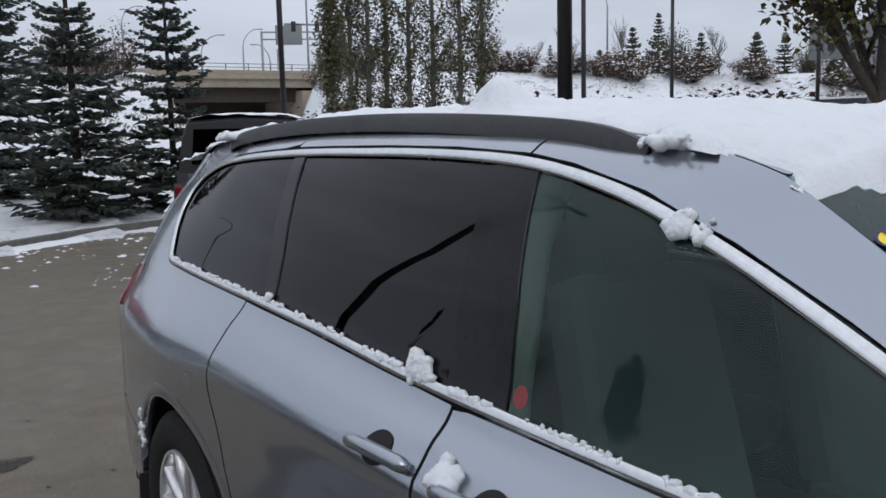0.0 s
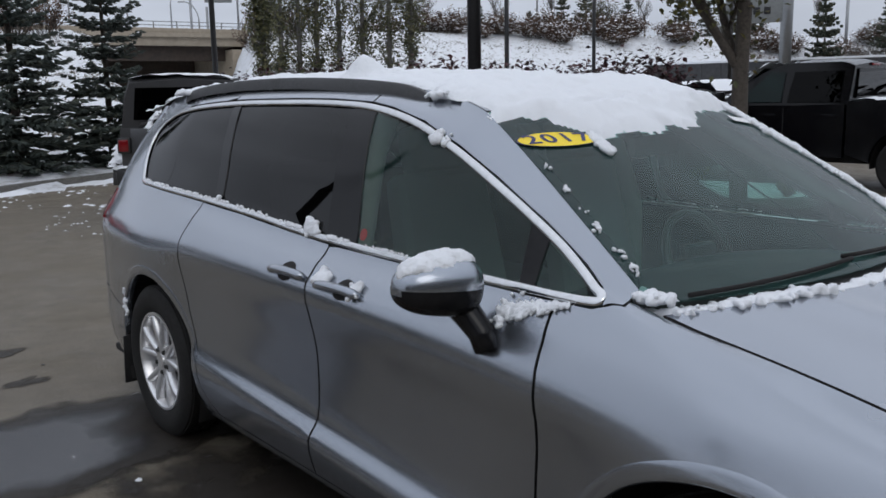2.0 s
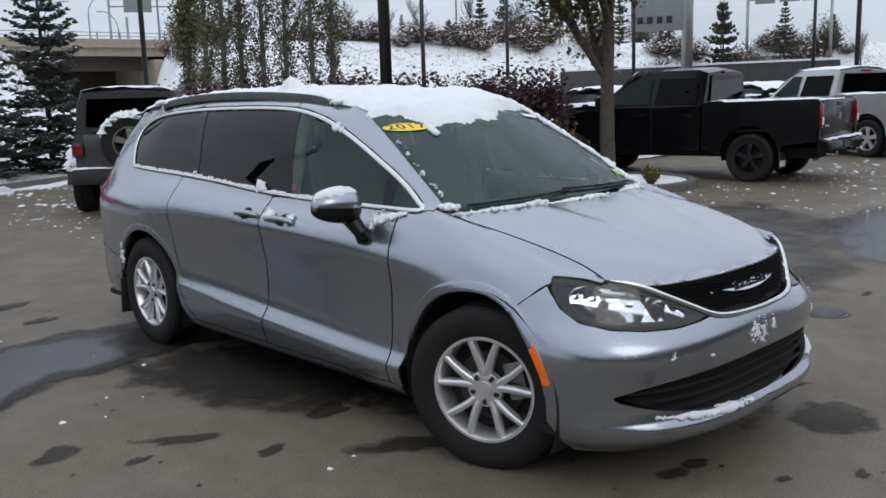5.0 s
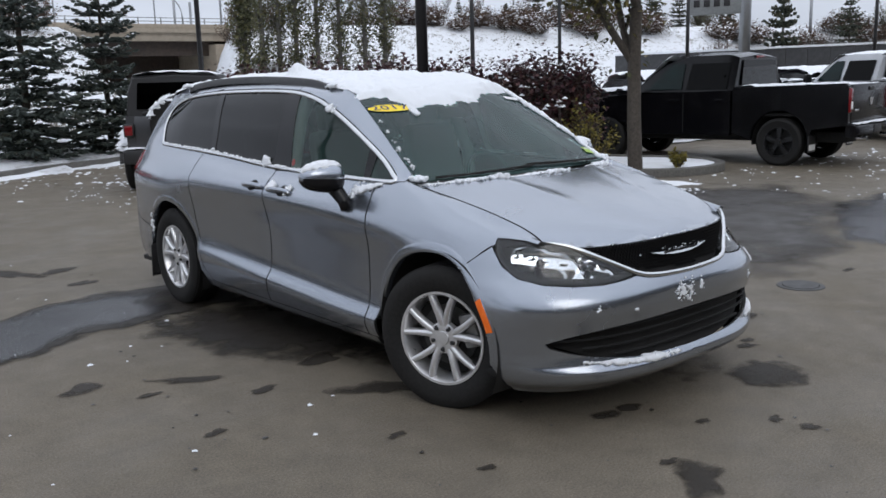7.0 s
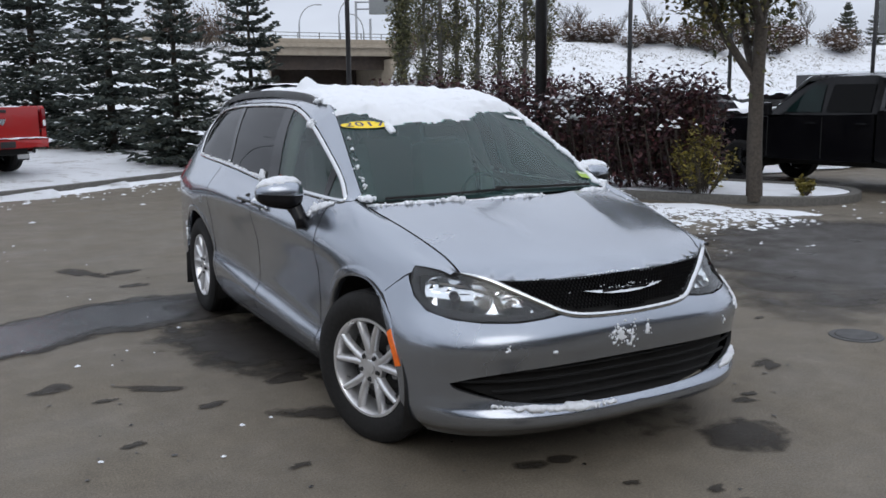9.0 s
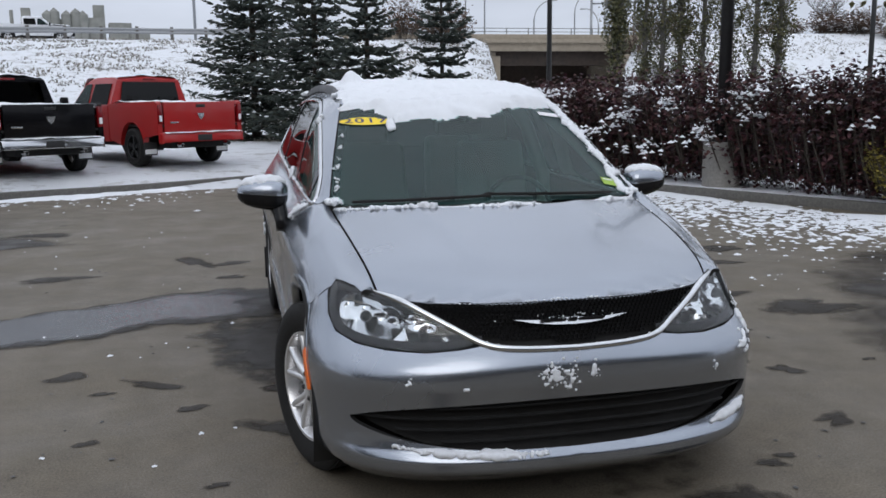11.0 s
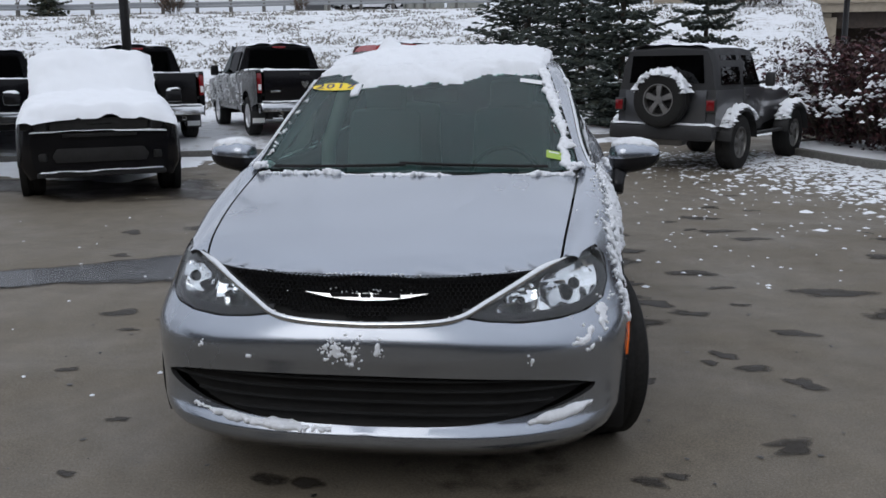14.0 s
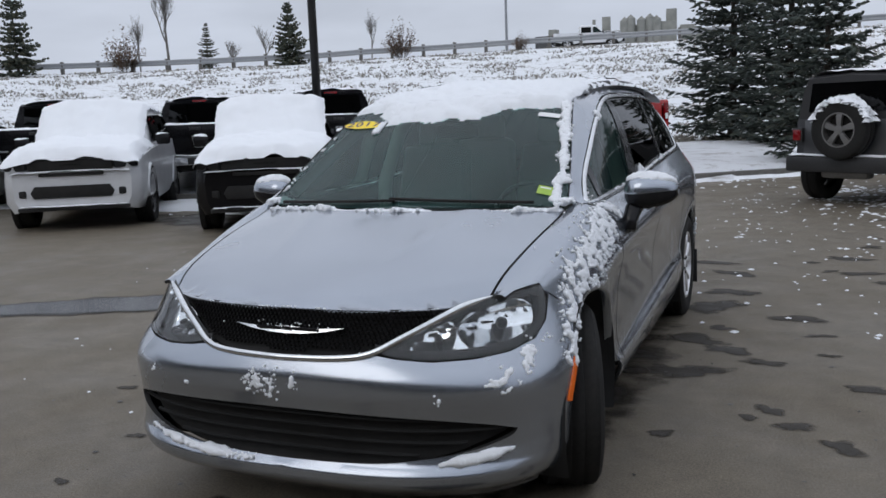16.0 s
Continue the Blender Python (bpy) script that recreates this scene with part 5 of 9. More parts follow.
kerb("kerb_north", smooth_line([p for p in KERB_PTS if -31 < p[0] < 15], 4), "weathered concrete kerb with snow along it")
ISLAND = [(4.7, 13.2), (4.9, 11.9), (5.35, 10.5), (5.95, 9.2), (6.6, 7.8), (7.25, 6.5), (7.85, 5.5), (8.35, 5.05), (9.1, 4.95), (9.75, 5.3), (10.1, 6.0), (9.8, 7.2), (9.0, 9.2), (8.5, 11.0), (8.2, 12.8), (7.6, 14.4), (6.4, 14.9), (5.3, 14.2)]
isl = [tuple(p) for p in smooth_line(ISLAND, 4, True)]
kerb("kerb_island", isl, "concrete kerb round the planting island", closed=True)
bed = bmesh.new()
ii = inset([np.array(p) for p in isl], 0.07)
for ring_pts, z in ((ii, 0.10),):
    vb = [bed.verts.new((p[0], p[1], z)) for p in ring_pts]
    f = bed.faces.new(vb)
    f.normal_update()
    if f.normal.z < 0:
        f.normal_flip()
bmesh.ops.triangulate(bed, faces=bed.faces[:])
tagged(obj("planting_bed", bed, snow_material("island_snow", (0.40, 0.39, 0.37), 0.35, 1.5)), "snow-covered soil of the planting island", "ground", kind="structure")


# wet stains, water film, manhole covers, litter
def blot(seed, x, y, rx, ry, turn=0.0, rough=0.22):
    rng = random.Random(seed)
    ph = [rng.uniform(0, 6.28) for _ in range(5)]
    ca, sa = math.cos(radians(turn)), math.sin(radians(turn))
    out = []
    for k in range(40):
        a = 2 * math.pi * k / 40
        r = 1 + rough * sum(math.sin((i + 2) * a + ph[i]) / (i + 1.5) for i in range(5))
        u, v = rx * r * math.cos(a), ry * r * math.sin(a)
        out.append((x + u * ca - v * sa, y + u * sa + v * ca))
    return out


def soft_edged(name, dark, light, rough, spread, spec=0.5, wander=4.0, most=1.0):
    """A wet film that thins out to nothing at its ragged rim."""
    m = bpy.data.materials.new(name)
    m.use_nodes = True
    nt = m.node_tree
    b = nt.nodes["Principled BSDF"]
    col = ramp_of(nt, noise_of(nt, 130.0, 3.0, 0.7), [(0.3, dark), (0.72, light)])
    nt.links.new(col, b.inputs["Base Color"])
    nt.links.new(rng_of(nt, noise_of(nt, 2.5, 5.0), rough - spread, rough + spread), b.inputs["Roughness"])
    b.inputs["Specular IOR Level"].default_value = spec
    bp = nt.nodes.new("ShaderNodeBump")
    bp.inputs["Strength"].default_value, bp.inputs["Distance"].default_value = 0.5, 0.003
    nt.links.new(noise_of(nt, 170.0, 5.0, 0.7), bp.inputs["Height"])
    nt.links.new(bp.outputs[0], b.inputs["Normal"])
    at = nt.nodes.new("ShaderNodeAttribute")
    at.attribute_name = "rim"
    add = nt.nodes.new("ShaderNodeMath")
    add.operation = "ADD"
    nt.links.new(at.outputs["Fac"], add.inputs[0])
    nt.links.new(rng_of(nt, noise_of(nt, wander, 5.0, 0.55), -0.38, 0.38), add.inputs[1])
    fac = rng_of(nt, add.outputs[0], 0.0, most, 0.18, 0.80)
    tr, mx = nt.nodes.new("ShaderNodeBsdfTransparent"), nt.nodes.new("ShaderNodeMixShader")
    nt.links.new(fac, mx.inputs[0])
    nt.links.new(tr.outputs[0], mx.inputs[1])
    nt.links.new(b.outputs[0], mx.inputs[2])
    nt.links.new(mx.outputs[0], nt.nodes["Material Output"].inputs[0])
    return m


M_STAIN = soft_edged("dark_wet_stain", (0.018, 0.015, 0.012), (0.050, 0.042, 0.033), 0.60, 0.12, spec=0.3, wander=7.0, most=0.85)
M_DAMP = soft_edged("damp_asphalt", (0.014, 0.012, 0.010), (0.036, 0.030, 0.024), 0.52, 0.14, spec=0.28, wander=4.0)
M_FILM = soft_edged("water_film", (0.018, 0.018, 0.020), (0.036, 0.036, 0.040), 0.035, 0.03, spec=1.0, wander=2.5)
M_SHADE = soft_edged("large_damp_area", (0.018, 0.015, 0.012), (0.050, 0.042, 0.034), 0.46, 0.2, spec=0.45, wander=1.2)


def stain(name, outline, mat, z, label, category="stain"):
    """A thin film; its point attribute runs from 0 at the rim to 1 inside."""
    p = np.array(outline)
    c = p.mean(0)
    n = len(p)
    rings = ((1.0, 0.0), (0.8, 0.45), (0.55, 0.8), (0.25, 1.0))
    vs, fs, rim = [], [], []
    for k, v in rings:
        for q in p:
            x, y = c + (q - c) * k
            vs.append((x, y, z))
            rim.append(v)
    for r in range(len(rings) - 1):
        for i in range(n):
            j = (i + 1) % n
            fs.append((r * n + i, r * n + j, r * n + n + j, r * n + n + i))
    fs.append(tuple((len(rings) - 1) * n + i for i in range(n)))
    me = from_lists(name, vs, fs)
    me.attributes.new("rim", "FLOAT", "POINT").data.foreach_set("value", rim)
    bm = bmesh.new()
    bm.from_mesh(me)
    bm.normal_update()
    for f in bm.faces:
        if f.normal.z < 0:
            f.normal_flip()
    return tagged(obj(name, bm, mat), label, category, kind="structure")


def strip_film(name, mid, half, mat, z, label):
    """A long film along a line, thin at both rims."""
    line = smooth_line(mid, 6)
    vs, fs, rim = [], [], []
    prof = ((-1, 0.0), (-0.86, 0.55), (-0.6, 1.1), (0.6, 1.1), (0.86, 0.55), (1, 0.0))
    width = keyed([(p[0], h) for p, h in zip(mid, half)])
    n = len(line)
    for i, p in enumerate(line):
        d = np.array(line[min(i + 1, n - 1)]) - np.array(line[max(i - 1, 0)])
        d = np.array((-d[1], d[0])) / np.linalg.norm(d)
        h = width(p[0]) * (1 + 0.10 * math.sin(i * 0.7) + 0.06 * math.sin(i * 1.9 + 1))
        k = min(1, min(i, n - 1 - i) / 4)
        for o, v in prof:
            vs.append((p[0] + d[0] * o * h, p[1] + d[1] * o * h, z))
            rim.append(v * k)
    m = len(prof)
    for i in range(n - 1):
        for j in range(m - 1):
            fs.append((i * m + j, i * m + m + j, i * m + m + j + 1, i * m + j + 1))
    me = from_lists(name, vs, fs)
    me.attributes.new("rim", "FLOAT", "POINT").data.foreach_set("value", rim)
    bm = bmesh.new()
    bm.from_mesh(me)
    bm.normal_update()
    for f in bm.faces:
        if f.normal.z < 0:
            f.normal_flip()
    return tagged(obj(name, bm, mat), label, "puddle", kind="structure")


STAINS = [(0.66, -0.90, 0.235, 0.205, -30), (-0.43, -0.67, 0.085, 0.055, -25), (-0.27, -0.69, 0.075, 0.050, -25), (1.69, 3.05, 0.16, 0.13, 0), (2.56, 2.52, 0.26, 0.15, 0), (2.98, 1.95, 0.40, 0.24, 20),
          (-2.18, 1.57, 0.15, 0.07, 20), (-1.68, 1.30, 0.19, 0.07, -30), (1.03, 1.60, 0.26, 0.16, 10), (1.50, 1.90, 0.12, 0.08, 0), (2.07, 1.51, 0.13, 0.07, 0), (1.19, 3.88, 0.20, 0.12, 10), (1.15, 4.69, 0.22, 0.10, -20),
          (1.71, 0.84, 0.10, 0.07, 10), (-0.70, -1.38, 0.17, 0.11, 30), (-1.45, 0.85, 0.09, 0.05, 0), (-1.95, 1.21, 0.06, 0.04, 10), (-1.58, 5.26, 0.13, 0.34, 20), (-1.24, 5.07, 0.16, 0.12, 20), (-1.24, 4.37, 0.15, 0.08, 20),
          (-0.95, 1.09, 0.16, 0.09, 0), (-1.92, 0.47, 0.06, 0.04, 10), (-2.79, 4.69, 0.34, 0.13, 0), (0.10, -1.26, 0.05, 0.035, 0), (0.12, -1.41, 0.06, 0.04, 0), (-1.25, -0.71, 0.04, 0.03, 0), (1.12, 0.59, 0.08, 0.04, 40),
          (-3.42, 7.6, 0.42, 0.16, 0), (2.19, 4.86, 0.20, 0.09, 5), (0.92, 5.21, 0.25, 0.09, 0), (2.12, 5.61, 0.22, 0.10, 0), (2.40, 4.49, 0.18, 0.08, 0), (1.09, 3.33, 0.24, 0.20, 30), (1.30, 2.12, 0.16, 0.09, 0), (1.07, 2.35, 0.22, 0.14, 0),
          (1.04, -0.54, 0.07, 0.05, 0), (1.14, -0.48, 0.05, 0.035, 0), (3.73, 4.49, 0.28, 0.16, 0), (3.35, 3.77, 0.20, 0.10, 0), (-0.95, 0.40, 0.26, 0.12, -40), (-0.16, -1.04, 0.045, 0.03, 0), (-0.65, -1.20, 0.05, 0.03, 0), (1.49, 0.92, 0.05, 0.04, 0)]
for i, (x, y, rx, ry, tn) in enumerate(STAINS):
    stain("wet_stain", blot(i, x, y, 1.12 * rx, 1.12 * ry, tn, 0.12 if i < 3 else 0.3), M_STAIN, 0.004, "dark wet stain on the asphalt")
sr = random.Random(31)
for i in range(40):
    x, y = (sr.uniform(1.2, 4.6), sr.uniform(-1.5, 9.5)) if i % 3 else (sr.uniform(-5.5, -1.3), sr.uniform(-1.2, 10))
    q = 0.03 + 0.09 * sr.random() ** 2.5
    stain("wet_stain", blot(100 + i, x, y, q * sr.uniform(1, 2.2), q, sr.uniform(-30, 30), 0.45), M_STAIN, 0.0045, "small dark wet stain on the asphalt")
strip_film("wet_strip", [(-9.5, -0.6), (-7, 0.75), (-5.4, 1.55), (-4.3, 2.05), (-3.3, 2.52), (-2.4, 2.88), (-1.7, 3.2), (-0.8, 3.3), (0.3, 3.3)], [0.22, 0.26, 0.29, 0.32, 0.40, 0.52, 0.58, 0.55, 0.4], M_DAMP, 0.0052, "dark wet strip running over the asphalt")
strip_film("water_film", [(-9.5, -0.62), (-7, 0.73), (-5.4, 1.53), (-4.3, 2.05), (-3.3, 2.52), (-2.4, 2.92), (-1.7, 3.24), (-0.9, 3.3)], [0.16, 0.20, 0.24, 0.27, 0.34, 0.44, 0.46, 0.35], M_FILM, 0.0065, "shiny film of water running over the asphalt")
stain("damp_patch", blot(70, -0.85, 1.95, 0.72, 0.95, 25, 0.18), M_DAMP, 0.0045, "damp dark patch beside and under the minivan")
# sized to the van's footprint: damp ground with the van's shade put into the colour
stain("damp_patch", blot(71, 0.1, 1.6, 0.95, 2.5, 0, 0.12), M_DAMP, 0.0035, "damp patch under the minivan, darkened further with painted shade")
stain("wet_asphalt", blot(72, 5.4, 2.4, 3.0, 1.7, 25, 0.2), M_SHADE, 0.004, "large wet dark area of asphalt")
stain("water_film", blot(73, 6.3, 1.05, 2.0, 0.55, 23, 0.25), M_FILM, 0.007, "shallow puddle mirroring the sky", "puddle")
stain("wet_asphalt", blot(74, -5.6, 7.6, 3.0, 1.1, -20, 0.25), M_SHADE, 0.004, "wet dark asphalt in front of the parked cars")
cover = thing("manhole_cover", "round cast-iron manhole cover set in the asphalt", "manhole cover", pose(2.67, 0.0, 0.001))
part("lid", lathe([(0.13, 0.0), (0.13, 0.008), (0.0, 0.008)], 32, "z"), M_DISC, cover)
part("ring", lathe([(0.135, 0.0), (0.135, 0.006), (0.17, 0.006), (0.175, 0.0)], 32, "z"), M_DISC, cover)
# ---- trees, hedge ----
def leafy(name, tones, rough=0.6, trans=0.25):
    m = bpy.data.materials.new(name)
    m.use_nodes = True
    nt = m.node_tree
    b = nt.nodes["Principled BSDF"]
    g = nt.nodes.new("ShaderNodeNewGeometry")
    col = ramp_of(nt, g.outputs["Random Per Island"], [(i / (len(tones) - 1), t) for i, t in enumerate(tones)])
    nt.links.new(col, b.inputs["Base Color"])
    b.inputs["Roughness"].default_value = rough
    return m


M_BARK = surface("grey_brown_bark", (0.035, 0.028, 0.022), (0.10, 0.085, 0.07), 0.9, 0, 25, 4, bump=0.01, bump_scale=25)
M_BARK_GREY = surface("grey_bark", (0.08, 0.075, 0.068), (0.16, 0.15, 0.14), 0.9, 0, 20, 3, bump=0.006, bump_scale=30)
M_NEEDLE = leafy("blue_green_needles", [(0.018, 0.025, 0.021), (0.034, 0.046, 0.039), (0.058, 0.074, 0.064), (0.050, 0.056, 0.038)], 0.7)
M_NEEDLE_FAR = leafy("far_needles", [(0.02, 0.026, 0.018), (0.035, 0.044, 0.03), (0.06, 0.055, 0.03)], 0.8)
M_POPLAR = leafy("poplar_leaves", [(0.034, 0.040, 0.016), (0.060, 0.066, 0.026), (0.095, 0.094, 0.040), (0.15, 0.13, 0.055)], 0.6)
M_TREE_LEAF = leafy("autumn_green_leaves", [(0.028, 0.034, 0.012), (0.055, 0.06, 0.018), (0.09, 0.085, 0.022), (0.15, 0.12, 0.03)], 0.6)
M_PLUM = leafy("dark_plum_leaves", [(0.012, 0.005, 0.008), (0.032, 0.009, 0.015), (0.062, 0.014, 0.020), (0.085, 0.030, 0.028), (0.038, 0.028, 0.014)], 0.7)
M_YELLOW = leafy("yellow_green_leaves", [(0.10, 0.085, 0.012), (0.17, 0.14, 0.02), (0.24, 0.19, 0.03)], 0.6)
M_RUST = leafy("rust_brown_twigs", [(0.06, 0.035, 0.025), (0.10, 0.055, 0.035), (0.14, 0.085, 0.05), (0.05, 0.045, 0.04)], 0.8)
M_OLIVE = leafy("olive_leaves", [(0.06, 0.065, 0.04), (0.10, 0.10, 0.06), (0.15, 0.14, 0.09)], 0.8)


class Soup:
    """Collects many small faces quickly."""

    def __init__(self):
        self.v, self.f = [], []

    def quad(self, c, a, b):
        n = len(self.v)
        self.v += [c - a - b, c + a - b, c + a + b, c - a + b]
        self.f.append((n, n + 1, n + 2, n + 3))

    def leaf(self, c, d, w, up):
        """A pointed leaf folded along its rib."""
        s = d.cross(up)
        s = s.normalized() * w if s.length > 1e-6 else Vector((w, 0, 0))
        n = len(self.v)
        self.v += [c, c + d * 0.5 + s + up * w * 0.4, c + d, c + d * 0.5 - s + up * w * 0.4]
        self.f += [(n, n + 1, n + 2), (n, n + 2, n + 3)]

    def spindle(self, a, b, w):
        """A four-sided needle twig from a to b, thickest near a third."""
        d = b - a
        s = d.orthogonal().normalized()
        t = d.cross(s).normalized()
        m = a + d * 0.35
        n = len(self.v)
        self.v += [a, m + s * w, m + t * w, m - s * w, m - t * w, b]
        self.f += [(n, n + 1, n + 2), (n, n + 2, n + 3), (n, n + 3, n + 4), (n, n + 4, n + 1), (n + 5, n + 2, n + 1), (n + 5, n + 3, n + 2), (n + 5, n + 4, n + 3), (n + 5, n + 1, n + 4)]

    def clump(self, c, r, rng, flat=0.45):
        """A low-faced snow clump."""
        n = len(self.v)
        k = 6
        self.v.append(c + Vector((0, 0, r * flat * rng.uniform(0.8, 1.3))))
        for i in range(k):
            a = 2 * math.pi * i / k + rng.uniform(-0.3, 0.3)
            q = r * rng.uniform(0.6, 1.25)
            self.v.append(c + Vector((q * math.cos(a), q * math.sin(a), -r * flat * rng.uniform(0.1, 0.5))))
        for i in range(k):
            self.f.append((n, n + 1 + i, n + 1 + (i + 1) % k))

    def mesh(self, name):
        return from_lists(name, self.v, self.f)


def spruce(name, seed, height, radius, label, at, group="", snowy=0.4, mat=None, twigs=16, whorls=None, needle=0.05):
    rng = random.Random(seed)
    root = thing(name, label, "spruce tree", pose(*at), group)
    part("trunk", tube([(0, 0, -0.1), (0.02, 0.02, height * 0.4), (0, 0, height * 0.98)], [height * 0.016, height * 0.010, 0.012], 8), M_BARK, root)
    green, snow = Soup(), Soup()
    n_wh = whorls or int(height / 0.19)
    for i in range(n_wh):
        t = (i + rng.uniform(-0.3, 0.3)) / n_wh
        z = height * (0.03 + 0.96 * t)
        reach = radius * (1 - t) ** 0.85 * (0.72 + 0.28 * math.sin(min(t * 14, 1.57))) * rng.uniform(0.68, 1.22) + 0.08
        nb = max(6, int(10 - 3 * t))
        ph = rng.uniform(0, 6.28)
        for j in range(nb):
            a = ph + 2 * math.pi * j / nb + rng.uniform(-0.25, 0.25)
            L = reach * rng.uniform(0.62, 1.15)
            drop = -0.22 * (1 - t) + 0.35 * t + rng.uniform(-0.12, 0.1)
            out = Vector((math.cos(a), math.sin(a), 0))
            tip = Vector((0, 0, z)) + out * L + Vector((0, 0, L * drop))
            base = Vector((0, 0, z))
            mid = base.lerp(tip, 0.55) + Vector((0, 0, -0.05 * L))
            tip.z += 0.10 * L
            k = max(5, int(twigs * (0.35 + 0.65 * L / radius)))
            patch = noise.noise(Vector((seed * 3.1 + 1.5 * math.cos(a), 1.5 * math.sin(a), z * 0.9))) > 0.05
            side = out.cross(Vector((0, 0, 1)))
            for q in range(k):
                u = 0.12 + 0.88 * (q + rng.random()) / k
                p = base.lerp(mid, u / 0.55) if u < 0.55 else mid.lerp(tip, (u - 0.55) / 0.45)
                sg = 1 if q % 2 else -1
                w = (0.16 + 0.24 * (1 - u)) * min(L, 1.4) * rng.uniform(0.6, 1.15)
                d = out * rng.uniform(0.5, 0.9) + side * sg * rng.uniform(0.35, 0.9) + Vector((0, 0, rng.uniform(-0.35, 0.15)))
                e = p + d.normalized() * w
                green.spindle(p, e, needle * rng.uniform(0.7, 1.2))
                if q % 3 == 0:
                    green.spindle(p, p + (out * 0.8 + Vector((0, 0, rng.uniform(-0.5, 0.3)))).normalized() * w, needle)
                if rng.random() < snowy * 0.30 * (2.4 if patch else 0.35):
                    c = p.lerp(e, rng.uniform(0.3, 0.8)) + Vector((0, 0, needle * 0.9))
                    snow.clump(c, rng.uniform(0.02, 0.06) * (1 + 0.4 * L), rng, 0.25)
    part("crown", green.mesh("crown"), mat or M_NEEDLE, root, smooth=False)
    if snow.v:
        part("snow_cover", snow.mesh("snow_cover"), M_SNOW, root, "patches of snow on the branches")
    return root


def limbs(rng, base, height, spread, levels, r0, up=0.75, first=0.3):
    """A forked skeleton: list of (start, end, r0, r1)."""
    out = []

    def grow(p, d, L, r, lv):
        segs = 3
        q = p
        for i in range(segs):
            d2 = (d + Vector((rng.uniform(-1, 1), rng.uniform(-1, 1), rng.uniform(-0.2, 0.6))) * (0.13 if lv else 0.035)).normalized()
            e = q + d2 * L / segs
            out.append((q, e, r * (1 - 0.25 * i / segs), r * (1 - 0.25 * (i + 1) / segs), lv))
            q, d = e, d2
            if lv < levels and (i > 0 or lv > 0):
                for _ in range(rng.choice((1, 2, 2))):
                    a = rng.uniform(0, 6.28)
                    b = Vector((math.cos(a) * spread, math.sin(a) * spread, up)).normalized()
                    grow(q, (d * 0.5 + b).normalized(), L * rng.uniform(0.5, 0.75), r * 0.52, lv + 1)
    grow(Vector(base), Vector((0, 0, 1)), height, r0, 0)
    return out


def bare_tree(name, seed, at, height, label, r0=0.09, levels=4, spread=0.7, mat=None, group="", leaf=None, leaf_mat=None, leaf_n=0, trunk_part=0.38):
    rng = random.Random(seed)
    root = thing(name, label, "tree", pose(*at), group)
    sk = limbs(rng, (0, 0, -0.05), height * trunk_part, spread, levels, r0)
    vs, fs = [], []
    for a, b, ra, rb, lv in sk:
        d = (b - a).normalized()
        s = d.orthogonal().normalized()
        t = d.cross(s)
        n = len(vs)
        k = 8 if lv == 0 else 4 if lv < 3 else 3
        for p, r in ((a, ra), (b, rb)):
            vs += [p + r * (math.cos(2 * math.pi * i / k) * s + math.sin(2 * math.pi * i / k) * t) for i in range(k)]
        fs += [(n + i, n + (i + 1) % k, n + k + (i + 1) % k, n + k + i) for i in range(k)]
    part("trunk", from_lists("trunk", vs, fs), mat or M_BARK_GREY, root)
    if leaf_n:
        tips = [s for s in sk if s[4] >= 1]
        so = Soup()
        for _ in range(leaf_n):
            a, b, *_r = rng.choice(tips)
            c = a.lerp(b, rng.random()) + Vector((rng.gauss(0, 0.16), rng.gauss(0, 0.22), rng.gauss(-0.06, 0.18)))
            d = Vector((rng.uniform(-1, 1), rng.uniform(-1, 1), rng.uniform(-1.2, 0.3))).normalized() * leaf * rng.uniform(0.6, 1.2)
            so.leaf(c, d, leaf * 0.32, Vector((rng.uniform(-0.5, 0.5), rng.uniform(-0.5, 0.5), 1)).normalized())
        part("crown", so.mesh("crown"), leaf_mat, root, smooth=False)
    return root


# spruces behind the kerb
for i, (x, y, h, r) in enumerate(((3.95, 17.8, 5.2, 1.35), (2.05, 17.4, 6.0, 1.35), (1.25, 21.6, 7.8, 1.8), (-0.35, 24.3, 8.6, 2.1))):
    spruce("spruce_tree", 11 + i, h, r, "blue-green spruce tree dusted with snow behind the kerb", (x, y, land_z(x, y)), "spruces behind the kerb", snowy=0.42, twigs=20, needle=0.044)

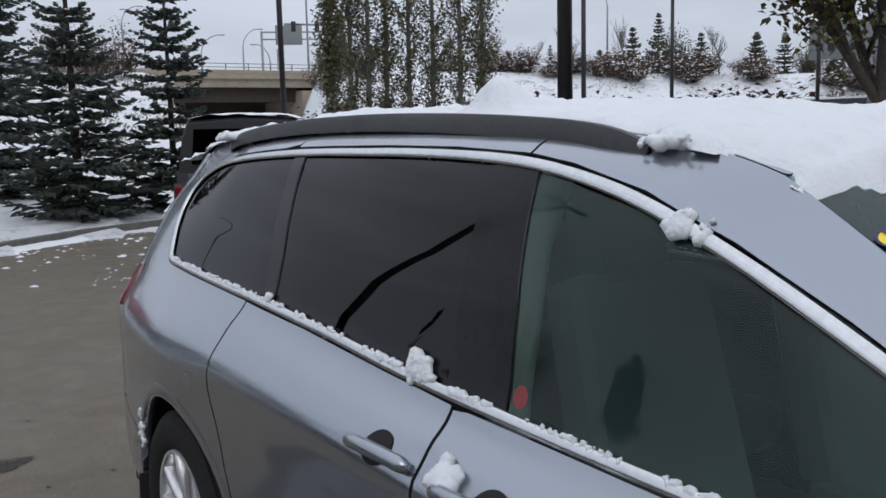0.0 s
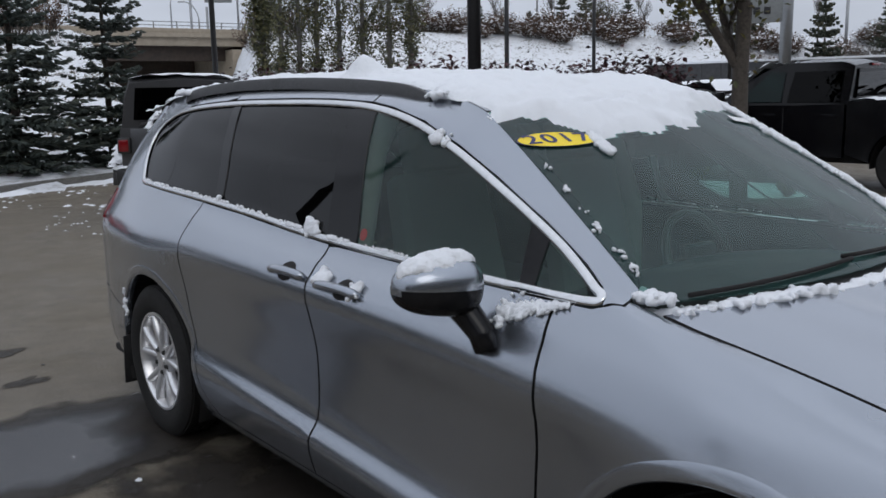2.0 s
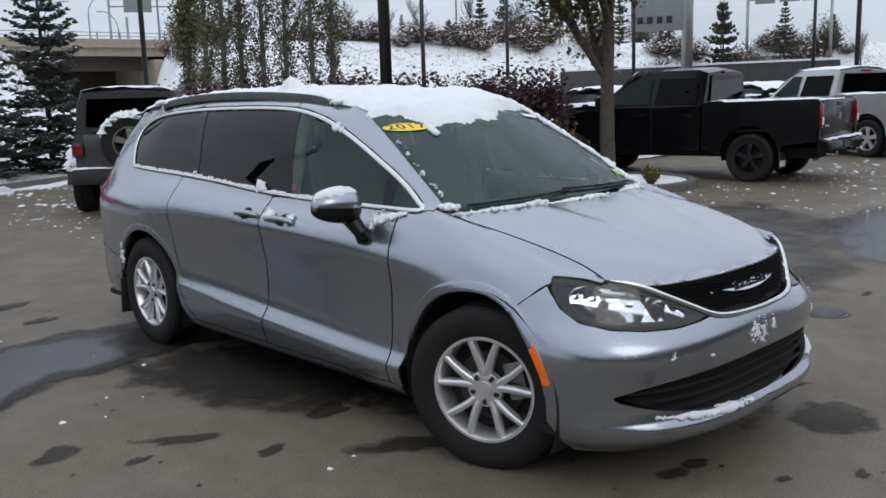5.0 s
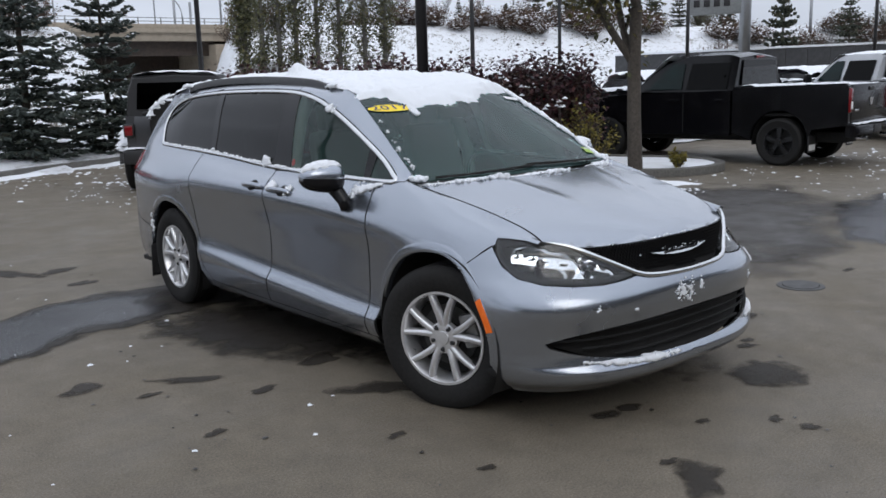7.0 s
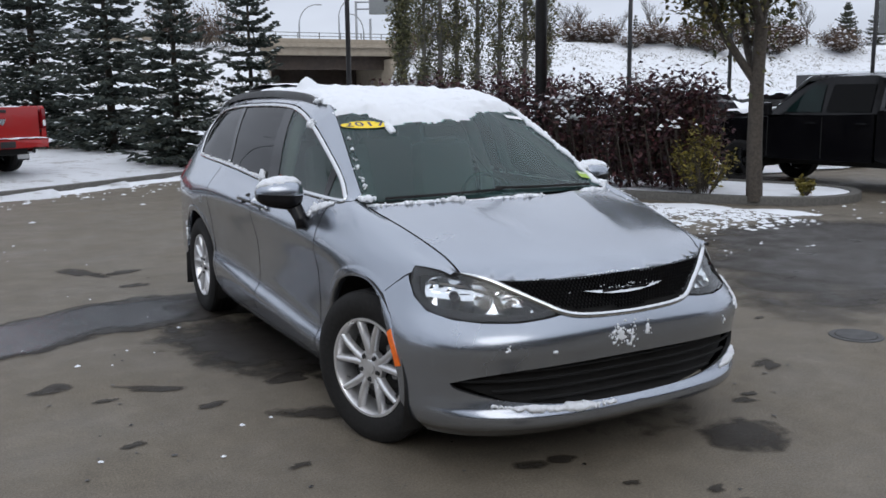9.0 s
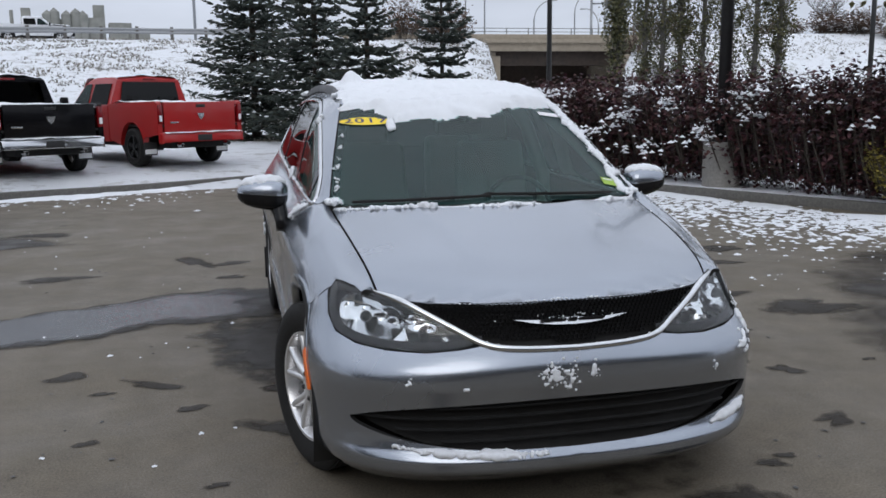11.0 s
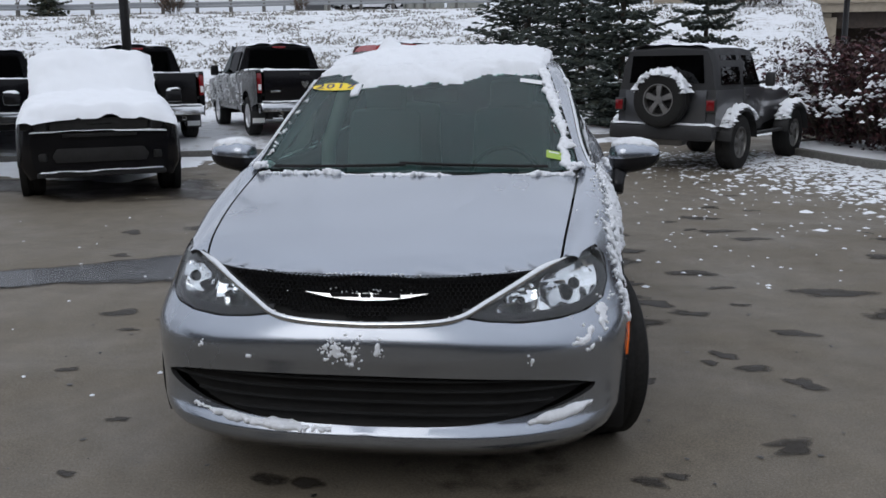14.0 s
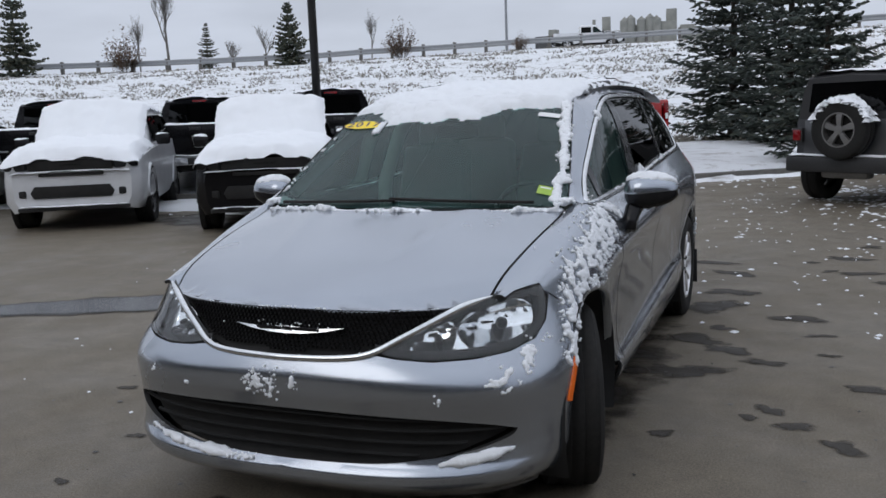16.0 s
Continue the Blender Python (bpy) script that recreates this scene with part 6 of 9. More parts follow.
# columnar poplars
POPLARS = ((14.2, 30.3, 7.0, 0.6), (18.2, 36.0, 11.5, 0.95), (18.9, 35.6, 13.0, 1.2), (19.6, 35.2, 11.0, 0.9), (20.5, 34.7, 13.0, 1.3), (21.4, 34.1, 12.5, 1.25), (22.4, 33.4, 13.0, 1.3), (23.2, 32.8, 11.5, 1.0))
def poplar(seed, x, y, h, r):
    rng = random.Random(seed)
    z0 = land_z(x, y)
    root = thing("poplar_tree", "tall columnar poplar with thinning dark green leaves", "tree", pose(x, y, z0), "row of poplars")
    part("trunk", tube([(0, 0, -0.2), (0.05, 0, h * 0.5), (0, 0.05, h * 0.97)], [0.14, 0.09, 0.015], 8), M_BARK_GREY, root)
    br, lf = Soup(), Soup()
    for i in range(120):
        t = rng.uniform(0.04, 0.96)
        a = rng.uniform(0, 6.28)
        L = (0.5 + 1.3 * (1 - t)) * rng.uniform(0.7, 1.2)
        rr = r * min(1, 0.45 + 1.6 * t) * (1 - max(t - 0.6, 0) * 1.8) * rng.uniform(0.35, 1.05)
        b0 = Vector((0, 0, h * t))
        b1 = b0 + Vector((math.cos(a) * rr, math.sin(a) * rr, L))
        br.spindle(b0, b1, 0.018)
        for _ in range(33):
            c = b0.lerp(b1, rng.uniform(0.15, 1.05)) + Vector((rng.gauss(0, 0.12), rng.gauss(0, 0.12), rng.gauss(0, 0.16)))
            d = Vector((rng.uniform(-1, 1), rng.uniform(-1, 1), rng.uniform(-1, 0.6))).normalized() * rng.uniform(0.09, 0.17)
            lf.leaf(c, d, 0.06, Vector((rng.uniform(-1, 1), rng.uniform(-1, 1), 1)).normalized())
    part("branchwork", br.mesh("branchwork"), M_BARK_GREY, root, smooth=False)
    part("crown", lf.mesh("crown"), M_POPLAR, root, smooth=False)


for i, (x, y, h, r) in enumerate(POPLARS):
    poplar(40 + i, x, y, h, r)

# street tree on the island
bare_tree("street_tree", 8, (7.81, 5.55, 0.1), 6.4, "young street tree with thinning yellow-green leaves on the island", 0.12, 4, 0.7, M_BARK, leaf=0.11, leaf_mat=M_TREE_LEAF, leaf_n=17000, trunk_part=0.40)

# purple hedge
HEDGE = [(5.5, 15.2), (5.85, 13.9), (6.15, 12.5), (6.6, 10.9), (7.1, 9.3), (7.6, 7.8), (8.0, 6.7)]


def hedge():
    rng = random.Random(77)
    root = thing("hedge", "dark plum-leaved hedge with snow lying on it", "hedge", kind="stuff")
    tw, lf, sn = Soup(), Soup(), Soup()
    line = smooth_line(HEDGE, 10)
    for _ in range(900):
        t = rng.random() * (len(line) - 1)
        i = int(t)
        p = line[i] + (line[min(i + 1, len(line) - 1)] - line[i]) * (t - i)
        off, along = rng.gauss(0, 0.42), rng.gauss(0, 0.2)
        off = min(max(off, -0.95), 0.95)
        base = Vector((p[0] + 0.35 * off, p[1] + 0.15 * off, 0.08))
        top = 1.75 + 0.25 * noise.noise(Vector((p[0] * 0.9, p[1] * 0.9, 0))) - 0.45 * off * off + rng.uniform(-0.25, 0.28)
        tip = Vector((p[0] + 1.0 * off + along, p[1] + 0.45 * off + along, top))
        tw.spindle(base, tip, 0.014)
        for k in range(36):
            u = rng.uniform(0.08, 1.04)
            c = base.lerp(tip, u) + Vector((rng.gauss(0, 0.11), rng.gauss(0, 0.11), rng.gauss(0, 0.06)))
            d = Vector((rng.uniform(-1, 1), rng.uniform(-1, 1), rng.uniform(-0.8, 0.6))).normalized() * rng.uniform(0.06, 0.12)
            lf.leaf(c, d, 0.038, Vector((rng.uniform(-0.6, 0.6), rng.uniform(-0.6, 0.6), 1)).normalized())
    # snow lies in shelves on the sloping face towards the lot, thinner near the street tree
    for _ in range(400):
        t = rng.random() * (len(line) - 1)
        i = int(t)
        p = line[i] + (line[min(i + 1, len(line) - 1)] - line[i]) * (t - i)
        if rng.random() > (1.0 if p[1] > 10.0 else 0.45 if p[1] > 8.8 else 0.08):
            continue
        h = 0.60 + 1.08 * rng.random() ** 0.62
        if noise.noise(Vector((p[0] * 2.2, p[1] * 2.2, h * 2.5))) < 0.0:
            continue
        off = -0.95 + 0.55 * max(h - 0.6, 0) + rng.gauss(0, 0.14)
        c = Vector((p[0] + off, p[1] + 0.45 * off, h))
        for k in range(9):
            sn.clump(c + Vector((rng.gauss(0, 0.10), rng.gauss(0, 0.10), rng.gauss(0, 0.06))), rng.uniform(0.018, 0.070), rng, 0.6)
    part("stem_tangle", tw.mesh("stems"), M_BARK, root, smooth=False)
    part("foliage", lf.mesh("leaves"), M_PLUM, root, smooth=False)
    part("snow_cover", sn.mesh("snow_cover"), M_SNOW, root, "snow lying on the hedge")


hedge()


def shrub(name, seed, at, r, h, mat, label, n=900, leaf=0.07, snow=0):
    rng = random.Random(seed)
    root = thing(name, label, "shrub", pose(*at))
    tw, lf, sn = Soup(), Soup(), Soup()
    for _ in range(max(18, n // 22)):
        a, q = rng.uniform(0, 6.28), r * math.sqrt(rng.random())
        tip = Vector((q * math.cos(a), q * math.sin(a), h * (1 - 0.5 * (q / r) ** 2) * rng.uniform(0.75, 1.1)))
        tw.spindle(Vector((tip.x * 0.2, tip.y * 0.2, -0.02)), tip, 0.010 + 0.004 * h)
        for k in range(22):
            c = Vector((tip.x * 0.2, tip.y * 0.2, 0)).lerp(tip, rng.uniform(0.3, 1.03)) + Vector((rng.gauss(0, 0.06 * r), rng.gauss(0, 0.06 * r), rng.gauss(0, 0.05 * h)))
            d = Vector((rng.uniform(-1, 1), rng.uniform(-1, 1), rng.uniform(-0.5, 0.8))).normalized() * leaf * rng.uniform(0.6, 1.2)
            lf.leaf(c, d, leaf * 0.35, Vector((rng.uniform(-0.6, 0.6), rng.uniform(-0.6, 0.6), 1)).normalized())
            if snow and rng.random() < snow:
                sn.clump(c + Vector((0, 0, 0.02)), leaf * rng.uniform(0.5, 1.1), rng)
    part("stem_tangle", tw.mesh("stems"), M_BARK, root, smooth=False)
    part("foliage", lf.mesh("leaves"), mat, root, smooth=False)
    if sn.v:
        part("snow_cover", sn.mesh("snow_cover"), M_SNOW, root)
    return root


shrub("yellow_shrub", 3, (7.45, 6.25, 0.1), 0.5, 1.15, M_YELLOW, "yellow-green autumn shrub at the end of the hedge", 900, 0.075)
shrub("grass_tuft", 4, (8.65, 5.35, 0.1), 0.16, 0.3, M_YELLOW, "small yellow-green tuft of grass on the island", 200, 0.07)


# dead grass poking through the snow of the slope
M_STRAW = leafy("dead_grass", [(0.14, 0.13, 0.115), (0.21, 0.195, 0.165), (0.30, 0.275, 0.225), (0.17, 0.165, 0.155)], 0.9)


def slope_grass(count, seed):
    rng = random.Random(seed)
    so = Soup()
    while count:
        b = rng.uniform(-64, 16) if rng.random() < 0.75 else rng.uniform(26, 75)
        lo, hi = FOOT(b) * 0.92, CREST(b)
        r = rng.uniform(lo, hi)
        x, y = r * math.sin(radians(b)), r * math.cos(radians(b)) - 3
        if noise.noise(Vector((x * 0.35, y * 0.35, 3))) + 0.6 * noise.noise(Vector((x * 1.3, y * 1.3, 9))) < 0.02:
            continue
        count -= 1
        c = Vector((x, y, land_z(x, y)))
        h = rng.uniform(0.04, 0.17)
        for _ in range(3):
            d = Vector((rng.uniform(-1, 1), rng.uniform(-1, 1), rng.uniform(0.4, 1.3))) * h
            s = Vector((rng.uniform(-1, 1), rng.uniform(-1, 1), 0)).normalized() * rng.uniform(0.018, 0.05)
            n = len(so.v)
            so.v += [c - s, c + s, c + d]
            so.f.append((n, n + 1, n + 2))
    tagged(obj("dead_grass", so.mesh("dead_grass"), M_STRAW, smooth=False), "tufts of dead grass poking through the snowy slope", "grass", kind="stuff")


slope_grass(36000, 4)
# ---- parked vehicles ----
M_BLACKPAINT = car_paint("black_paint", (0.003, 0.003, 0.004), 0.0, 0.2, dirt=0.03, coat=0.1, spec=0.22)
M_CABGLASS = pane("dark_cab_glass", (0.03, 0.035, 0.04), gloss=0.22)
M_TEALGLASS = pane("teal_side_glass", (0.06, 0.10, 0.10), gloss=0.35, film=0.035, film_colour=(0.22, 0.50, 0.48))
M_REDPAINT = car_paint("red_paint", (0.36, 0.010, 0.010), 0.0, 0.35, dirt=0.1, coat=0.4)
M_WHITEPAINT = car_paint("white_paint", (0.62, 0.63, 0.65), 0.0, 0.3, dirt=0.2)
M_JEEPPAINT = car_paint("granite_grey_paint", (0.075, 0.077, 0.083), 0.6, 0.32, dirt=0.2)
M_SILVERPAINT = car_paint("light_silver_paint", (0.45, 0.46, 0.47), 0.7, 0.35, dirt=0.2)
M_SOFTTOP = surface("black_hardtop", (0.012, 0.012, 0.013), (0.03, 0.03, 0.032), 0.6, 0, 120, 4, bump=0.0008, bump_scale=400)
M_DARKGLASS = pane("dark_vehicle_glass", (0.04, 0.045, 0.05))
M_BLACKALLOY = surface("black_alloy", (0.010, 0.010, 0.011), (0.022, 0.022, 0.023), 0.3, 0.3, 40, 5)


def easy_wheel(parent, x, y, side, r=0.41, rim=0.26, w=0.27, alloy=None, spokes=5, steer=0.0, z=None, name="wheel"):
    wh = new(name)
    wh.parent = parent
    wh.matrix_basis = pose(x, y, r - 0.01 if z is None else z, 0, 0, steer)
    h = w / 2
    prof = [(rim, -h * 0.85), (r - 0.05, -h * 1.02), (r - 0.012, -h * 0.86), (r, -h * 0.6), (r, -h * 0.1), (r - 0.01, -h * 0.07), (r - 0.01, h * 0.07), (r, h * 0.1), (r, h * 0.6), (r - 0.012, h * 0.86), (r - 0.05, h * 1.02), (rim, h * 0.85)]
    part("tyre", lathe([(q, side * a) for q, a in prof], 36), M_RUBBER, wh)
    o = side * h
    al = alloy or M_ALLOY
    part("rim", lathe([(rim + 0.003, o * 0.88), (rim - 0.014, o * 0.88), (rim - 0.025, o * 0.6), (rim - 0.03, -o * 0.5)], 36), al, wh)
    part("wheel_disc", lathe([(rim - 0.03, o * 0.15), (0.0, o * 0.14)], 20), M_DARK, wh)
    for k in range(spokes):
        a = 2 * math.pi * k / spokes + 0.3
        bm = bmesh.new()
        ring = []
        for t in (0.0, 0.5, 1.0):
            q = 0.04 + t * (rim - 0.06)
            c = Vector((o * (0.7 + 0.1 * math.sin(3 * t)), q * math.cos(a), q * math.sin(a)))
            tn = Vector((0, -math.sin(a), math.cos(a)))
            wd = 0.035 + 0.018 * t
            ring.append([bm.verts.new(c + tn * (s_ * wd) + Vector((side * hh, 0, 0))) for s_, hh in ((-1, -0.03), (-0.8, 0), (0.8, 0), (1, -0.03))])
        for p, q in zip(ring, ring[1:]):
            for i in range(3):
                bm.faces.new((p[i], p[i + 1], q[i + 1], q[i]))
        bmesh.ops.recalc_face_normals(bm, faces=bm.faces)
        part("spoke", auto_sharp(bm, 30), al, wh)
    part("hub", lathe([(0.07, o * 0.5), (0.065, o * 0.78), (0.0, o * 0.82)], 16), al, wh)
    return wh


def hull(name, secs, closed_ends=True, per=3):
    """A skin through half sections (y, [(x, z), ...]) mirrored in x, from low to the middle of the top."""
    n = len(secs[0][1])
    fx = [keyed([(y, p[i][0], p[i][1]) for y, p in secs]) for i in range(n)]
    ys = []
    for (a, _), (b, _) in zip(secs, secs[1:]):
        ys += [a + (b - a) * k / per for k in range(per)]
    ys.append(secs[-1][0])
    bm = bmesh.new()
    rings = []
    for y in ys:
        half = [fx[i](y) for i in range(n)]
        left = [bm.verts.new((-p[0], y, p[1])) for p in half]
        right = [bm.verts.new((p[0], y, p[1])) for p in half[::-1]]
        rings.append(left + right)
    for p, q in zip(rings, rings[1:]):
        for i in range(len(p) - 1):
            bm.faces.new((p[i], p[i + 1], q[i + 1], q[i]))
    if closed_ends:
        bm.faces.new(rings[0])
        bm.faces.new(rings[-1][::-1])
    bmesh.ops.remove_doubles(bm, verts=bm.verts, dist=1e-4)
    bmesh.ops.recalc_face_normals(bm, faces=bm.faces)
    return auto_sharp(bm, 38)


def plate(pts, thick=0.012, push=0.0):
    """A thin pane through 3D corner points."""
    bm = bmesh.new()
    P = [Vector(p) for p in pts]
    n = (P[1] - P[0]).cross(P[2] - P[0]).normalized()
    lo = [bm.verts.new(p + n * (push - thick)) for p in P]
    hi = [bm.verts.new(p + n * push) for p in P]
    bm.faces.new(lo[::-1])
    bm.faces.new(hi)
    for i in range(len(P)):
        j = (i + 1) % len(P)
        bm.faces.new((lo[i], lo[j], hi[j], hi[i]))
    bmesh.ops.recalc_face_normals(bm, faces=bm.faces)
    return auto_sharp(bm, 30)


def snow_pad(x0, x1, y0, y1, zf, depth, seed, step=0.05, ragged=0.12):
    """Snow over a rectangle, with an uneven rim."""
    def d(x, y):
        e = min(x - x0, x1 - x, y - y0, y1 - y) + ragged * noise.noise(Vector((x * 4 + seed, y * 4, seed)))
        return depth * min(1, max(e, 0) / 0.14) ** 0.5 if e > 0 else -1
    return snow_heap("snow_pad", d, zf, x0, x1, y0, y1, step, seed, depth * 0.3, 4.0)


def arch_cut(y, r, z0, n=12):
    return [(y + r * math.cos(math.pi * k / n), z0 + r * math.sin(math.pi * k / n) - 0.0) for k in range(n + 1)]


def pickup(label, m, paint, bumper_mat, alloy, snow_roof=True, snow_bed=True, side_snow=False, seed=1, group="parked pickups", k=0.0, nose=1.0):
    """A crew-cab pickup: rear axle over the origin, nose towards -y."""
    t = thing("pickup_truck", label, "pickup truck", m, group)
    R = 0.41
    sh = lambda pts: [(x, y + k, z) for x, y, z in pts]
    # bed
    for s in (1, -1):
        side = [(-0.98 + k, 0.55), (-0.98 + k, 1.33), (1.08, 1.37), (1.13, 1.33), (1.14, 0.70), (0.56, 0.62)] + arch_cut(0.0, 0.50, 0.44)
        bm = prism(side, 0.10, "x", 0.90, 0.0)
        bmesh.ops.scale(bm, vec=(s, 1, 1), verts=bm.verts)
        if s < 0:
            bmesh.ops.reverse_faces(bm, faces=bm.faces)
        b = part("bed_side", bm, paint, t)
        part("tail_lamp", box(0.10, 0.14, 0.40, (s * 0.945, 1.10, 1.10), 0.025), M_RED, t, "red tail lamp")
        part("lamp_insert", box(0.06, 0.02, 0.12, (s * 0.945, 1.172, 1.02), 0.01), M_WHITEPAPER, t)
        front_side = [(-4.42, 0.62), (-4.50, 0.85), (-4.42, 1.14), (-3.2, 1.22), (-1.02 + k, 1.28), (-1.02 + k, 0.50), (-3.02, 0.50)] + arch_cut(-3.57, 0.50, 0.44)
        bm = prism(front_side, 0.09, "x", 0.91, 0.0)
        bmesh.ops.scale(bm, vec=(s, 1, 1), verts=bm.verts)
        if s < 0:
            bmesh.ops.reverse_faces(bm, faces=bm.faces)
        part("cab_side", bm, paint, t)
        for yd in (-1.98 + k, -2.95):
            part("door_seam", box(0.006, 0.012, 0.68, (s * 1.001, yd, 0.88), 0.002), M_DARK, t)
        for yd in (-1.20, -2.15):
            part("door_handle", box(0.035, 0.18, 0.035, (s * 1.01, yd - 0.05 + k, 1.12), 0.012), paint, t)
        mi = part("door_mirror", box(0.18, 0.12, 0.24, (s * 1.13, -2.88, 1.36), 0.04), M_GLOSSBLACK, t)
        part("mirror_arm", tube([(s * 0.95, -2.92, 1.30), (s * 1.08, -2.90, 1.32)], 0.03, 8), M_GLOSSBLACK, mi)
        for y in (0.0, -3.57):
            easy_wheel(t, s * 0.86, y, s, R, 0.255, 0.27, alloy)
            bm = bmesh.new()
            ring = [[bm.verts.new((s * x, y + 0.51 * math.cos(a), 0.44 + 0.51 * math.sin(a))) for x in (0.55, 0.92)] for a in np.linspace(-0.2, 3.34, 16)]
            for p, q in zip(ring, ring[1:]):
                bm.faces.new((p[0], p[1], q[1], q[0]))
            bm.faces.new([r_[0] for r_ in ring])
            part("wheel_well", bm, M_DARK, t)
        part("mud_flap", box(0.30, 0.015, 0.28, (s * 0.86, 0.52, 0.38), 0.005), M_BLACK, t)
        part("flap_plate", box(0.26, 0.006, 0.10, (s * 0.86, 0.53, 0.32), 0.003), M_WHITEPAPER, t)
    part("bed_floor", box(1.84, 2.1, 0.05, (0, 0.07, 0.86), 0.01), M_DARK, t)
    part("bed_front", box(1.84, 0.05, 0.50, (0, -0.95 + k, 1.08), 0.01), paint, t)
    tg = part("tailgate", box(1.70, 0.07, 0.62, (0, 1.10, 1.04), 0.02), paint, t)
    part("tailgate_handle", box(0.22, 0.02, 0.06, (0, 1.142, 1.27), 0.01), M_BLACK, tg)
    part("tailgate_emblem", prism([(-0.08, 1.12), (0.08, 1.12), (0.06, 1.04), (0.0, 0.98), (-0.06, 1.04)], 0.015, "y", 1.137), M_CHROME, tg)
    part("tailgate_lettering", box(0.20, 0.006, 0.035, (0.62, 1.138, 0.93), 0.002), M_CHROME, tg)
    bp = part("rear_bumper", hull("rear_bumper", [(1.10, [(0.98, 0.52), (0.98, 0.72), (0.9, 0.74), (0.0, 0.74)]), (1.22, [(0.97, 0.50), (0.98, 0.70), (0.9, 0.72), (0.0, 0.72)]), (1.27, [(0.90, 0.54), (0.90, 0.66), (0.85, 0.68), (0.0, 0.68)])]), bumper_mat, t)
    part("plate_recess", box(0.34, 0.02, 0.13, (0, 1.27, 0.61), 0.01), M_BLACK, bp)
    for s in (1, -1):
        part("exhaust_tip", lathe([(0.035, 0.0), (0.045, 0.0), (0.045, -0.16), (0.035, -0.16)], 16, "y", (s * 0.55, 1.30, 0.47)), M_CHROME, t)
    part("chassis", box(1.3, 5.2, 0.18, (0, -1.6, 0.48), 0.03), M_DARK, t)
    # hood and nose
    part("hood", hull("hood", [(-4.48, [(0.95, 0.70), (0.95, 1.10), (0.80, 1.16), (0.0, 1.18)]), (-4.2, [(0.97, 0.70), (0.97, 1.16), (0.82, 1.23), (0.0, 1.26)]), (-3.0, [(0.97, 0.7), (0.97, 1.22), (0.85, 1.28), (0.0, 1.32)])]), paint, t)
    part("front_grille", box(1.2, 0.06, 0.34, (0, -4.50, 0.96), 0.03), M_BLACK, t)
    part("front_bumper", box(1.96, 0.22, 0.26, (0, -4.50, 0.62), 0.06), bumper_mat, t)
    # greenhouse
    gh = [(-2.98, [(0.93, 1.26), (0.90, 1.28), (0.88, 1.30), (0.0, 1.33)]), (-2.25, [(0.95, 1.26), (0.86, 1.55), (0.76, 1.84), (0.0, 1.90)]), (-1.9, [(0.95, 1.26), (0.85, 1.6), (0.74, 1.90), (0.0, 1.96)]), (-1.2, [(0.95, 1.26), (0.85, 1.6), (0.74, 1.90), (0.0, 1.95)]), (-0.98, [(0.95, 1.26), (0.85, 1.56), (0.75, 1.84), (0.0, 1.90)])]
    cab = part("cab", hull("cab", [(y + (k if y > -2.9 else 0), q) for y, q in gh], per=4), paint, t)
    g1 = part("rear_window", plate(sh([(-0.72, -0.955, 1.36), (0.72, -0.955, 1.36), (0.64, -0.965, 1.80), (-0.64, -0.965, 1.80)]), 0.01, 0.0), M_PRIVACY, cab)
    part("brake_lamp", box(0.30, 0.02, 0.04, (0, -0.955 + k, 1.86), 0.01), M_RED, cab)
    for s in (1, -1):
        for ya, yb in ((-1.95, -1.12), (-2.78, -2.05)):
            yt = max(ya, -2.35)
            q = [(s * 0.945, ya, 1.31), (s * 0.945, yb, 1.31), (s * 0.80, yb, 1.76), (s * 0.80, yt + 0.05, 1.76)]
            part("side_window", plate(sh(q if s > 0 else q[::-1]), 0.01, 0.012), M_TEALGLASS if ya < -2.5 else M_CABGLASS, cab)
    q = [(-0.82, -2.90, 1.37), (0.82, -2.90, 1.37), (0.70, -2.32, 1.82), (-0.70, -2.32, 1.82)]
    part("windscreen", plate(q, 0.01, 0.02), M_DARKGLASS, cab)
    if snow_roof:
        part("roof_snow", snow_pad(-0.74, 0.74, -2.3, -1.0, lambda x, y: 1.95 - 0.07 * (x / 0.74) ** 2 - 0.03, 0.06, seed), M_SNOW, t)
    if snow_bed:
        part("bed_snow", snow_pad(-0.92, 0.92, -0.95 + k, 1.12, lambda x, y: 1.27 + 0.02 * x, 0.09, seed + 3), M_SNOW, t, "snow heaped in the bed")
        part("bumper_snow", snow_pad(-0.92, 0.92, 1.13, 1.28, lambda x, y: 0.72, 0.03, seed + 4, 0.03, 0.05), M_SNOW, t)
    part("hood_snow", snow_pad(-0.92, 0.92, -4.3, -2.9, lambda x, y: 1.26 + 0.05 * (y + 4.3), 0.07, seed + 5), M_SNOW, t)
    part("windscreen_snow", snow_pad(-0.8, 0.8, -2.95, -2.25, lambda x, y: 1.36 + 0.78 * (y + 2.95), 0.06, seed + 6), M_SNOW, t)
    if side_snow:
        for s in (1, -1):
            rng = random.Random(seed)
            so = Soup()
            for _ in range(1500):
                y, z = rng.uniform(-4.3, -0.3), rng.uniform(0.62, 1.28)
                if noise.noise(Vector((y * 2.2, z * 3, seed))) < -0.05:
                    continue
                so.clump(Vector((s * 1.003, y, z)), rng.uniform(0.010, 0.045), rng, 0.3)
            part("side_snow", so.mesh("side_snow"), M_SNOW, t)
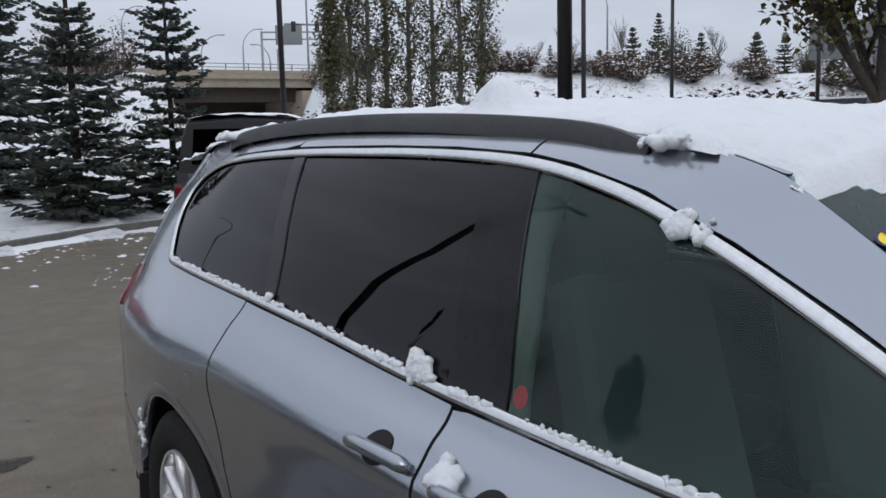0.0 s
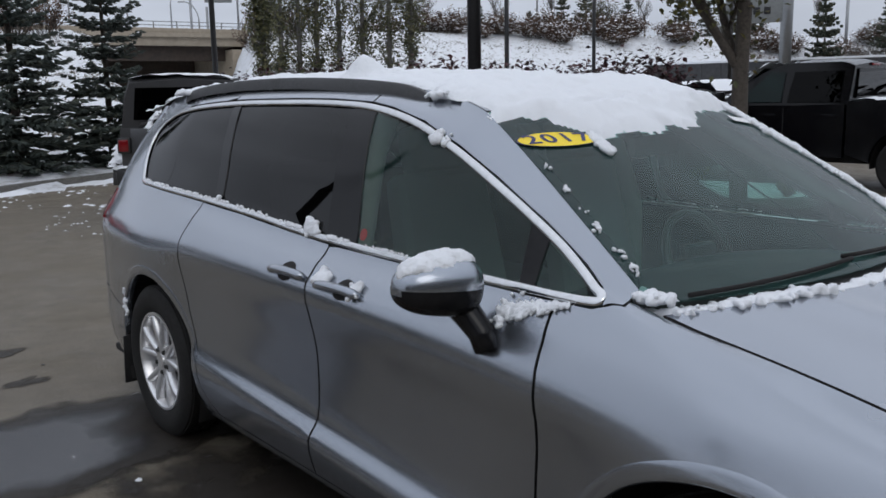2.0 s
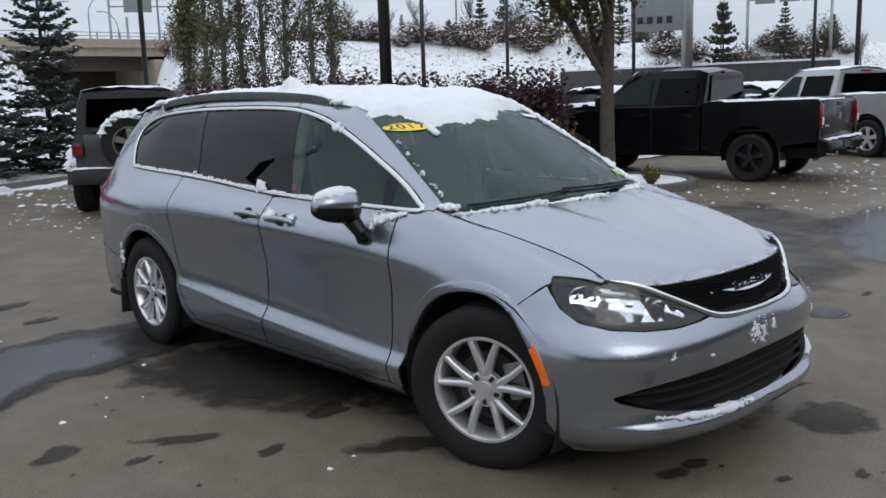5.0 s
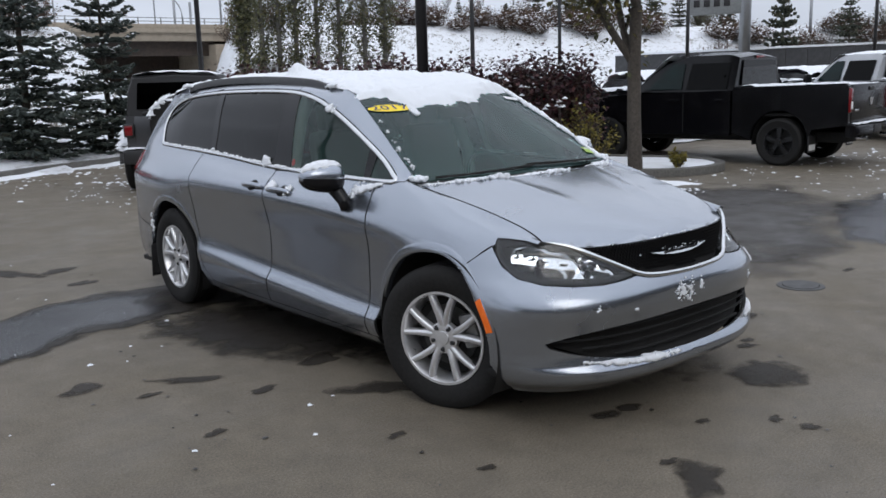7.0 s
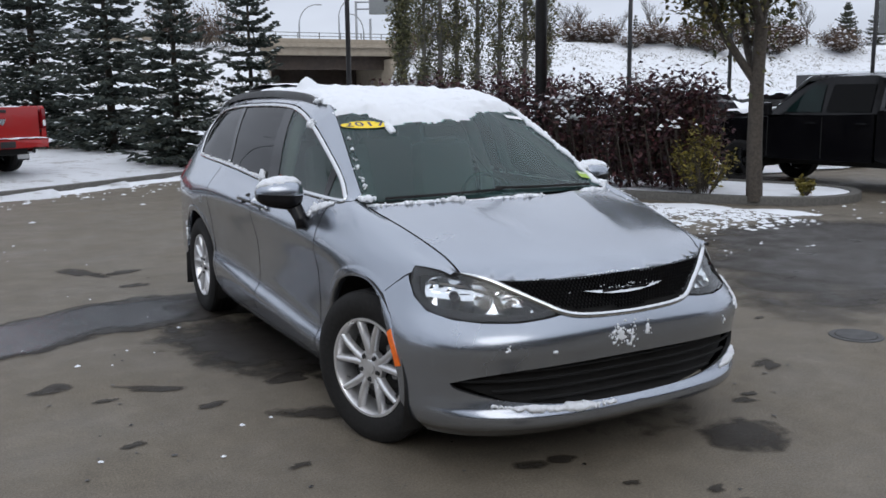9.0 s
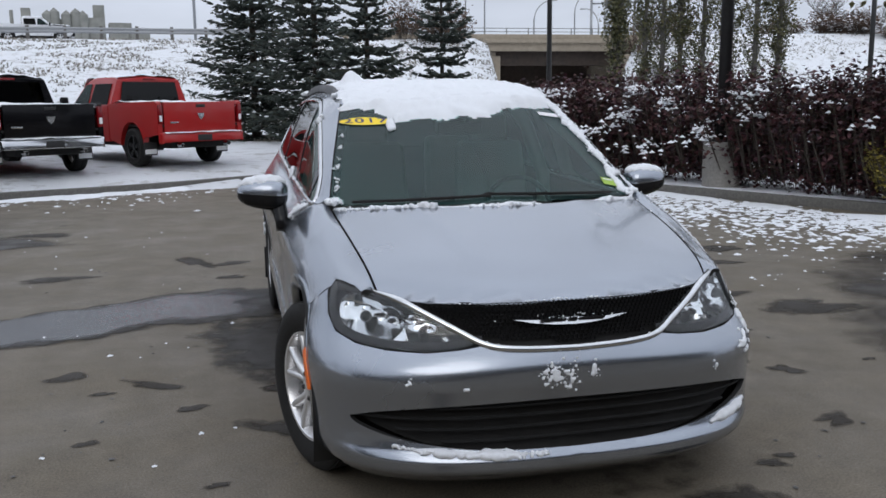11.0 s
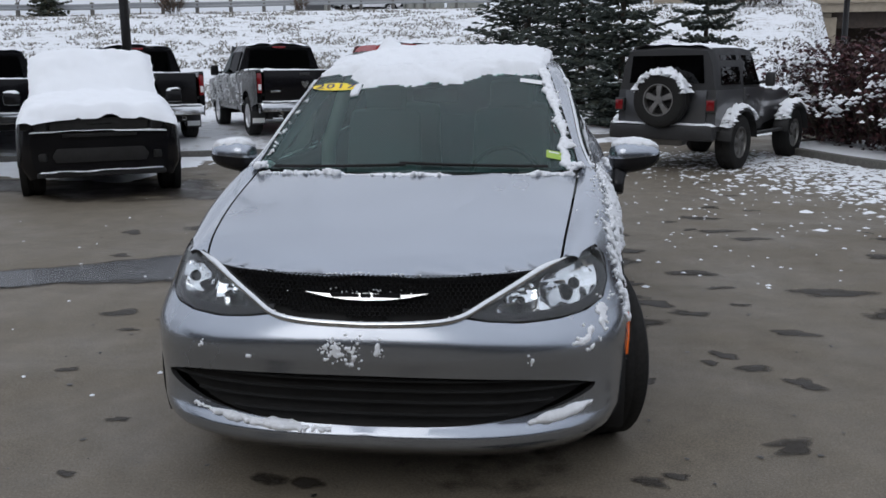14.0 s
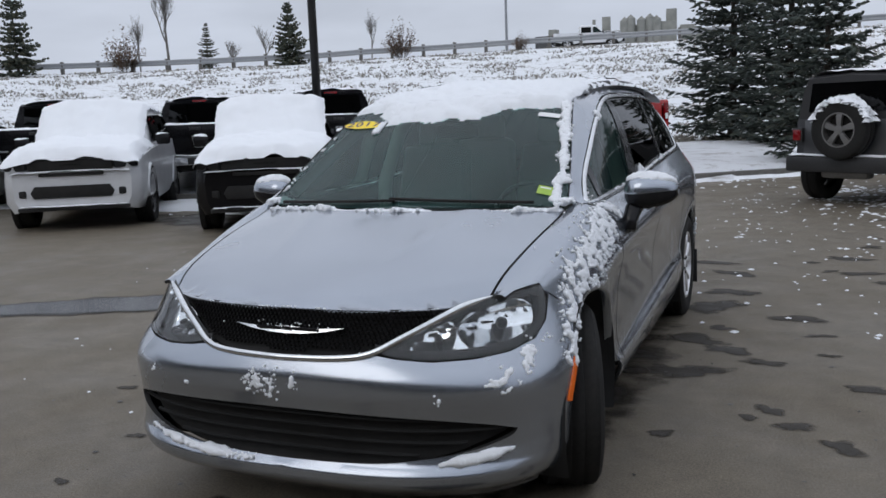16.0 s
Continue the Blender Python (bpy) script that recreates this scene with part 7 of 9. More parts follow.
    if nose < 1:
        y0 = -1.0 + k
        draw = lambda y: y0 + (y - y0) * nose if y < y0 else y
        for ob in [c for c in t.children if c.type == "MESH"] + [g for c in t.children if c.type == "MESH" for g in c.children]:
            for v in ob.data.vertices:
                v.co.y = draw(v.co.y)
        for ob in [c for c in t.children if c.type == "EMPTY"]:
            at = ob.matrix_basis.translation
            ob.location = (at.x, draw(at.y), at.z)
    return t


def heading(hx, hy):
    return math.degrees(math.atan2(hx, -hy))


# row of pickups nosed into the snowy slope
for i, (x, y, turn, paint, bump, label, al, sidesnow) in enumerate((
        (-4.78, 14.18, -148.8, M_BLACKPAINT, M_CHROME, "black pickup truck with chrome rear bumper and snow in its bed", M_ALLOY, True),
        (-2.29, 15.68, -147.1, M_REDPAINT, M_REDPAINT, "red pickup truck with snow in its bed, parked on snow", M_BLACKALLOY, False),
        (-7.35, 12.95, -147.0, M_BLACKPAINT, M_CHROME, "black pickup truck with a snowy rear window behind a dark car", M_ALLOY, False),
        (-9.80, 11.65, -146.5, M_BLACKPAINT, M_CHROME, "black pickup truck with chrome bumper behind a white car", M_ALLOY, False),
        (-12.35, 10.2, -146.5, M_BLACKPAINT, M_CHROME, "black pickup truck with snow on its cab at the row's end", M_ALLOY, False))):
    zg = max(land_z(x, y), land_z(x + 0.45, y - 0.8)) + 0.01
    pickup(label, pose(x, y, zg, 0, 0, turn) @ Matrix.Scale(0.94, 4), paint, bump, al, seed=20 + i, side_snow=sidesnow)

# black pickup beyond the island and its neighbours
pickup("glossy black pickup truck with black wheels, snow in its bed", pose(11.50, 4.76, 0, 0, 0, -174.0), M_BLACKPAINT, M_BLACKPAINT, M_BLACKALLOY, False, True, seed=40, k=0.14, nose=0.95)
pickup("light silver pickup truck with a snow-filled bed", pose(17.2, 4.6, 0, 0, 0, heading(0.35, 0.937)), M_SILVERPAINT, M_CHROME, M_ALLOY, seed=44)

pickup("silver pickup truck under snow beside another", pose(19.8, 10.6, 0, 0, 0, heading(0.35, 0.937)), M_SILVERPAINT, M_CHROME, M_ALLOY, seed=48)


def suv(label, m, paint, seed):
    """A three-row SUV under deep snow: front axle over y = 0, nose towards -y."""
    t = thing("suv", label, "suv", m, "snowed-in cars")
    low = hull("body", [(-0.88, [(0.70, 0.30), (0.78, 0.45), (0.80, 0.70), (0.76, 0.92), (0.60, 0.98), (0.0, 1.0)]), (-0.72, [(0.84, 0.26), (0.93, 0.42), (0.93, 0.72), (0.90, 0.96), (0.70, 1.05), (0.0, 1.07)]),
                        (-0.3, [(0.88, 0.25), (0.955, 0.42), (0.965, 0.75), (0.93, 1.01), (0.74, 1.10), (0.0, 1.13)]), (0.6, [(0.88, 0.25), (0.965, 0.42), (0.975, 0.78), (0.94, 1.08), (0.78, 1.16), (0.0, 1.20)]),
                        (2.0, [(0.88, 0.25), (0.965, 0.42), (0.975, 0.8), (0.94, 1.12), (0.80, 1.18), (0.0, 1.22)]), (3.6, [(0.88, 0.28), (0.96, 0.45), (0.975, 0.85), (0.93, 1.16), (0.80, 1.2), (0.0, 1.22)]), (4.1, [(0.80, 0.35), (0.88, 0.5), (0.90, 0.85), (0.86, 1.14), (0.75, 1.2), (0.0, 1.2)])], per=4)
    body = part("body", low, paint, t)
    gh = [(0.55, [(0.84, 1.12), (0.82, 1.15), (0.78, 1.17), (0.0, 1.22)]), (1.25, [(0.90, 1.12), (0.80, 1.40), (0.66, 1.64), (0.0, 1.72)]), (1.7, [(0.92, 1.12), (0.81, 1.44), (0.64, 1.71), (0.0, 1.79)]), (3.0, [(0.92, 1.12), (0.81, 1.44), (0.63, 1.70), (0.0, 1.78)]), (3.75, [(0.88, 1.14), (0.78, 1.42), (0.60, 1.64), (0.0, 1.70)]), (4.05, [(0.84, 1.14), (0.74, 1.34), (0.58, 1.5), (0.0, 1.55)])]
    cab = part("greenhouse", hull("greenhouse", gh, per=4), paint, t)
    for s in (1, -1):
        for q in ([(0.90, 0.85, 1.16), (0.92, 1.95, 1.18), (0.75, 1.95, 1.58), (0.75, 1.42, 1.57)], [(0.92, 2.05, 1.18), (0.92, 2.85, 1.2), (0.75, 2.85, 1.58), (0.75, 2.05, 1.58)], [(0.92, 2.95, 1.2), (0.89, 3.75, 1.22), (0.74, 3.6, 1.52), (0.75, 2.95, 1.58)]):
            q = [(s * x, y, z) for x, y, z in q]
            part("side_window", plate(q if s > 0 else q[::-1], 0.01, 0.02), M_PRIVACY, cab)
        mi = part("door_mirror", box(0.22, 0.12, 0.17, (s * 1.06, 0.88, 1.20), 0.05), M_GLOSSBLACK, t)
        part("mirror_snow", snow_pad(s * 1.06 - 0.10, s * 1.06 + 0.10, 0.83, 0.94, lambda x, y: 1.28, 0.05, seed, 0.025, 0.02), M_SNOW, mi)
        for y in (0.0, 3.04):
            easy_wheel(t, s * 0.84, y, s, 0.39, 0.26, 0.26, M_BLACKALLOY)
            part("arch_trim", tube([(s * 0.955, y + 0.45 * math.cos(a), 0.40 + 0.45 * math.sin(a)) for a in np.linspace(0, math.pi, 14)], 0.03, 8), M_BLACK if paint is M_BLACKPAINT else paint, t)
            part("wheel_well", lathe([(0.0, s * 0.90), (0.44, s * 0.90), (0.44, s * 0.972), (0.40, s * 0.98)], 28, "x", (0, y, 0.40)), M_DARK, t)
        lamp = part("headlamp", box(0.34, 0.16, 0.13, (s * 0.72, -0.805, 0.925), 0.04, turn=pose(0, 0, 0, 0, 0, s * 24)), M_LAMPGREY, t)
        part("lamp_bowl", lathe([(0.055, 0.0), (0.045, 0.03), (0.0, 0.045)], 16, "y", (s * 0.69, -0.897, 0.920)), M_MIRROR_CHROME, lamp)
        part("fog_lamp", box(0.22, 0.06, 0.10, (s * 0.72, -0.845, 0.54), 0.02, turn=pose(0, 0, 0, 0, 0, s * 24)), M_DARK, t)
    part("front_grille", box(1.14, 0.06, 0.15, (0, -0.890, 0.93), 0.03), M_DARK, t)
    part("grille_bar", box(0.30, 0.02, 0.03, (0, -0.91, 0.93), 0.01), M_GLOSSBLACK, t)
    part("upper_intake", box(0.86, 0.04, 0.045, (0, -0.890, 0.80), 0.01), M_DARK, t)
    part("lower_intake", prism([(-0.52, 0.47), (0.52, 0.47), (0.56, 0.55), (0.50, 0.64), (-0.50, 0.64), (-0.56, 0.55)], 0.05, "y", -0.905, 0.012), M_DARK, t)
    part("chin", box(1.5, 0.10, 0.06, (0, -0.84, 0.32), 0.02), M_BLACK, t)
    hood = lambda x, y: keyed([(-0.9, 1.00), (-0.72, 1.07), (-0.3, 1.13), (0.6, 1.20)])(y) - 0.10 * (abs(x) / 0.9) ** 3
    part("hood_snow", snow_pad(-0.93, 0.93, -0.95, 0.85, hood, 0.12, seed, 0.035, 0.02), M_SNOW, t, "thick smooth snow on the hood")
    glass = lambda x, y: 1.19 + 0.74 * (y - 0.55) - 0.08 * (abs(x) / 0.8) ** 2
    part("windscreen_snow", snow_pad(-0.84, 0.84, 0.34, 1.42, glass, 0.13, seed + 1, 0.05, 0.04), M_SNOW, t, "snow covering the windscreen")
    part("roof_snow", snow_pad(-0.72, 0.72, 1.15, 3.95, lambda x, y: keyed([(1.1, 1.66), (1.7, 1.79), (3.0, 1.78), (3.75, 1.70), (4.1, 1.55)])(y) - 0.08 * (abs(x) / 0.65) ** 2 - 0.01, 0.10, seed + 2, 0.06, 0.04), M_SNOW, t, "thick snow on the roof")
    part("bumper_snow", snow_pad(-0.80, 0.80, -0.93, -0.80, lambda x, y: 0.845 - 0.03 * x * x, 0.035, seed + 3, 0.03, 0.03), M_SNOW, t)
    part("lip_snow", snow_pad(-0.72, 0.72, -0.95, -0.86, lambda x, y: 0.36, 0.02, seed + 4, 0.03, 0.05), M_SNOW, t)
    return t


suv("black suv with deep snow on its hood, windscreen and roof", pose(-5.36, 7.38, 0, 0, 0, 29.0), M_BLACKPAINT, 3)
suv("white suv with deep snow on its hood, windscreen and roof", pose(-8.58, 7.18, 0, 0, 0, 32.5) @ Matrix.Scale(1.03, 4), M_WHITEPAINT, 8)
suv("dark suv under snow at the end of the row", pose(-11.8, 6.3, 0, 0, 0, 31.5), M_SILVERPAINT, 13)


def jeep(m):
    """A two-door off-roader: rear axle over the origin, nose towards -y."""
    t = thing("off_roader", "grey two-door off-roader with a black hardtop, tail-mounted spare wheel and snow", "off-road car", m)
    part("tub", hull("tub", [(-1.15, [(0.78, 0.55), (0.79, 1.0), (0.78, 1.20), (0.0, 1.21)]), (0.0, [(0.79, 0.58), (0.80, 1.0), (0.79, 1.20), (0.0, 1.21)]), (0.70, [(0.78, 0.60), (0.79, 1.0), (0.78, 1.20), (0.0, 1.21)])]), M_JEEPPAINT, t)
    part("hood", hull("hood", [(-2.95, [(0.56, 0.70), (0.60, 1.05), (0.56, 1.12), (0.0, 1.14)]), (-1.5, [(0.68, 0.60), (0.70, 1.1), (0.66, 1.18), (0.0, 1.20)]), (-1.15, [(0.76, 0.58), (0.77, 1.12), (0.74, 1.19), (0.0, 1.21)])]), M_JEEPPAINT, t)
    top = [(-1.12, [(0.76, 1.20), (0.72, 1.22), (0.70, 1.24), (0.0, 1.25)]), (-0.85, [(0.77, 1.20), (0.73, 1.55), (0.66, 1.76), (0.0, 1.80)]), (-0.3, [(0.77, 1.20), (0.73, 1.6), (0.66, 1.81), (0.0, 1.85)]), (0.55, [(0.77, 1.20), (0.73, 1.6), (0.66, 1.80), (0.0, 1.84)]), (0.70, [(0.76, 1.20), (0.70, 1.56), (0.62, 1.76), (0.0, 1.80)])]
    ht = part("hardtop", hull("hardtop", top, per=4), M_SOFTTOP, t)
    part("rear_window", plate([(-0.60, 0.715, 1.30), (0.60, 0.715, 1.30), (0.56, 0.70, 1.70), (-0.56, 0.70, 1.70)], 0.01, 0.006), M_PRIVACY, ht)
    for s in (1, -1):
        for q in ([(0.765, -0.22, 1.27), (0.765, 0.50, 1.27), (0.695, 0.46, 1.70), (0.695, -0.22, 1.70)], [(0.765, -1.02, 1.25), (0.765, -0.36, 1.25), (0.695, -0.36, 1.70), (0.71, -0.74, 1.70)]):
            q = [(s * x, y, z) for x, y, z in q]
            part("side_window", plate(q if s > 0 else q[::-1], 0.01, 0.014), M_PRIVACY, ht)
        dr = part("door", box(0.03, 0.82, 0.62, (s * 0.800, -0.72, 0.90), 0.012), M_JEEPPAINT, t)
        part("door_handle", box(0.03, 0.14, 0.04, (s * 0.825, -0.44, 1.08), 0.012), M_BLACK, dr)
        part("door_mirror", box(0.14, 0.10, 0.22, (s * 0.94, -1.02, 1.33), 0.03), M_BLACK, t)
        part("mirror_arm", tube([(s * 0.78, -1.0, 1.28), (s * 0.90, -1.02, 1.30)], 0.025, 8), M_BLACK, t)
        part("side_step", box(0.10, 1.35, 0.05, (s * 0.86, -1.18, 0.50), 0.02), M_BLACK, t)
        for y, f in ((0.0, -1), (-2.42, -1)):
            easy_wheel(t, s * 0.79, y, s, 0.415, 0.235, 0.27, M_STEEL, 6)
            arch = [(s * 0.80, y + 0.52 * math.cos(a), 0.50 + 0.44 * math.sin(a)) for a in np.linspace(0.05, math.pi - 0.05, 14)]
            bm = bmesh.new()
            ring = []
            for px, py, pz in arch:
                ring.append([bm.verts.new((s * x, py, pz + dz)) for x, dz in ((0.74, 0.0), (0.96, -0.02), (0.965, -0.07), (0.74, -0.06))])
            for p, q in zip(ring, ring[1:]):
                for i in range(4):
                    bm.faces.new((p[i], p[(i + 1) % 4], q[(i + 1) % 4], q[i]))
            bm.faces.new(ring[0])
            bm.faces.new(ring[-1][::-1])
            bmesh.ops.recalc_face_normals(bm, faces=bm.faces)
            part("fender_flare", auto_sharp(bm, 40), M_BLACK, t)
            rng = random.Random(int(y * 10) + s)
            so = Soup()
            for k in range(170):
                a = rng.uniform(0.35, 2.6)
                so.clump(Vector((s * rng.uniform(0.76, 0.95), y + 0.52 * math.cos(a), 0.51 + 0.44 * math.sin(a))), rng.uniform(0.03, 0.08), rng, 0.6)
            part("flare_snow", so.mesh("flare_snow"), M_SNOW, t, "snow on the wheel flare")
        lamp = part("tail_lamp", box(0.16, 0.09, 0.20, (s * 0.735, 0.74, 0.98), 0.02), M_BLACK, t)
        part("lens", box(0.12, 0.02, 0.15, (s * 0.735, 0.785, 0.98), 0.01), M_RED, lamp)
    part("tailgate", box(1.30, 0.05, 0.58, (0, 0.715, 0.90), 0.015), M_JEEPPAINT, t)
    part("rear_bumper", box(1.66, 0.20, 0.22, (0, 0.82, 0.58), 0.04), M_BLACK, t)
    part("bumper_snow", snow_pad(-0.82, 0.82, 0.73, 0.92, lambda x, y: 0.685, 0.04, 5, 0.03, 0.03), M_SNOW, t)
    part("chassis", box(1.0, 3.4, 0.2, (0, -1.2, 0.55), 0.03), M_DARK, t)
    part("muffler", box(0.7, 0.22, 0.18, (0.05, 0.62, 0.46), 0.06), M_STEEL, t)
    sp = easy_wheel(t, -0.03, 0.92, 1, 0.405, 0.235, 0.26, M_STEEL, 5, 90, 1.06, "spare_wheel")
    rng = random.Random(9)
    so = Soup()
    for k in range(260):
        a = rng.uniform(0.25, 2.9)
        r = rng.uniform(0.36, 0.43)
        so.clump(Vector((-0.03 + r * math.cos(a), 0.92 + rng.uniform(-0.12, 0.14), 1.07 + r * math.sin(a))), rng.uniform(0.03, 0.07), rng, 0.8)
    part("spare_snow", so.mesh("spare_snow"), M_SNOW, t, "snow cap on the spare wheel")
    part("wiper_cover", box(0.26, 0.06, 0.05, (0.38, 0.75, 1.24), 0.02), M_BLACK, t)
    part("roof_snow", snow_pad(-0.66, 0.66, -0.85, 0.70, lambda x, y: 1.835 - 0.045 * (x / 0.66) ** 2 - 0.04 * max(-y - 0.3, 0), 0.045, 6), M_SNOW, t)
    part("hood_snow", snow_pad(-0.66, 0.66, -2.9, -1.1, lambda x, y: 1.13 + 0.045 * (y + 2.9) - 0.02 * (x / 0.6) ** 2, 0.07, 7), M_SNOW, t)
    return t


jeep(pose(2.62, 10.70, 0, 0, 0, 148.0))

# rows of snowed-in cars farther away
def far_car(x, y, turn, paint, seed, tall=False):
    t = thing("parked_car", "far parked car under snow", "car", pose(x, y, 0, 0, 0, turn), "far parked cars")
    k = 1.12 if tall else 1.0
    part("body", hull("body", [(-0.9, [(0.72, 0.3), (0.80, 0.6), (0.74, 0.85), (0.0, 0.9)]), (-0.3, [(0.86, 0.25), (0.92, 0.65), (0.85, 0.98 * k), (0.0, 1.02 * k)]), (2.0, [(0.88, 0.25), (0.94, 0.7), (0.90, 1.05 * k), (0.0, 1.1 * k)]), (3.7, [(0.84, 0.3), (0.9, 0.75), (0.86, 1.05 * k), (0.0, 1.1 * k)])]), paint, t)
    part("greenhouse", hull("greenhouse", [(0.5, [(0.80, 1.0 * k), (0.76, 1.02 * k), (0.0, 1.1 * k)]), (1.3, [(0.86, 1.02 * k), (0.66, 1.48 * k), (0.0, 1.56 * k)]), (2.7, [(0.86, 1.02 * k), (0.64, 1.50 * k), (0.0, 1.58 * k)]), (3.6, [(0.82, 1.05 * k), (0.6, 1.3 * k), (0.0, 1.34 * k)])]), M_GLOSSBLACK, t)
    part("roof_snow", snow_pad(-0.70, 0.70, 1.0, 3.3, lambda x, y: keyed([(0.9, 1.36 * k), (1.3, 1.55 * k), (2.7, 1.57 * k), (3.4, 1.40 * k)])(y) - 0.08 * x * x, 0.12, seed, 0.12, 0.05), M_SNOW, t)
    part("hood_snow", snow_pad(-0.84, 0.84, -0.85, 0.9, lambda x, y: keyed([(-0.9, 0.86), (-0.3, 0.99 * k), (1.0, 1.22 * k)])(y) - 0.06 * x * x, 0.10, seed + 1, 0.12, 0.05), M_SNOW, t)
    for s in (1, -1):
        for y in (0.0, 2.8):
            part("wheel", lathe([(0.18, s * 0.90), (0.33, s * 0.90), (0.34, s * 0.72), (0.1, s * 0.72)], 20, "x", (0, y, 0.33)), M_RUBBER, t)
    return t


FAR_PAINT = [M_SILVERPAINT, M_WHITEPAINT, M_BLACKPAINT, M_JEEPPAINT, M_SILVERPAINT, M_REDPAINT]
first = [far_car(-400 - 5 * i, -300, 0, p, 60 + i, i % 2 == 1) for i, p in enumerate(FAR_PAINT)]
spots = [(9.2 + 3.0 * i, 20.5 + 0.7 * i, -20) for i in range(8)] + [(13.0 + 3.0 * i, 13.2 - 0.5 * i, 150) for i in range(8)] + [(21.5 + 2.9 * i, 8.2 - 1.2 * i, 148) for i in range(7)] + [(26 + 3.0 * i, 15.0 - 1.3 * i, 148) for i in range(6)]
for i, (x, y, tn) in enumerate(spots):
    if i < len(first):
        first[i].matrix_basis = pose(x, y, 0, 0, 0, tn)
    else:
        copy_thing(first[(i * 5 + i // 6) % len(first)], pose(x, y, 0, 0, 0, tn + (i * 7) % 5))
# ---- poles, bridge, road on the crest, distance ----
M_POLE = surface("dark_painted_pole", (0.010, 0.010, 0.011), (0.025, 0.024, 0.024), 0.45, 0.2, 20, 3)
M_GALV = surface("galvanised_steel", (0.22, 0.23, 0.24), (0.36, 0.37, 0.38), 0.45, 0.8, 20, 2)
M_SIGN = surface("grey_sign_back", (0.16, 0.17, 0.17), (0.24, 0.25, 0.25), 0.6, 0.3, 10, 2)
M_WALLGREY = surface("dark_grey_fence", (0.035, 0.036, 0.038), (0.07, 0.07, 0.072), 0.8, 0, 4, 0.4)
M_PLANT = surface("weathered_plant_cladding", (0.16, 0.165, 0.15), (0.27, 0.27, 0.245), 0.9, 0, 0.3, 0.05)
M_UNDERPASS_SHADE = surface("underpass_shade_brown", (0.03, 0.022, 0.017), (0.07, 0.05, 0.038), 0.8, 0, 3, 0.3)


def polar(b, d, ex=-1.5, ey=-3.0):
    return ex + d * math.sin(radians(b)), ey + d * math.cos(radians(b))


M_FOOTING = surface("pale_concrete", (0.20, 0.19, 0.175), (0.33, 0.315, 0.29), 0.85, 0, 25, 2, bump=0.003, bump_scale=50)


def lamp_post(x, y, h, r, heads=2, label="tall dark lamp post", base=0.0, z=None, turn=0.0):
    z = max(land_z(x, y), 0.0) if z is None else z
    t = thing("lamp_post", label, "lamp post", pose(x, y, z, 0, 0, turn), "lamp posts of the lot")
    if base:
        part("footing", lathe([(0.0, -0.1), (0.30, -0.1), (0.30, base - 0.02), (0.28, base), (0.0, base)], 28, "z"), M_FOOTING, t, "round concrete footing")
    part("pole", tube([(0, 0, base - 0.02), (0, 0, h * 0.5), (0, 0, h)], [r, r * 0.95, r * 0.85], 12), M_POLE, t)
    part("foot_plate", box(r * 4, r * 4, 0.03, (0, 0, base + 0.015), 0.006), M_POLE, t)
    for k in range(heads):
        s = 1 if k else -1
        part("lamp_head", box(0.55, 0.32, 0.12, (s * 0.55, 0, h - 0.02), 0.04), M_POLE, t)
        part("bracket", tube([(0, 0, h - 0.1), (s * 0.35, 0, h - 0.04)], 0.03, 6), M_POLE, t)
    return t


lamp_post(6.68, 9.45, 9.5, 0.105, 2, "thick dark lamp post on a concrete footing by the hedge", 0.75, 0.08)
lamp_post(8.04, 21.36, 8.5, 0.075, 2)
lamp_post(21.07, 24.02, 8.0, 0.09, 2)
lamp_post(-7.05, 11.75, 9.0, 0.085, 2, "tall dark lamp post between parked cars")
for x, y, h in ((33.2, 30.4, 8.6), (37.3, 25.1, 8.4), (48.3, 20.3, 9.0), (34.5, 12.4, 9.0)):
    lamp_post(x, y, h, 0.10, 2)
lamp_post(-2.4, -11.0, 9.0, 0.10, 2, "dark lamp post behind the camera")


# service truck on the road behind the guard rail
x, y = polar(-11.8, 75)
pickup("white service pickup truck on the road behind the guard rail", pose(x, y, land_z(x, y), 0, 0, heading(0.98, 0.19)), M_WHITEPAINT, M_BLACKPAINT, M_ALLOY, seed=52)

# guard rail along the crest
def crest_at(b, back=0.0):
    r = CREST(b) + back
    x, y = r * math.sin(radians(b)), r * math.cos(radians(b)) - 3
    return x, y, land_z(x, y)


rail = thing("guard_rail", "galvanised steel guard rail on posts along the road", "guard rail")
line = [crest_at(b, -1.0) for b in np.arange(-62, 14.1, 1.0)]
prof = [(-0.21, 0.0), (-0.13, 0.07), (-0.04, 0.0), (0.04, 0.0), (0.13, 0.07), (0.21, 0.0)]
bm = bmesh.new()
rings = []
for x, y, z in line:
    n = Vector((-x, -y - 3, 0)).normalized()
    rings.append([bm.verts.new(Vector((x, y, z + 0.62 + a)) + n * o) for a, o in prof])
for p, q in zip(rings, rings[1:]):
    for i in range(len(prof) - 1):
        bm.faces.new((p[i], p[i + 1], q[i + 1], q[i]))
part("beam", bm, M_GALV, rail)
post = box(0.22, 0.22, 1.1, (0, 0, 0.38), 0.01)
pm = bpy.data.meshes.new("rail_post")
post.to_mesh(pm)
post.free()
pm.materials.append(M_BARK_GREY)
for b in np.arange(-62, 14.1, 2.0):
    x, y, z = crest_at(b, -0.9)
    p = new("rail_post", pm)
    p.parent = rail
    p.location = (x, y, z)


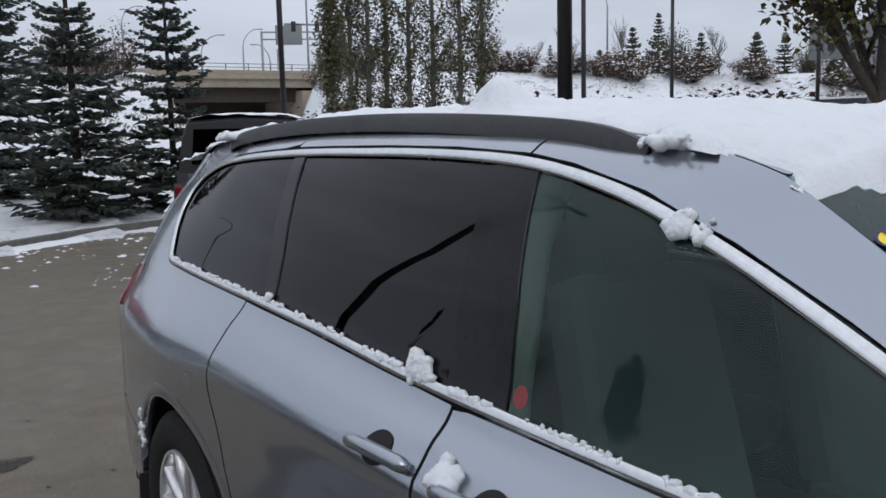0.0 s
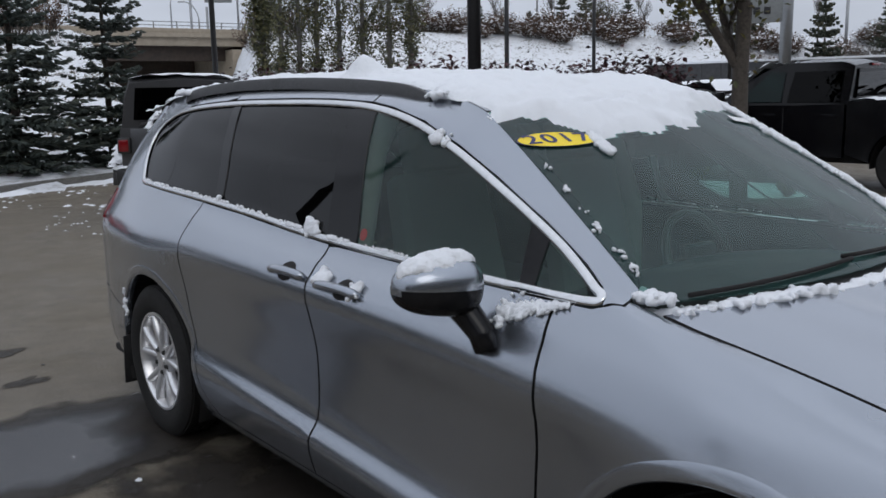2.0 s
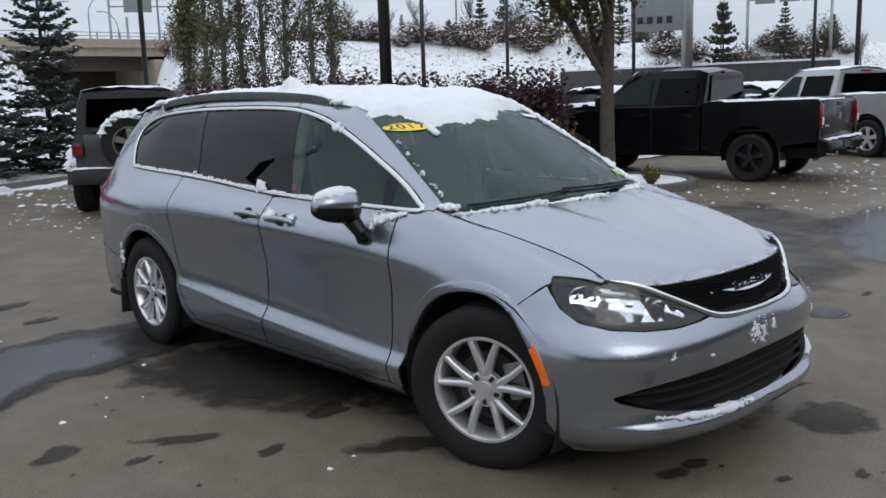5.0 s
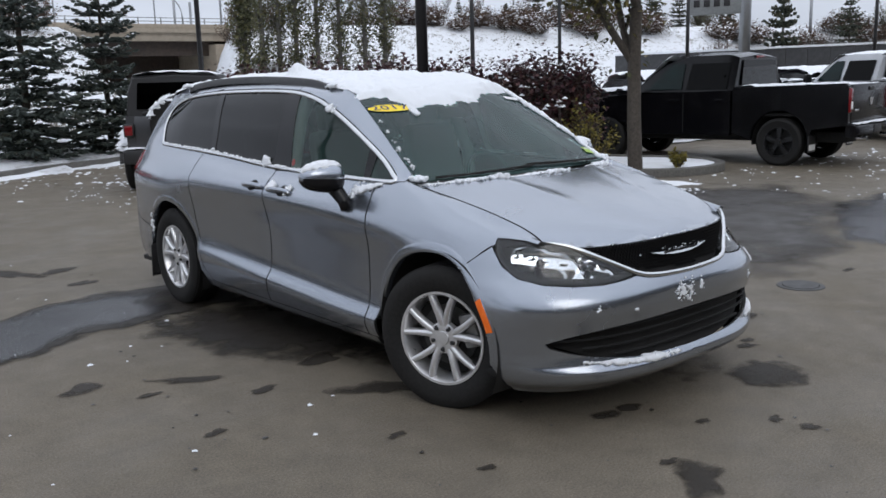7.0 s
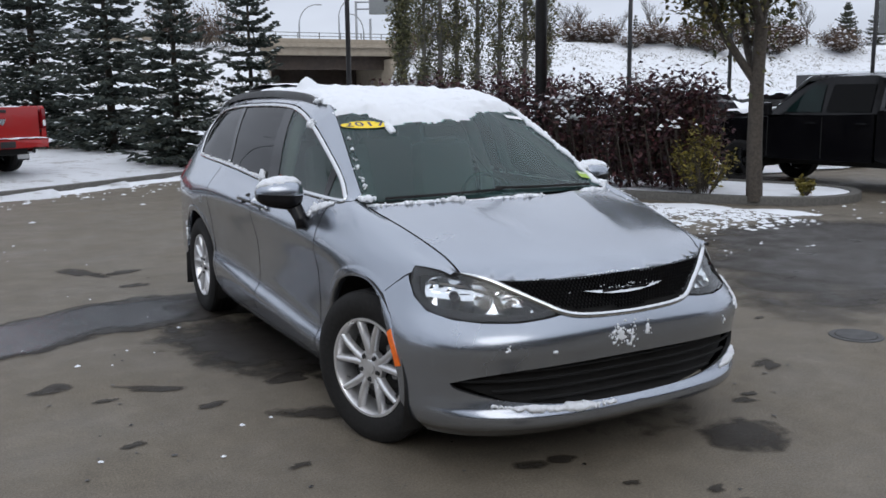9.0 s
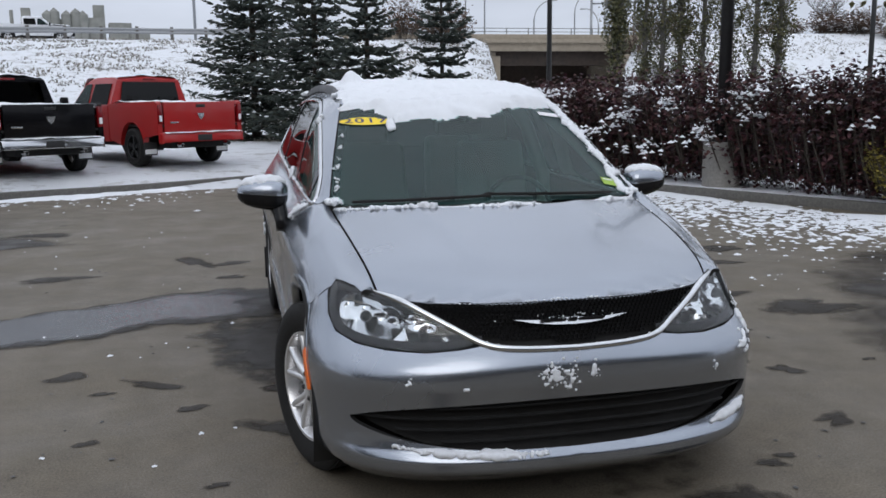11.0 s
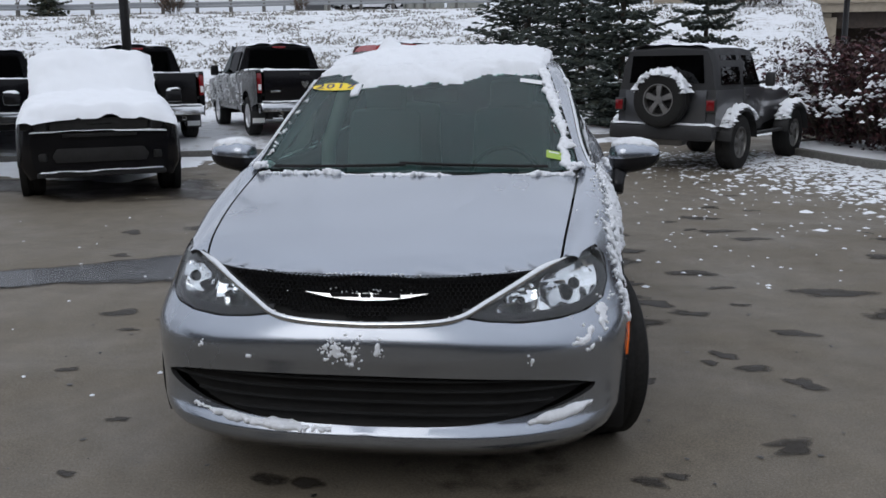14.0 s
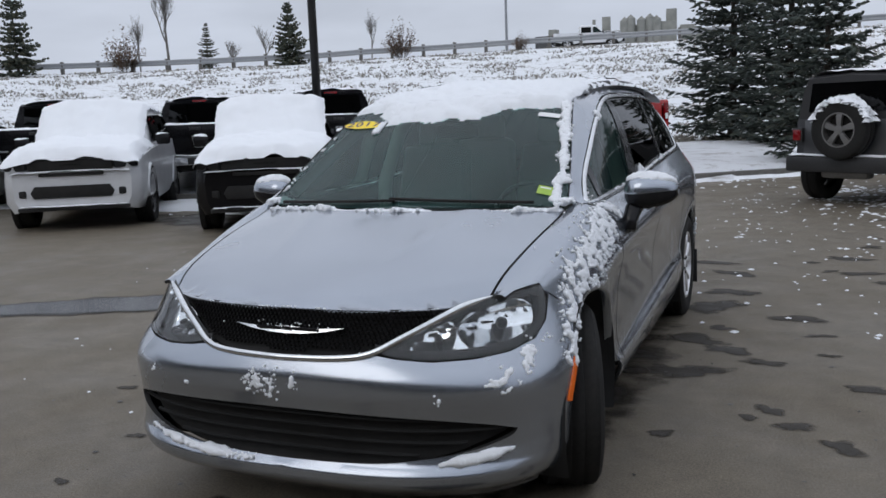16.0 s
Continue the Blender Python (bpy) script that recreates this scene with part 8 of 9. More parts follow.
# bridge
bridge = thing("road_bridge", "beige concrete road bridge with a railing over a dark underpass", "bridge", kind="structure")
x0, y0 = polar(9.0, 78, 0, -3)
x1, y1 = polar(24.8, 84, 0, -3)
dv = Vector((x1 - x0, y1 - y0))
ang = math.degrees(math.atan2(dv.y, dv.x))
mid = Vector(((x0 + x1) / 2, (y0 + y1) / 2))
bridge.matrix_basis = pose(mid.x, mid.y, 0, 0, 0, ang)
L = dv.length
part("deck", box(L + 8, 9.0, 0.35, (0, 4, 6.45), 0.04), M_CONCRETE, bridge)
part("girder", box(L + 8, 0.5, 0.75, (0, 0.1, 5.95), 0.05), M_CONCRETE, bridge)
part("parapet", box(L + 8, 0.25, 0.45, (0, -0.2, 6.8), 0.04), M_CONCRETE, bridge)
for zz in (7.25, 7.55):
    part("hand_rail", box(L + 8, 0.06, 0.06, (0, -0.2, zz), 0.01), M_SIGN, bridge)
for k in range(int(L / 2.0) + 4):
    part("rail_upright", box(0.08, 0.08, 0.7, (-L / 2 - 3 + k * 2.0, -0.2, 7.25), 0.01), M_SIGN, bridge)
part("abutment", box(3.0, 9, 5.4, (L / 2 + 0.2, 4, 2.6), 0.06), M_CONCRETE, bridge)
part("pier", box(1.0, 7, 5.2, (-L * 0.06, 4, 2.6), 0.06), M_CONCRETE, bridge)
# two dark panels beneath the deck; the underpass shade is put into their colour
part("underside", box(L + 6, 0.3, 1.5, (0, 1.2, 5.1), 0.03), M_UNDERPASS_SHADE, bridge)
part("back_wall", box(L * 0.62, 0.4, 5.5, (L * 0.22, 8.5, 2.7), 0.03), M_UNDERPASS_SHADE, bridge)
part("wing_wall", box(14, 0.6, 3.5, (-L * 0.36, 0.9, 3.8), 0.04), M_CONCRETE, bridge)

# street lights, signal gantry and signs by the bridge
def street_light(b, d, h, arm, side, label="grey street light with a curved arm"):
    x, y = polar(b, d)
    z = land_z(x, y)
    t = thing("street_light", label, "street light", pose(x, y, z, 0, 0, -b), "street lights on the road")
    pts = [(0, 0, 0), (0, 0, h * 0.8)] + [(side * arm * (1 - math.cos(a)), 0, h * 0.8 + h * 0.2 * math.sin(a)) for a in np.linspace(0.2, 1.5, 7)]
    part("mast", tube(pts, [0.12, 0.09] + [0.06] * 7, 8), M_GALV, t)
    part("lantern", box(0.7, 0.25, 0.14, (side * (arm + 0.25), 0, h - 0.02), 0.05), M_GALV, t)


for b, d, h, arm, s in ((22.0, 120, 12, 2.0, 1), (23.5, 110, 11, 1.6, -1), (25.7, 100, 13, 1.8, -1), (27.8, 95, 11, 1.5, -1), (44.0, 105, 10, 1.5, -1), (15.2, 120, 11, 2, 1), (16.4, 118, 11, 2, -1), (19.5, 112, 12, 2.2, 1)):
    street_light(b, d, h, arm, s)
street_light(-1.4, 75, 14, 2.2, 1, "tall street light on the crest")
street_light(-15.7, 76, 9, 2.0, 1, "street light with a long arm on the crest")


def gantry(b, d, w, h, boards):
    x, y = polar(b, d)
    z = land_z(x, y)
    t = thing("sign_gantry", "grey road sign gantry seen from behind", "road sign", pose(x, y, z, 0, 0, -b))
    for px in (-w / 2, w / 2):
        part("post", tube([(px, 0, 0), (px, 0, h)], 0.14, 8), M_GALV, t)
    for zz in (h - 0.1, h - 0.9):
        part("beam", tube([(-w / 2, 0, zz), (w / 2, 0, zz)], 0.09, 8), M_GALV, t)
    for bx, bw, bh in boards:
        part("sign_board", box(bw, 0.08, bh, (bx, -0.15, h - 0.45), 0.03), M_SIGN, t)


gantry(25.3, 108, 8.5, 8.0, [(-1.2, 3.0, 2.2)])
gantry(64.0, 92, 7.5, 8.0, [(-2.2, 1.8, 1.8), (0.0, 1.8, 1.6), (2.0, 1.8, 1.6)])
x, y = polar(23.9, 100)
sig = thing("traffic_signal", "red traffic signal on a mast by the bridge", "traffic signal", pose(x, y, land_z(x, y), 0, 0, -24))
part("mast", tube([(0, 0, 0), (0, 0, 9.5)], 0.13, 8), M_GALV, sig)
part("signal_head", box(0.55, 0.35, 1.4, (0, -0.2, 3.4), 0.08), M_RED, sig)
arm = thing("signal_arm", "signal arm with dark traffic lights over the road", "traffic signal", pose(*polar(28.0, 102), 6.0, 0, 0, -28))
part("mast", tube([(3.4, 0, 0), (3.4, 0, 6.5), (3.0, 0, 6.9), (-6.5, 0, 7.2)], 0.11, 8), M_GALV, arm)
for px in (-5.5, -3.0, 3.4):
    part("signal_head", box(0.5, 0.4, 1.1, (px, -0.2, 6.9 if px < 0 else 4.0), 0.08), M_POLE, arm)

# dealer sign pole and fence on the far side of the lot
x, y = polar(57.7, 60)
sp = thing("pylon_sign", "grey pylon sign on a thick steel post", "sign", pose(x, y, 0, 0, 0, -58))
part("post", tube([(0, 0, 0), (0, 0, 14)], 0.36, 16), M_GALV, sp)
part("sign_board", box(3.8, 0.5, 2.2, (-1.7, 0, 6.3), 0.05), M_SIGN, sp)
for k in range(4):
    part("sign_letter_bar", box(0.38, 0.03, 0.44, (-3.0 + 0.62 * k, -0.27, 5.9), 0.01), M_POLE, sp)
fence = thing("screen_fence", "long dark grey screen fence at the end of the lot", "fence", kind="structure")
fa, fb = Vector(polar(50, 66)), Vector(polar(66.5, 58))
fd = (fb - fa)
n = 14
for k in range(n):
    c = fa + fd * ((k + 0.5) / n)
    p = part("fence_panel", box(fd.length / n - 0.02, 0.12, 2.7, (0, 0, 1.35), 0.02), M_WALLGREY, fence)
    p.matrix_basis = pose(c.x, c.y, 0.2, 0, 0, math.degrees(math.atan2(fd.y, fd.x)))
part("fence_cap", box(fd.length, 0.25, 0.12, (0, 0, 0), 0.02), M_SNOW, fence).matrix_basis = pose(*((fa + fb) / 2), 2.98, 0, 0, math.degrees(math.atan2(fd.y, fd.x)))

# trees of the far bank and crest
def at_land(b, d):
    x, y = polar(b, d)
    return x, y, land_z(x, y) - 0.1


rng = random.Random(31)
proto = [spruce("far_spruce", 90 + i, (6.0, 7.5, 5.0)[i], (1.6, 2.0, 1.7)[i], "far dark spruce on the snowy bank", at_land((45.5, 47.0, 52.6)[i], 104), "far spruces", 0.15, M_NEEDLE_FAR, 9, 22, 0.11) for i in range(3)]
for k, (b, d, s) in enumerate(((49.5, 106, 0.9), (54.2, 106, 0.75), (57, 108, 0.9), (59.9, 63.5, 1.25), (63.8, 92, 0.95), (66.5, 100, 0.7), (71, 104, 0.9), (40.5, 102, 0.55), (43.5, 103, 0.7), (38.0, 104, 0.6), (-34.6, 73, 0.52), (-29.4, 70, 1.0), (-45.5, 69, 1.15), (75, 100, 1.0), (82, 104, 1.1), (18.2, 128, 0.8), (20.4, 130, 0.7))):
    x, y, z = at_land(b, d)
    copy_thing(proto[k % 3], Matrix.Translation((x, y, z)) @ Matrix.Rotation(rng.uniform(0, 6), 4, "Z") @ Matrix.Scale(s, 4))
bt = [bare_tree("bare_tree", 200 + i, at_land((-36.9, 41.5, 36.5)[i], (71, 100, 98)[i]), (8.5, 7.0, 6.0)[i], "leafless tree on the snowy bank", 0.11, 4, (0.55, 0.8, 0.9)[i], group="bare trees") for i in range(3)]
for k, (b, d, s) in enumerate(((-38.7, 74, 0.60), (-31.0, 74, 0.62), (-33.2, 75, 0.5), (45.0, 104, 0.9), (50.5, 102, 1.0), (62.5, 76, 0.9), (60.2, 96, 0.7), (39.5, 101, 0.8), (68, 95, 0.8), (34.3, 97, 0.7), (73, 92, 0.9), (13.2, 78, 0.55), (-24.2, 70, 0.5))):
    x, y, z = at_land(b, d)
    copy_thing(bt[k % 3], Matrix.Translation((x, y, z)) @ Matrix.Rotation(k * 1.3, 4, "Z") @ Matrix.Scale(s, 4))
sh = [shrub("rust_shrub", 300, at_land(44.5, 92), 2.6, 2.6, M_RUST, "rust-brown bushes on the far bank", 2200, 0.22, 0.06), shrub("olive_shrub", 301, at_land(47.8, 100), 2.8, 5.2, M_OLIVE, "pale olive tree on the far bank", 2600, 0.24), shrub("brown_shrub", 302, at_land(-22.2, 68.0), 1.5, 2.9, M_RUST, "dry brown bush by the guard rail", 1200, 0.16)]
for k in range(46):
    b, d = rng.uniform(33, 74), rng.uniform(84, 99)
    x, y, z = at_land(b, d)
    copy_thing(sh[0], Matrix.Translation((x, y, z)) @ Matrix.Rotation(k * 1.1, 4, "Z") @ Matrix.Scale(rng.uniform(0.45, 1.0), 4))
for k, (b, d, s) in enumerate(((27.0, 74, 0.9), (26.0, 70, 0.7), (28.5, 76, 0.8), (14.4, 66, 0.9), (13.0, 64, 0.8), (11.5, 70, 1.0), (-39.5, 70, 0.8), (-14.5, 68, 0.35))):
    x, y, z = at_land(b, d)
    copy_thing(sh[2], Matrix.Translation((x, y, z)) @ Matrix.Rotation(k * 0.9, 4, "Z") @ Matrix.Scale(s * 1.4, 4))
for b, d, s in ((55.5, 104, 0.7), (66, 97, 0.8), (37, 100, 0.7)):
    x, y, z = at_land(b, d)
    copy_thing(sh[1], Matrix.Translation((x, y, z)) @ Matrix.Scale(s, 4))
# heap of snowy rocks by the bridge
hp = Soup()
for _ in range(420):
    a, q = rng.uniform(0, 6.28), math.sqrt(rng.random())
    hp.clump(Vector((3.4 * q * math.cos(a), 2.6 * q * math.sin(a), 2.6 * (1 - q) + 0.1)), rng.uniform(0.2, 0.45), rng, 0.7)
tagged(obj("rock_heap", hp.mesh("rock_heap"), M_GRAVEL, smooth=False), "heap of grey rocks dusted with snow", "rocks", kind="stuff").matrix_basis = pose(*at_land(27.2, 58))

# industrial plant on the horizon
px, py = polar(-8.6, 200)
pl = thing("industrial_plant", "distant grey industrial plant with silos and stacks", "factory", pose(px, py, 5, 0, 0, 8.6) @ Matrix.Scale(0.44, 4))
for k, (x, w, h, dp) in enumerate(((-18, 4, 34, 4), (-14, 12, 27, 10), (-3, 14, 29, 14), (9, 12, 30, 12), (13, 5, 36, 5), (22, 10, 28, 10), (30, 10, 24, 10))):
    part("plant_block", box(w, dp, h, (x, 0, h / 2), 0.3), M_PLANT, pl)
for k, x in enumerate((-9, -6, -1, 3, 6)):
    part("silo", lathe([(0.0, 0.0), (2.2, 0.0), (2.2, 31 + k % 2), (0.0, 33 + k % 2)], 20, "z", (x, -7, 0)), M_PLANT, pl)
part("stack", tube([(-24, 0, 0), (-24, 0, 33)], 0.8, 10), M_PLANT, pl)
px, py = polar(-14.6, 200)
p2 = thing("industrial_plant", "distant dark tank structure on the horizon", "factory", pose(px, py, 5) @ Matrix.Scale(0.44, 4))
part("plant_block", box(9, 8, 26, (0, 0, 13), 0.3), M_WALLGREY, p2)
part("plant_block", box(4, 6, 29, (4, 0, 14.5), 0.3), M_PLANT, p2)


# unseen dark buildings added behind the viewer to darken what the cars reflect
M_BLOCKWALL = surface("charcoal_block_wall", (0.030, 0.031, 0.033), (0.055, 0.056, 0.058), 0.6, 0, 3, 0.3)
M_BLOCKGLASS = surface("dark_block_glass", (0.015, 0.018, 0.02), (0.03, 0.034, 0.036), 0.08, 0, 1, 0.2)


def reflection_block(m, length, h, bays):
    t = thing("dealer_building", "unseen low charcoal building added behind the viewer to darken reflections", "building", m)
    part("wall", box(length, 10, h, (0, -5, h / 2), 0.05), M_BLOCKWALL, t)
    part("roof", box(length + 0.8, 10.8, 0.4, (0, -5, h + 0.2), 0.05), M_POLE, t)
    for k in range(bays):
        x = (k + 0.5) / bays * length - length / 2
        win = part("window", box(length / bays * 0.8, 0.10, h * 0.55, (x, 0.02, h * 0.36), 0.02), M_BLOCKGLASS, t)
        part("frame", box(0.12, 0.16, h * 0.55, (x, 0.03, h * 0.36), 0.02), M_POLE, win)


reflection_block(pose(2, -15, 0), 64, 6.0, 12)
reflection_block(pose(-22, -18, 0, 0, 0, -90), 26, 5.5, 6)
for i, (x, y, h) in enumerate(((-17, -2, 7.5), (-19, 3.5, 8), (-16, -8, 7))):
    bare_tree("bare_tree", 300 + i, (x, y, 0), h, "leafless tree behind the lot", 0.12, 4, 0.7)
# ---- snow and stickers on the minivan ----
snow_front = keyed([(-0.62, 1.045), (-0.55, 1.025), (-0.47, 1.005), (-0.42, 0.975), (-0.385, 0.925), (-0.355, 0.872), (-0.32, 0.87), (-0.2, 0.86), (-0.05, 0.85), (0.1, 0.87), (0.2, 0.885), (0.25, 0.94), (0.45, 0.985), (0.6, 1.05)])


def roof_snow(x, y):
    wob = 0.04 * noise.noise(Vector((x * 9, y * 9, 1.0))) + 0.028 * noise.noise(Vector((x * 26, y * 26, 5.0)))
    lim = (0.60 if y < 1.36 else 0.53) if x < 0 else 0.60
    e = min(y - snow_front(x) + wob, lim - abs(x) + wob, 3.96 - y + wob)
    if e <= 0:
        return -1
    d = 0.028 * min(1, e / 0.10) ** 0.5
    if y < 1.12:
        d *= 0.5 + 0.5 * max(0.0, (y - 0.72) / 0.40)
    d += 0.034 * max(0, noise.noise(Vector((x * 3.1, y * 2.3, 2.2)))) * min(1, e / 0.12)
    d += 0.016 * max(0, noise.noise(Vector((x * 14, y * 14, 7.2)))) * min(1, e / 0.06) + 0.007 * noise.noise(Vector((x * 34, y * 34, 1.2))) * min(1, e / 0.03)
    d += 0.070 * math.exp(-(((x + 0.42) ** 2 + (y - 2.0) ** 2) / 0.0045) ** 1.5)
    d += 0.02 * math.exp(-((x - 0.47) ** 2 / 0.012 + (y - 1.35) ** 2 / 0.05))
    # wind-scoured hollow where the dark roof shows through
    d -= 0.10 * math.exp(-((x + 0.05) ** 2 / 0.06 + (y - 1.06 - 0.03 * math.sin(x * 9)) ** 2 / 0.0006)) * (0.6 + noise.noise(Vector((x * 7, y * 14, 4))))
    return d


def top_of_van(x, y):
    z = min(screen_z(x, y), 1.9) if y < 1.03 + 0.05 * (x / 0.6) ** 2 else roof_z(x, y)
    if y > 1.03 and y < 1.2:
        z = min(z, screen_z(x, y))
    return z


part("roof_snow", snow_heap("roof_snow", roof_snow, top_of_van, -0.62, 0.62, 0.70, 3.98, 0.014, 3, 0.010, 11.0), M_SNOW, van, "thick lumpy snow on the roof")


ICO = bmesh.new()
bmesh.ops.create_icosphere(ICO, subdivisions=1, radius=1)
ICO_V = np.array([v.co[:] for v in ICO.verts])
ICO_F = [tuple(v.index for v in f.verts) for f in ICO.faces]
ICO.free()


def crumbs(seed, pts, spread=0.6):
    """Ragged snow flecks: each a knot of small jagged grains. pts: (point, radius)."""
    g = np.random.default_rng(seed)
    vs, fs = [], []
    for c, r in pts:
        k = 1 if r < 0.006 else 2 if r < 0.014 else 4
        for _ in range(k):
            q = r * (1 if k == 1 else g.uniform(0.45, 0.85))
            o = np.array(c[:]) + g.normal(0, spread * r * (k > 1), 3)
            v = ICO_V * g.uniform(0.55, 1.25, (len(ICO_V), 1)) * (q * g.uniform(0.6, 1.3, 3)) + o
            n = len(vs)
            vs += [tuple(p) for p in v]
            fs += [tuple(i + n for i in f) for f in ICO_F]
    return from_lists("crumbs", vs, fs)


def on_body(y, z, s, off=0.0):
    u, w = on_side(y, z)
    p = Vector(side_at(u, w))
    return Vector((s * (p.x + off), p.y, p.z))


def clot(name, seed, pts, voxel, parent=van, label="", rough=0.4):
    """Snow grains melted together into lumps."""
    return part(name, melted(name, pts, voxel, 0.1 + 0.1 * rough, seed), M_SNOW, parent, label)


def on_nose(x, z, off=0.0):
    p = Vector(nose_at(nose_u(abs(x), z), z))
    return Vector((math.copysign(p.x, x), p.y - off, p.z))


rng = random.Random(12)
# cowl: a ridge that thins out in the middle
pts = []
for i in range(5200):
    x = rng.uniform(-0.735, 0.735)
    n1 = noise.noise(Vector((x * 5.0, 1.3, 0))) + 0.5 * noise.noise(Vector((x * 14, 4.3, 0)))
    k = 0.75 + 0.55 * n1 + (0.35 if x < -0.3 or x > 0.55 else 0.0)
    if 0.2 < x < 0.42:
        k -= 0.35
    if k < 0.15:
        continue
    y = hood_rear(x) + 0.03 + rng.gauss(0, 0.016) * k
    z = max(1.088 - 0.02 * (abs(x) / 0.75) ** 2, hood_z(x, y) if y < hood_rear(x) else 0)
    pts.append((Vector((x, y, z + rng.uniform(-0.006, 0.012) * k)), rng.uniform(0.0045, 0.0105) * min(k, 1.2)))
for s in (1, -1):
    for _ in range(130):
        pts.append((Vector((s * (0.735 + rng.gauss(0, 0.016)), 0.35 + rng.gauss(0, 0.030), 1.108 + rng.random() * 0.018)), rng.uniform(0.004, 0.011)))
clot("cowl_snow", 3, pts, 0.0048, van, "snow along the windscreen's foot")
# ragged strip down the windscreen's left edge
pts = []
for _ in range(900):
    y = rng.uniform(0.32, 1.10)
    k = 0.6 + noise.noise(Vector((y * 16, 0.3, 9)))
    if k < 0.3:
        continue
    x = edge_top(max(y, 0.36))[0] - 0.034 + rng.gauss(0, 0.014) * k - (0.02 if y < 0.45 else 0)
    pts.append((Vector((x, y, screen_z(x, y) + 0.002)), 0.003 + 0.012 * k * rng.random() ** 1.5))
clot("screen_snow", 5, pts, 0.0045, van, "ragged snow on the windscreen's edge")
pts = []
for y0, n in ((0.42, 16), (0.47, 8), (0.56, 12), (0.62, 5), (0.70, 9), (0.8, 5)):
    for _ in range(n):
        y = y0 + rng.gauss(0, 0.010)
        x = -(edge_top(max(y, 0.36))[0] - 0.03) + rng.gauss(0, 0.006)
        pts.append((Vector((x, y, screen_z(x, y) + 0.001)), rng.uniform(0.002, 0.0065)))
clot("screen_snow", 6, pts, 0.0035)
pts = []
for _ in range(150):
    k = rng.random()
    x, y = -0.365 - 0.022 * k + rng.gauss(0, 0.010), 0.865 - 0.085 * k + rng.gauss(0, 0.010)
    pts.append((Vector((x, y, screen_z(x, y) + rng.uniform(0, 0.006))), rng.uniform(0.004, 0.010) * (0.6 + 0.5 * k)))
clot("screen_snow", 16, pts, 0.0042)
# wet snow over the left fender's shoulder, down the arch and below the headlamp
pts = []
for _ in range(15000):
    t = rng.random()
    if t < 0.6:
        k = t / 0.6
        y, z = 0.50 - 0.62 * k + rng.gauss(0, 0.030), 1.055 - 0.185 * k + rng.gauss(0, 0.034)
        z -= 0.05 if rng.random() < 0.2 else 0.0
    else:
        k = (t - 0.6) / 0.4
        y, z = front_arch(104 + 44 * k, 104 + 44 * k, 1, 0.055 - 0.010 * k + rng.gauss(0, 0.020 + 0.012 * (1 - k)))[0]
    if math.hypot(y, z - AXLE_Z) < ARCH_F + 0.002 - (0.04 if y < -0.2 else 0) or z < 0.45:
        continue
    if noise.noise(Vector((y * 26, z * 26, 1.0))) + 0.4 * noise.noise(Vector((y * 70, z * 70, 4.0))) < -0.08 + 0.12 * t:
        continue
    p, nn = skin_at(y, z)
    pts.append((p + nn * rng.uniform(-0.002, 0.006), 0.0020 + 0.0048 * rng.random() ** 2))
for _ in range(900):
    k = rng.random()
    x, z = 0.845 - 0.075 * k + rng.gauss(0, 0.020), 0.705 - 0.115 * k + rng.gauss(0, 0.012)
    if noise.noise(Vector((x * 34, z * 34, 2.0))) > 0.02 + 0.15 * k:
        pts.append((Vector(nose_at(nose_u(min(x, 0.93), z), z)), rng.uniform(0.003, 0.007)))
clot("fender_snow", 7, pts, 0.0032, van, "streak of wet snow down the fender")
# marks on the bumper and snow on its lip
pts = []
for x0, z0, n, sp in ((-0.105, 0.612, 26, 0.015), (-0.085, 0.592, 18, 0.012), (-0.03, 0.585, 26, 0.014), (-0.125, 0.585, 10, 0.012), (0.055, 0.603, 18, 0.008), (-0.42, 0.56, 3, 0.003), (-0.62, 0.585, 4, 0.005), (0.58, 0.555, 4, 0.006)):
    for _ in range(2 * n):
        pts.append((on_nose(x0 + rng.gauss(0, sp * 1.15), z0 + rng.gauss(0, sp * 1.5)), 0.0020 + 0.0050 * rng.random() ** 2))
clot("bumper_snow", 8, pts, 0.0031)
pts = []
for x0, x1, n, r in ((-0.68, -0.12, 560, 0.015), (0.58, 0.80, 420, 0.019)):
    for _ in range(n):
        x = rng.uniform(x0, x1)
        k = min(1, 3.2 * min(x - x0, x1 - x) / (x1 - x0) + 0.12) * (0.8 + 0.5 * noise.noise(Vector((x * 11, 3, 1))))
        pts.append((on_nose(x, 0.306 + 0.06 * (abs(x) / 0.8) ** 3 + rng.gauss(0, 0.003)) + Vector((0, rng.uniform(-0.008, 0.022), 0)), r * k * rng.uniform(0.6, 1.0)))
clot("lip_snow", 9, pts, 0.006, van, "snow on the bumper's lower lip")
pts = []
for _ in range(22):
    pts.append((on_nose(rng.gauss(0.05, 0.09), 0.790 + rng.gauss(0, 0.006), 0.010), rng.uniform(0.0015, 0.0038)))
for _ in range(260):
    x = rng.uniform(-0.62, 0.62)
    if noise.noise(Vector((x * 9, 2, 5))) > -0.1:
        pts.append((on_nose(x, gr_low(abs(x)) - 0.012 + rng.gauss(0, 0.003), 0.006), rng.uniform(0.002, 0.005)))
for _ in range(220):
    x = rng.uniform(-0.45, 0.55)
    if noise.noise(Vector((x * 12, 7, 5))) > 0.0:
        pts.append((Vector((x, lead(abs(x)) + 0.01, hood_z(x, lead(abs(x)) + 0.01))), rng.uniform(0.002, 0.005)))
part("grille_snow", crumbs(10, pts), M_SNOW, van)
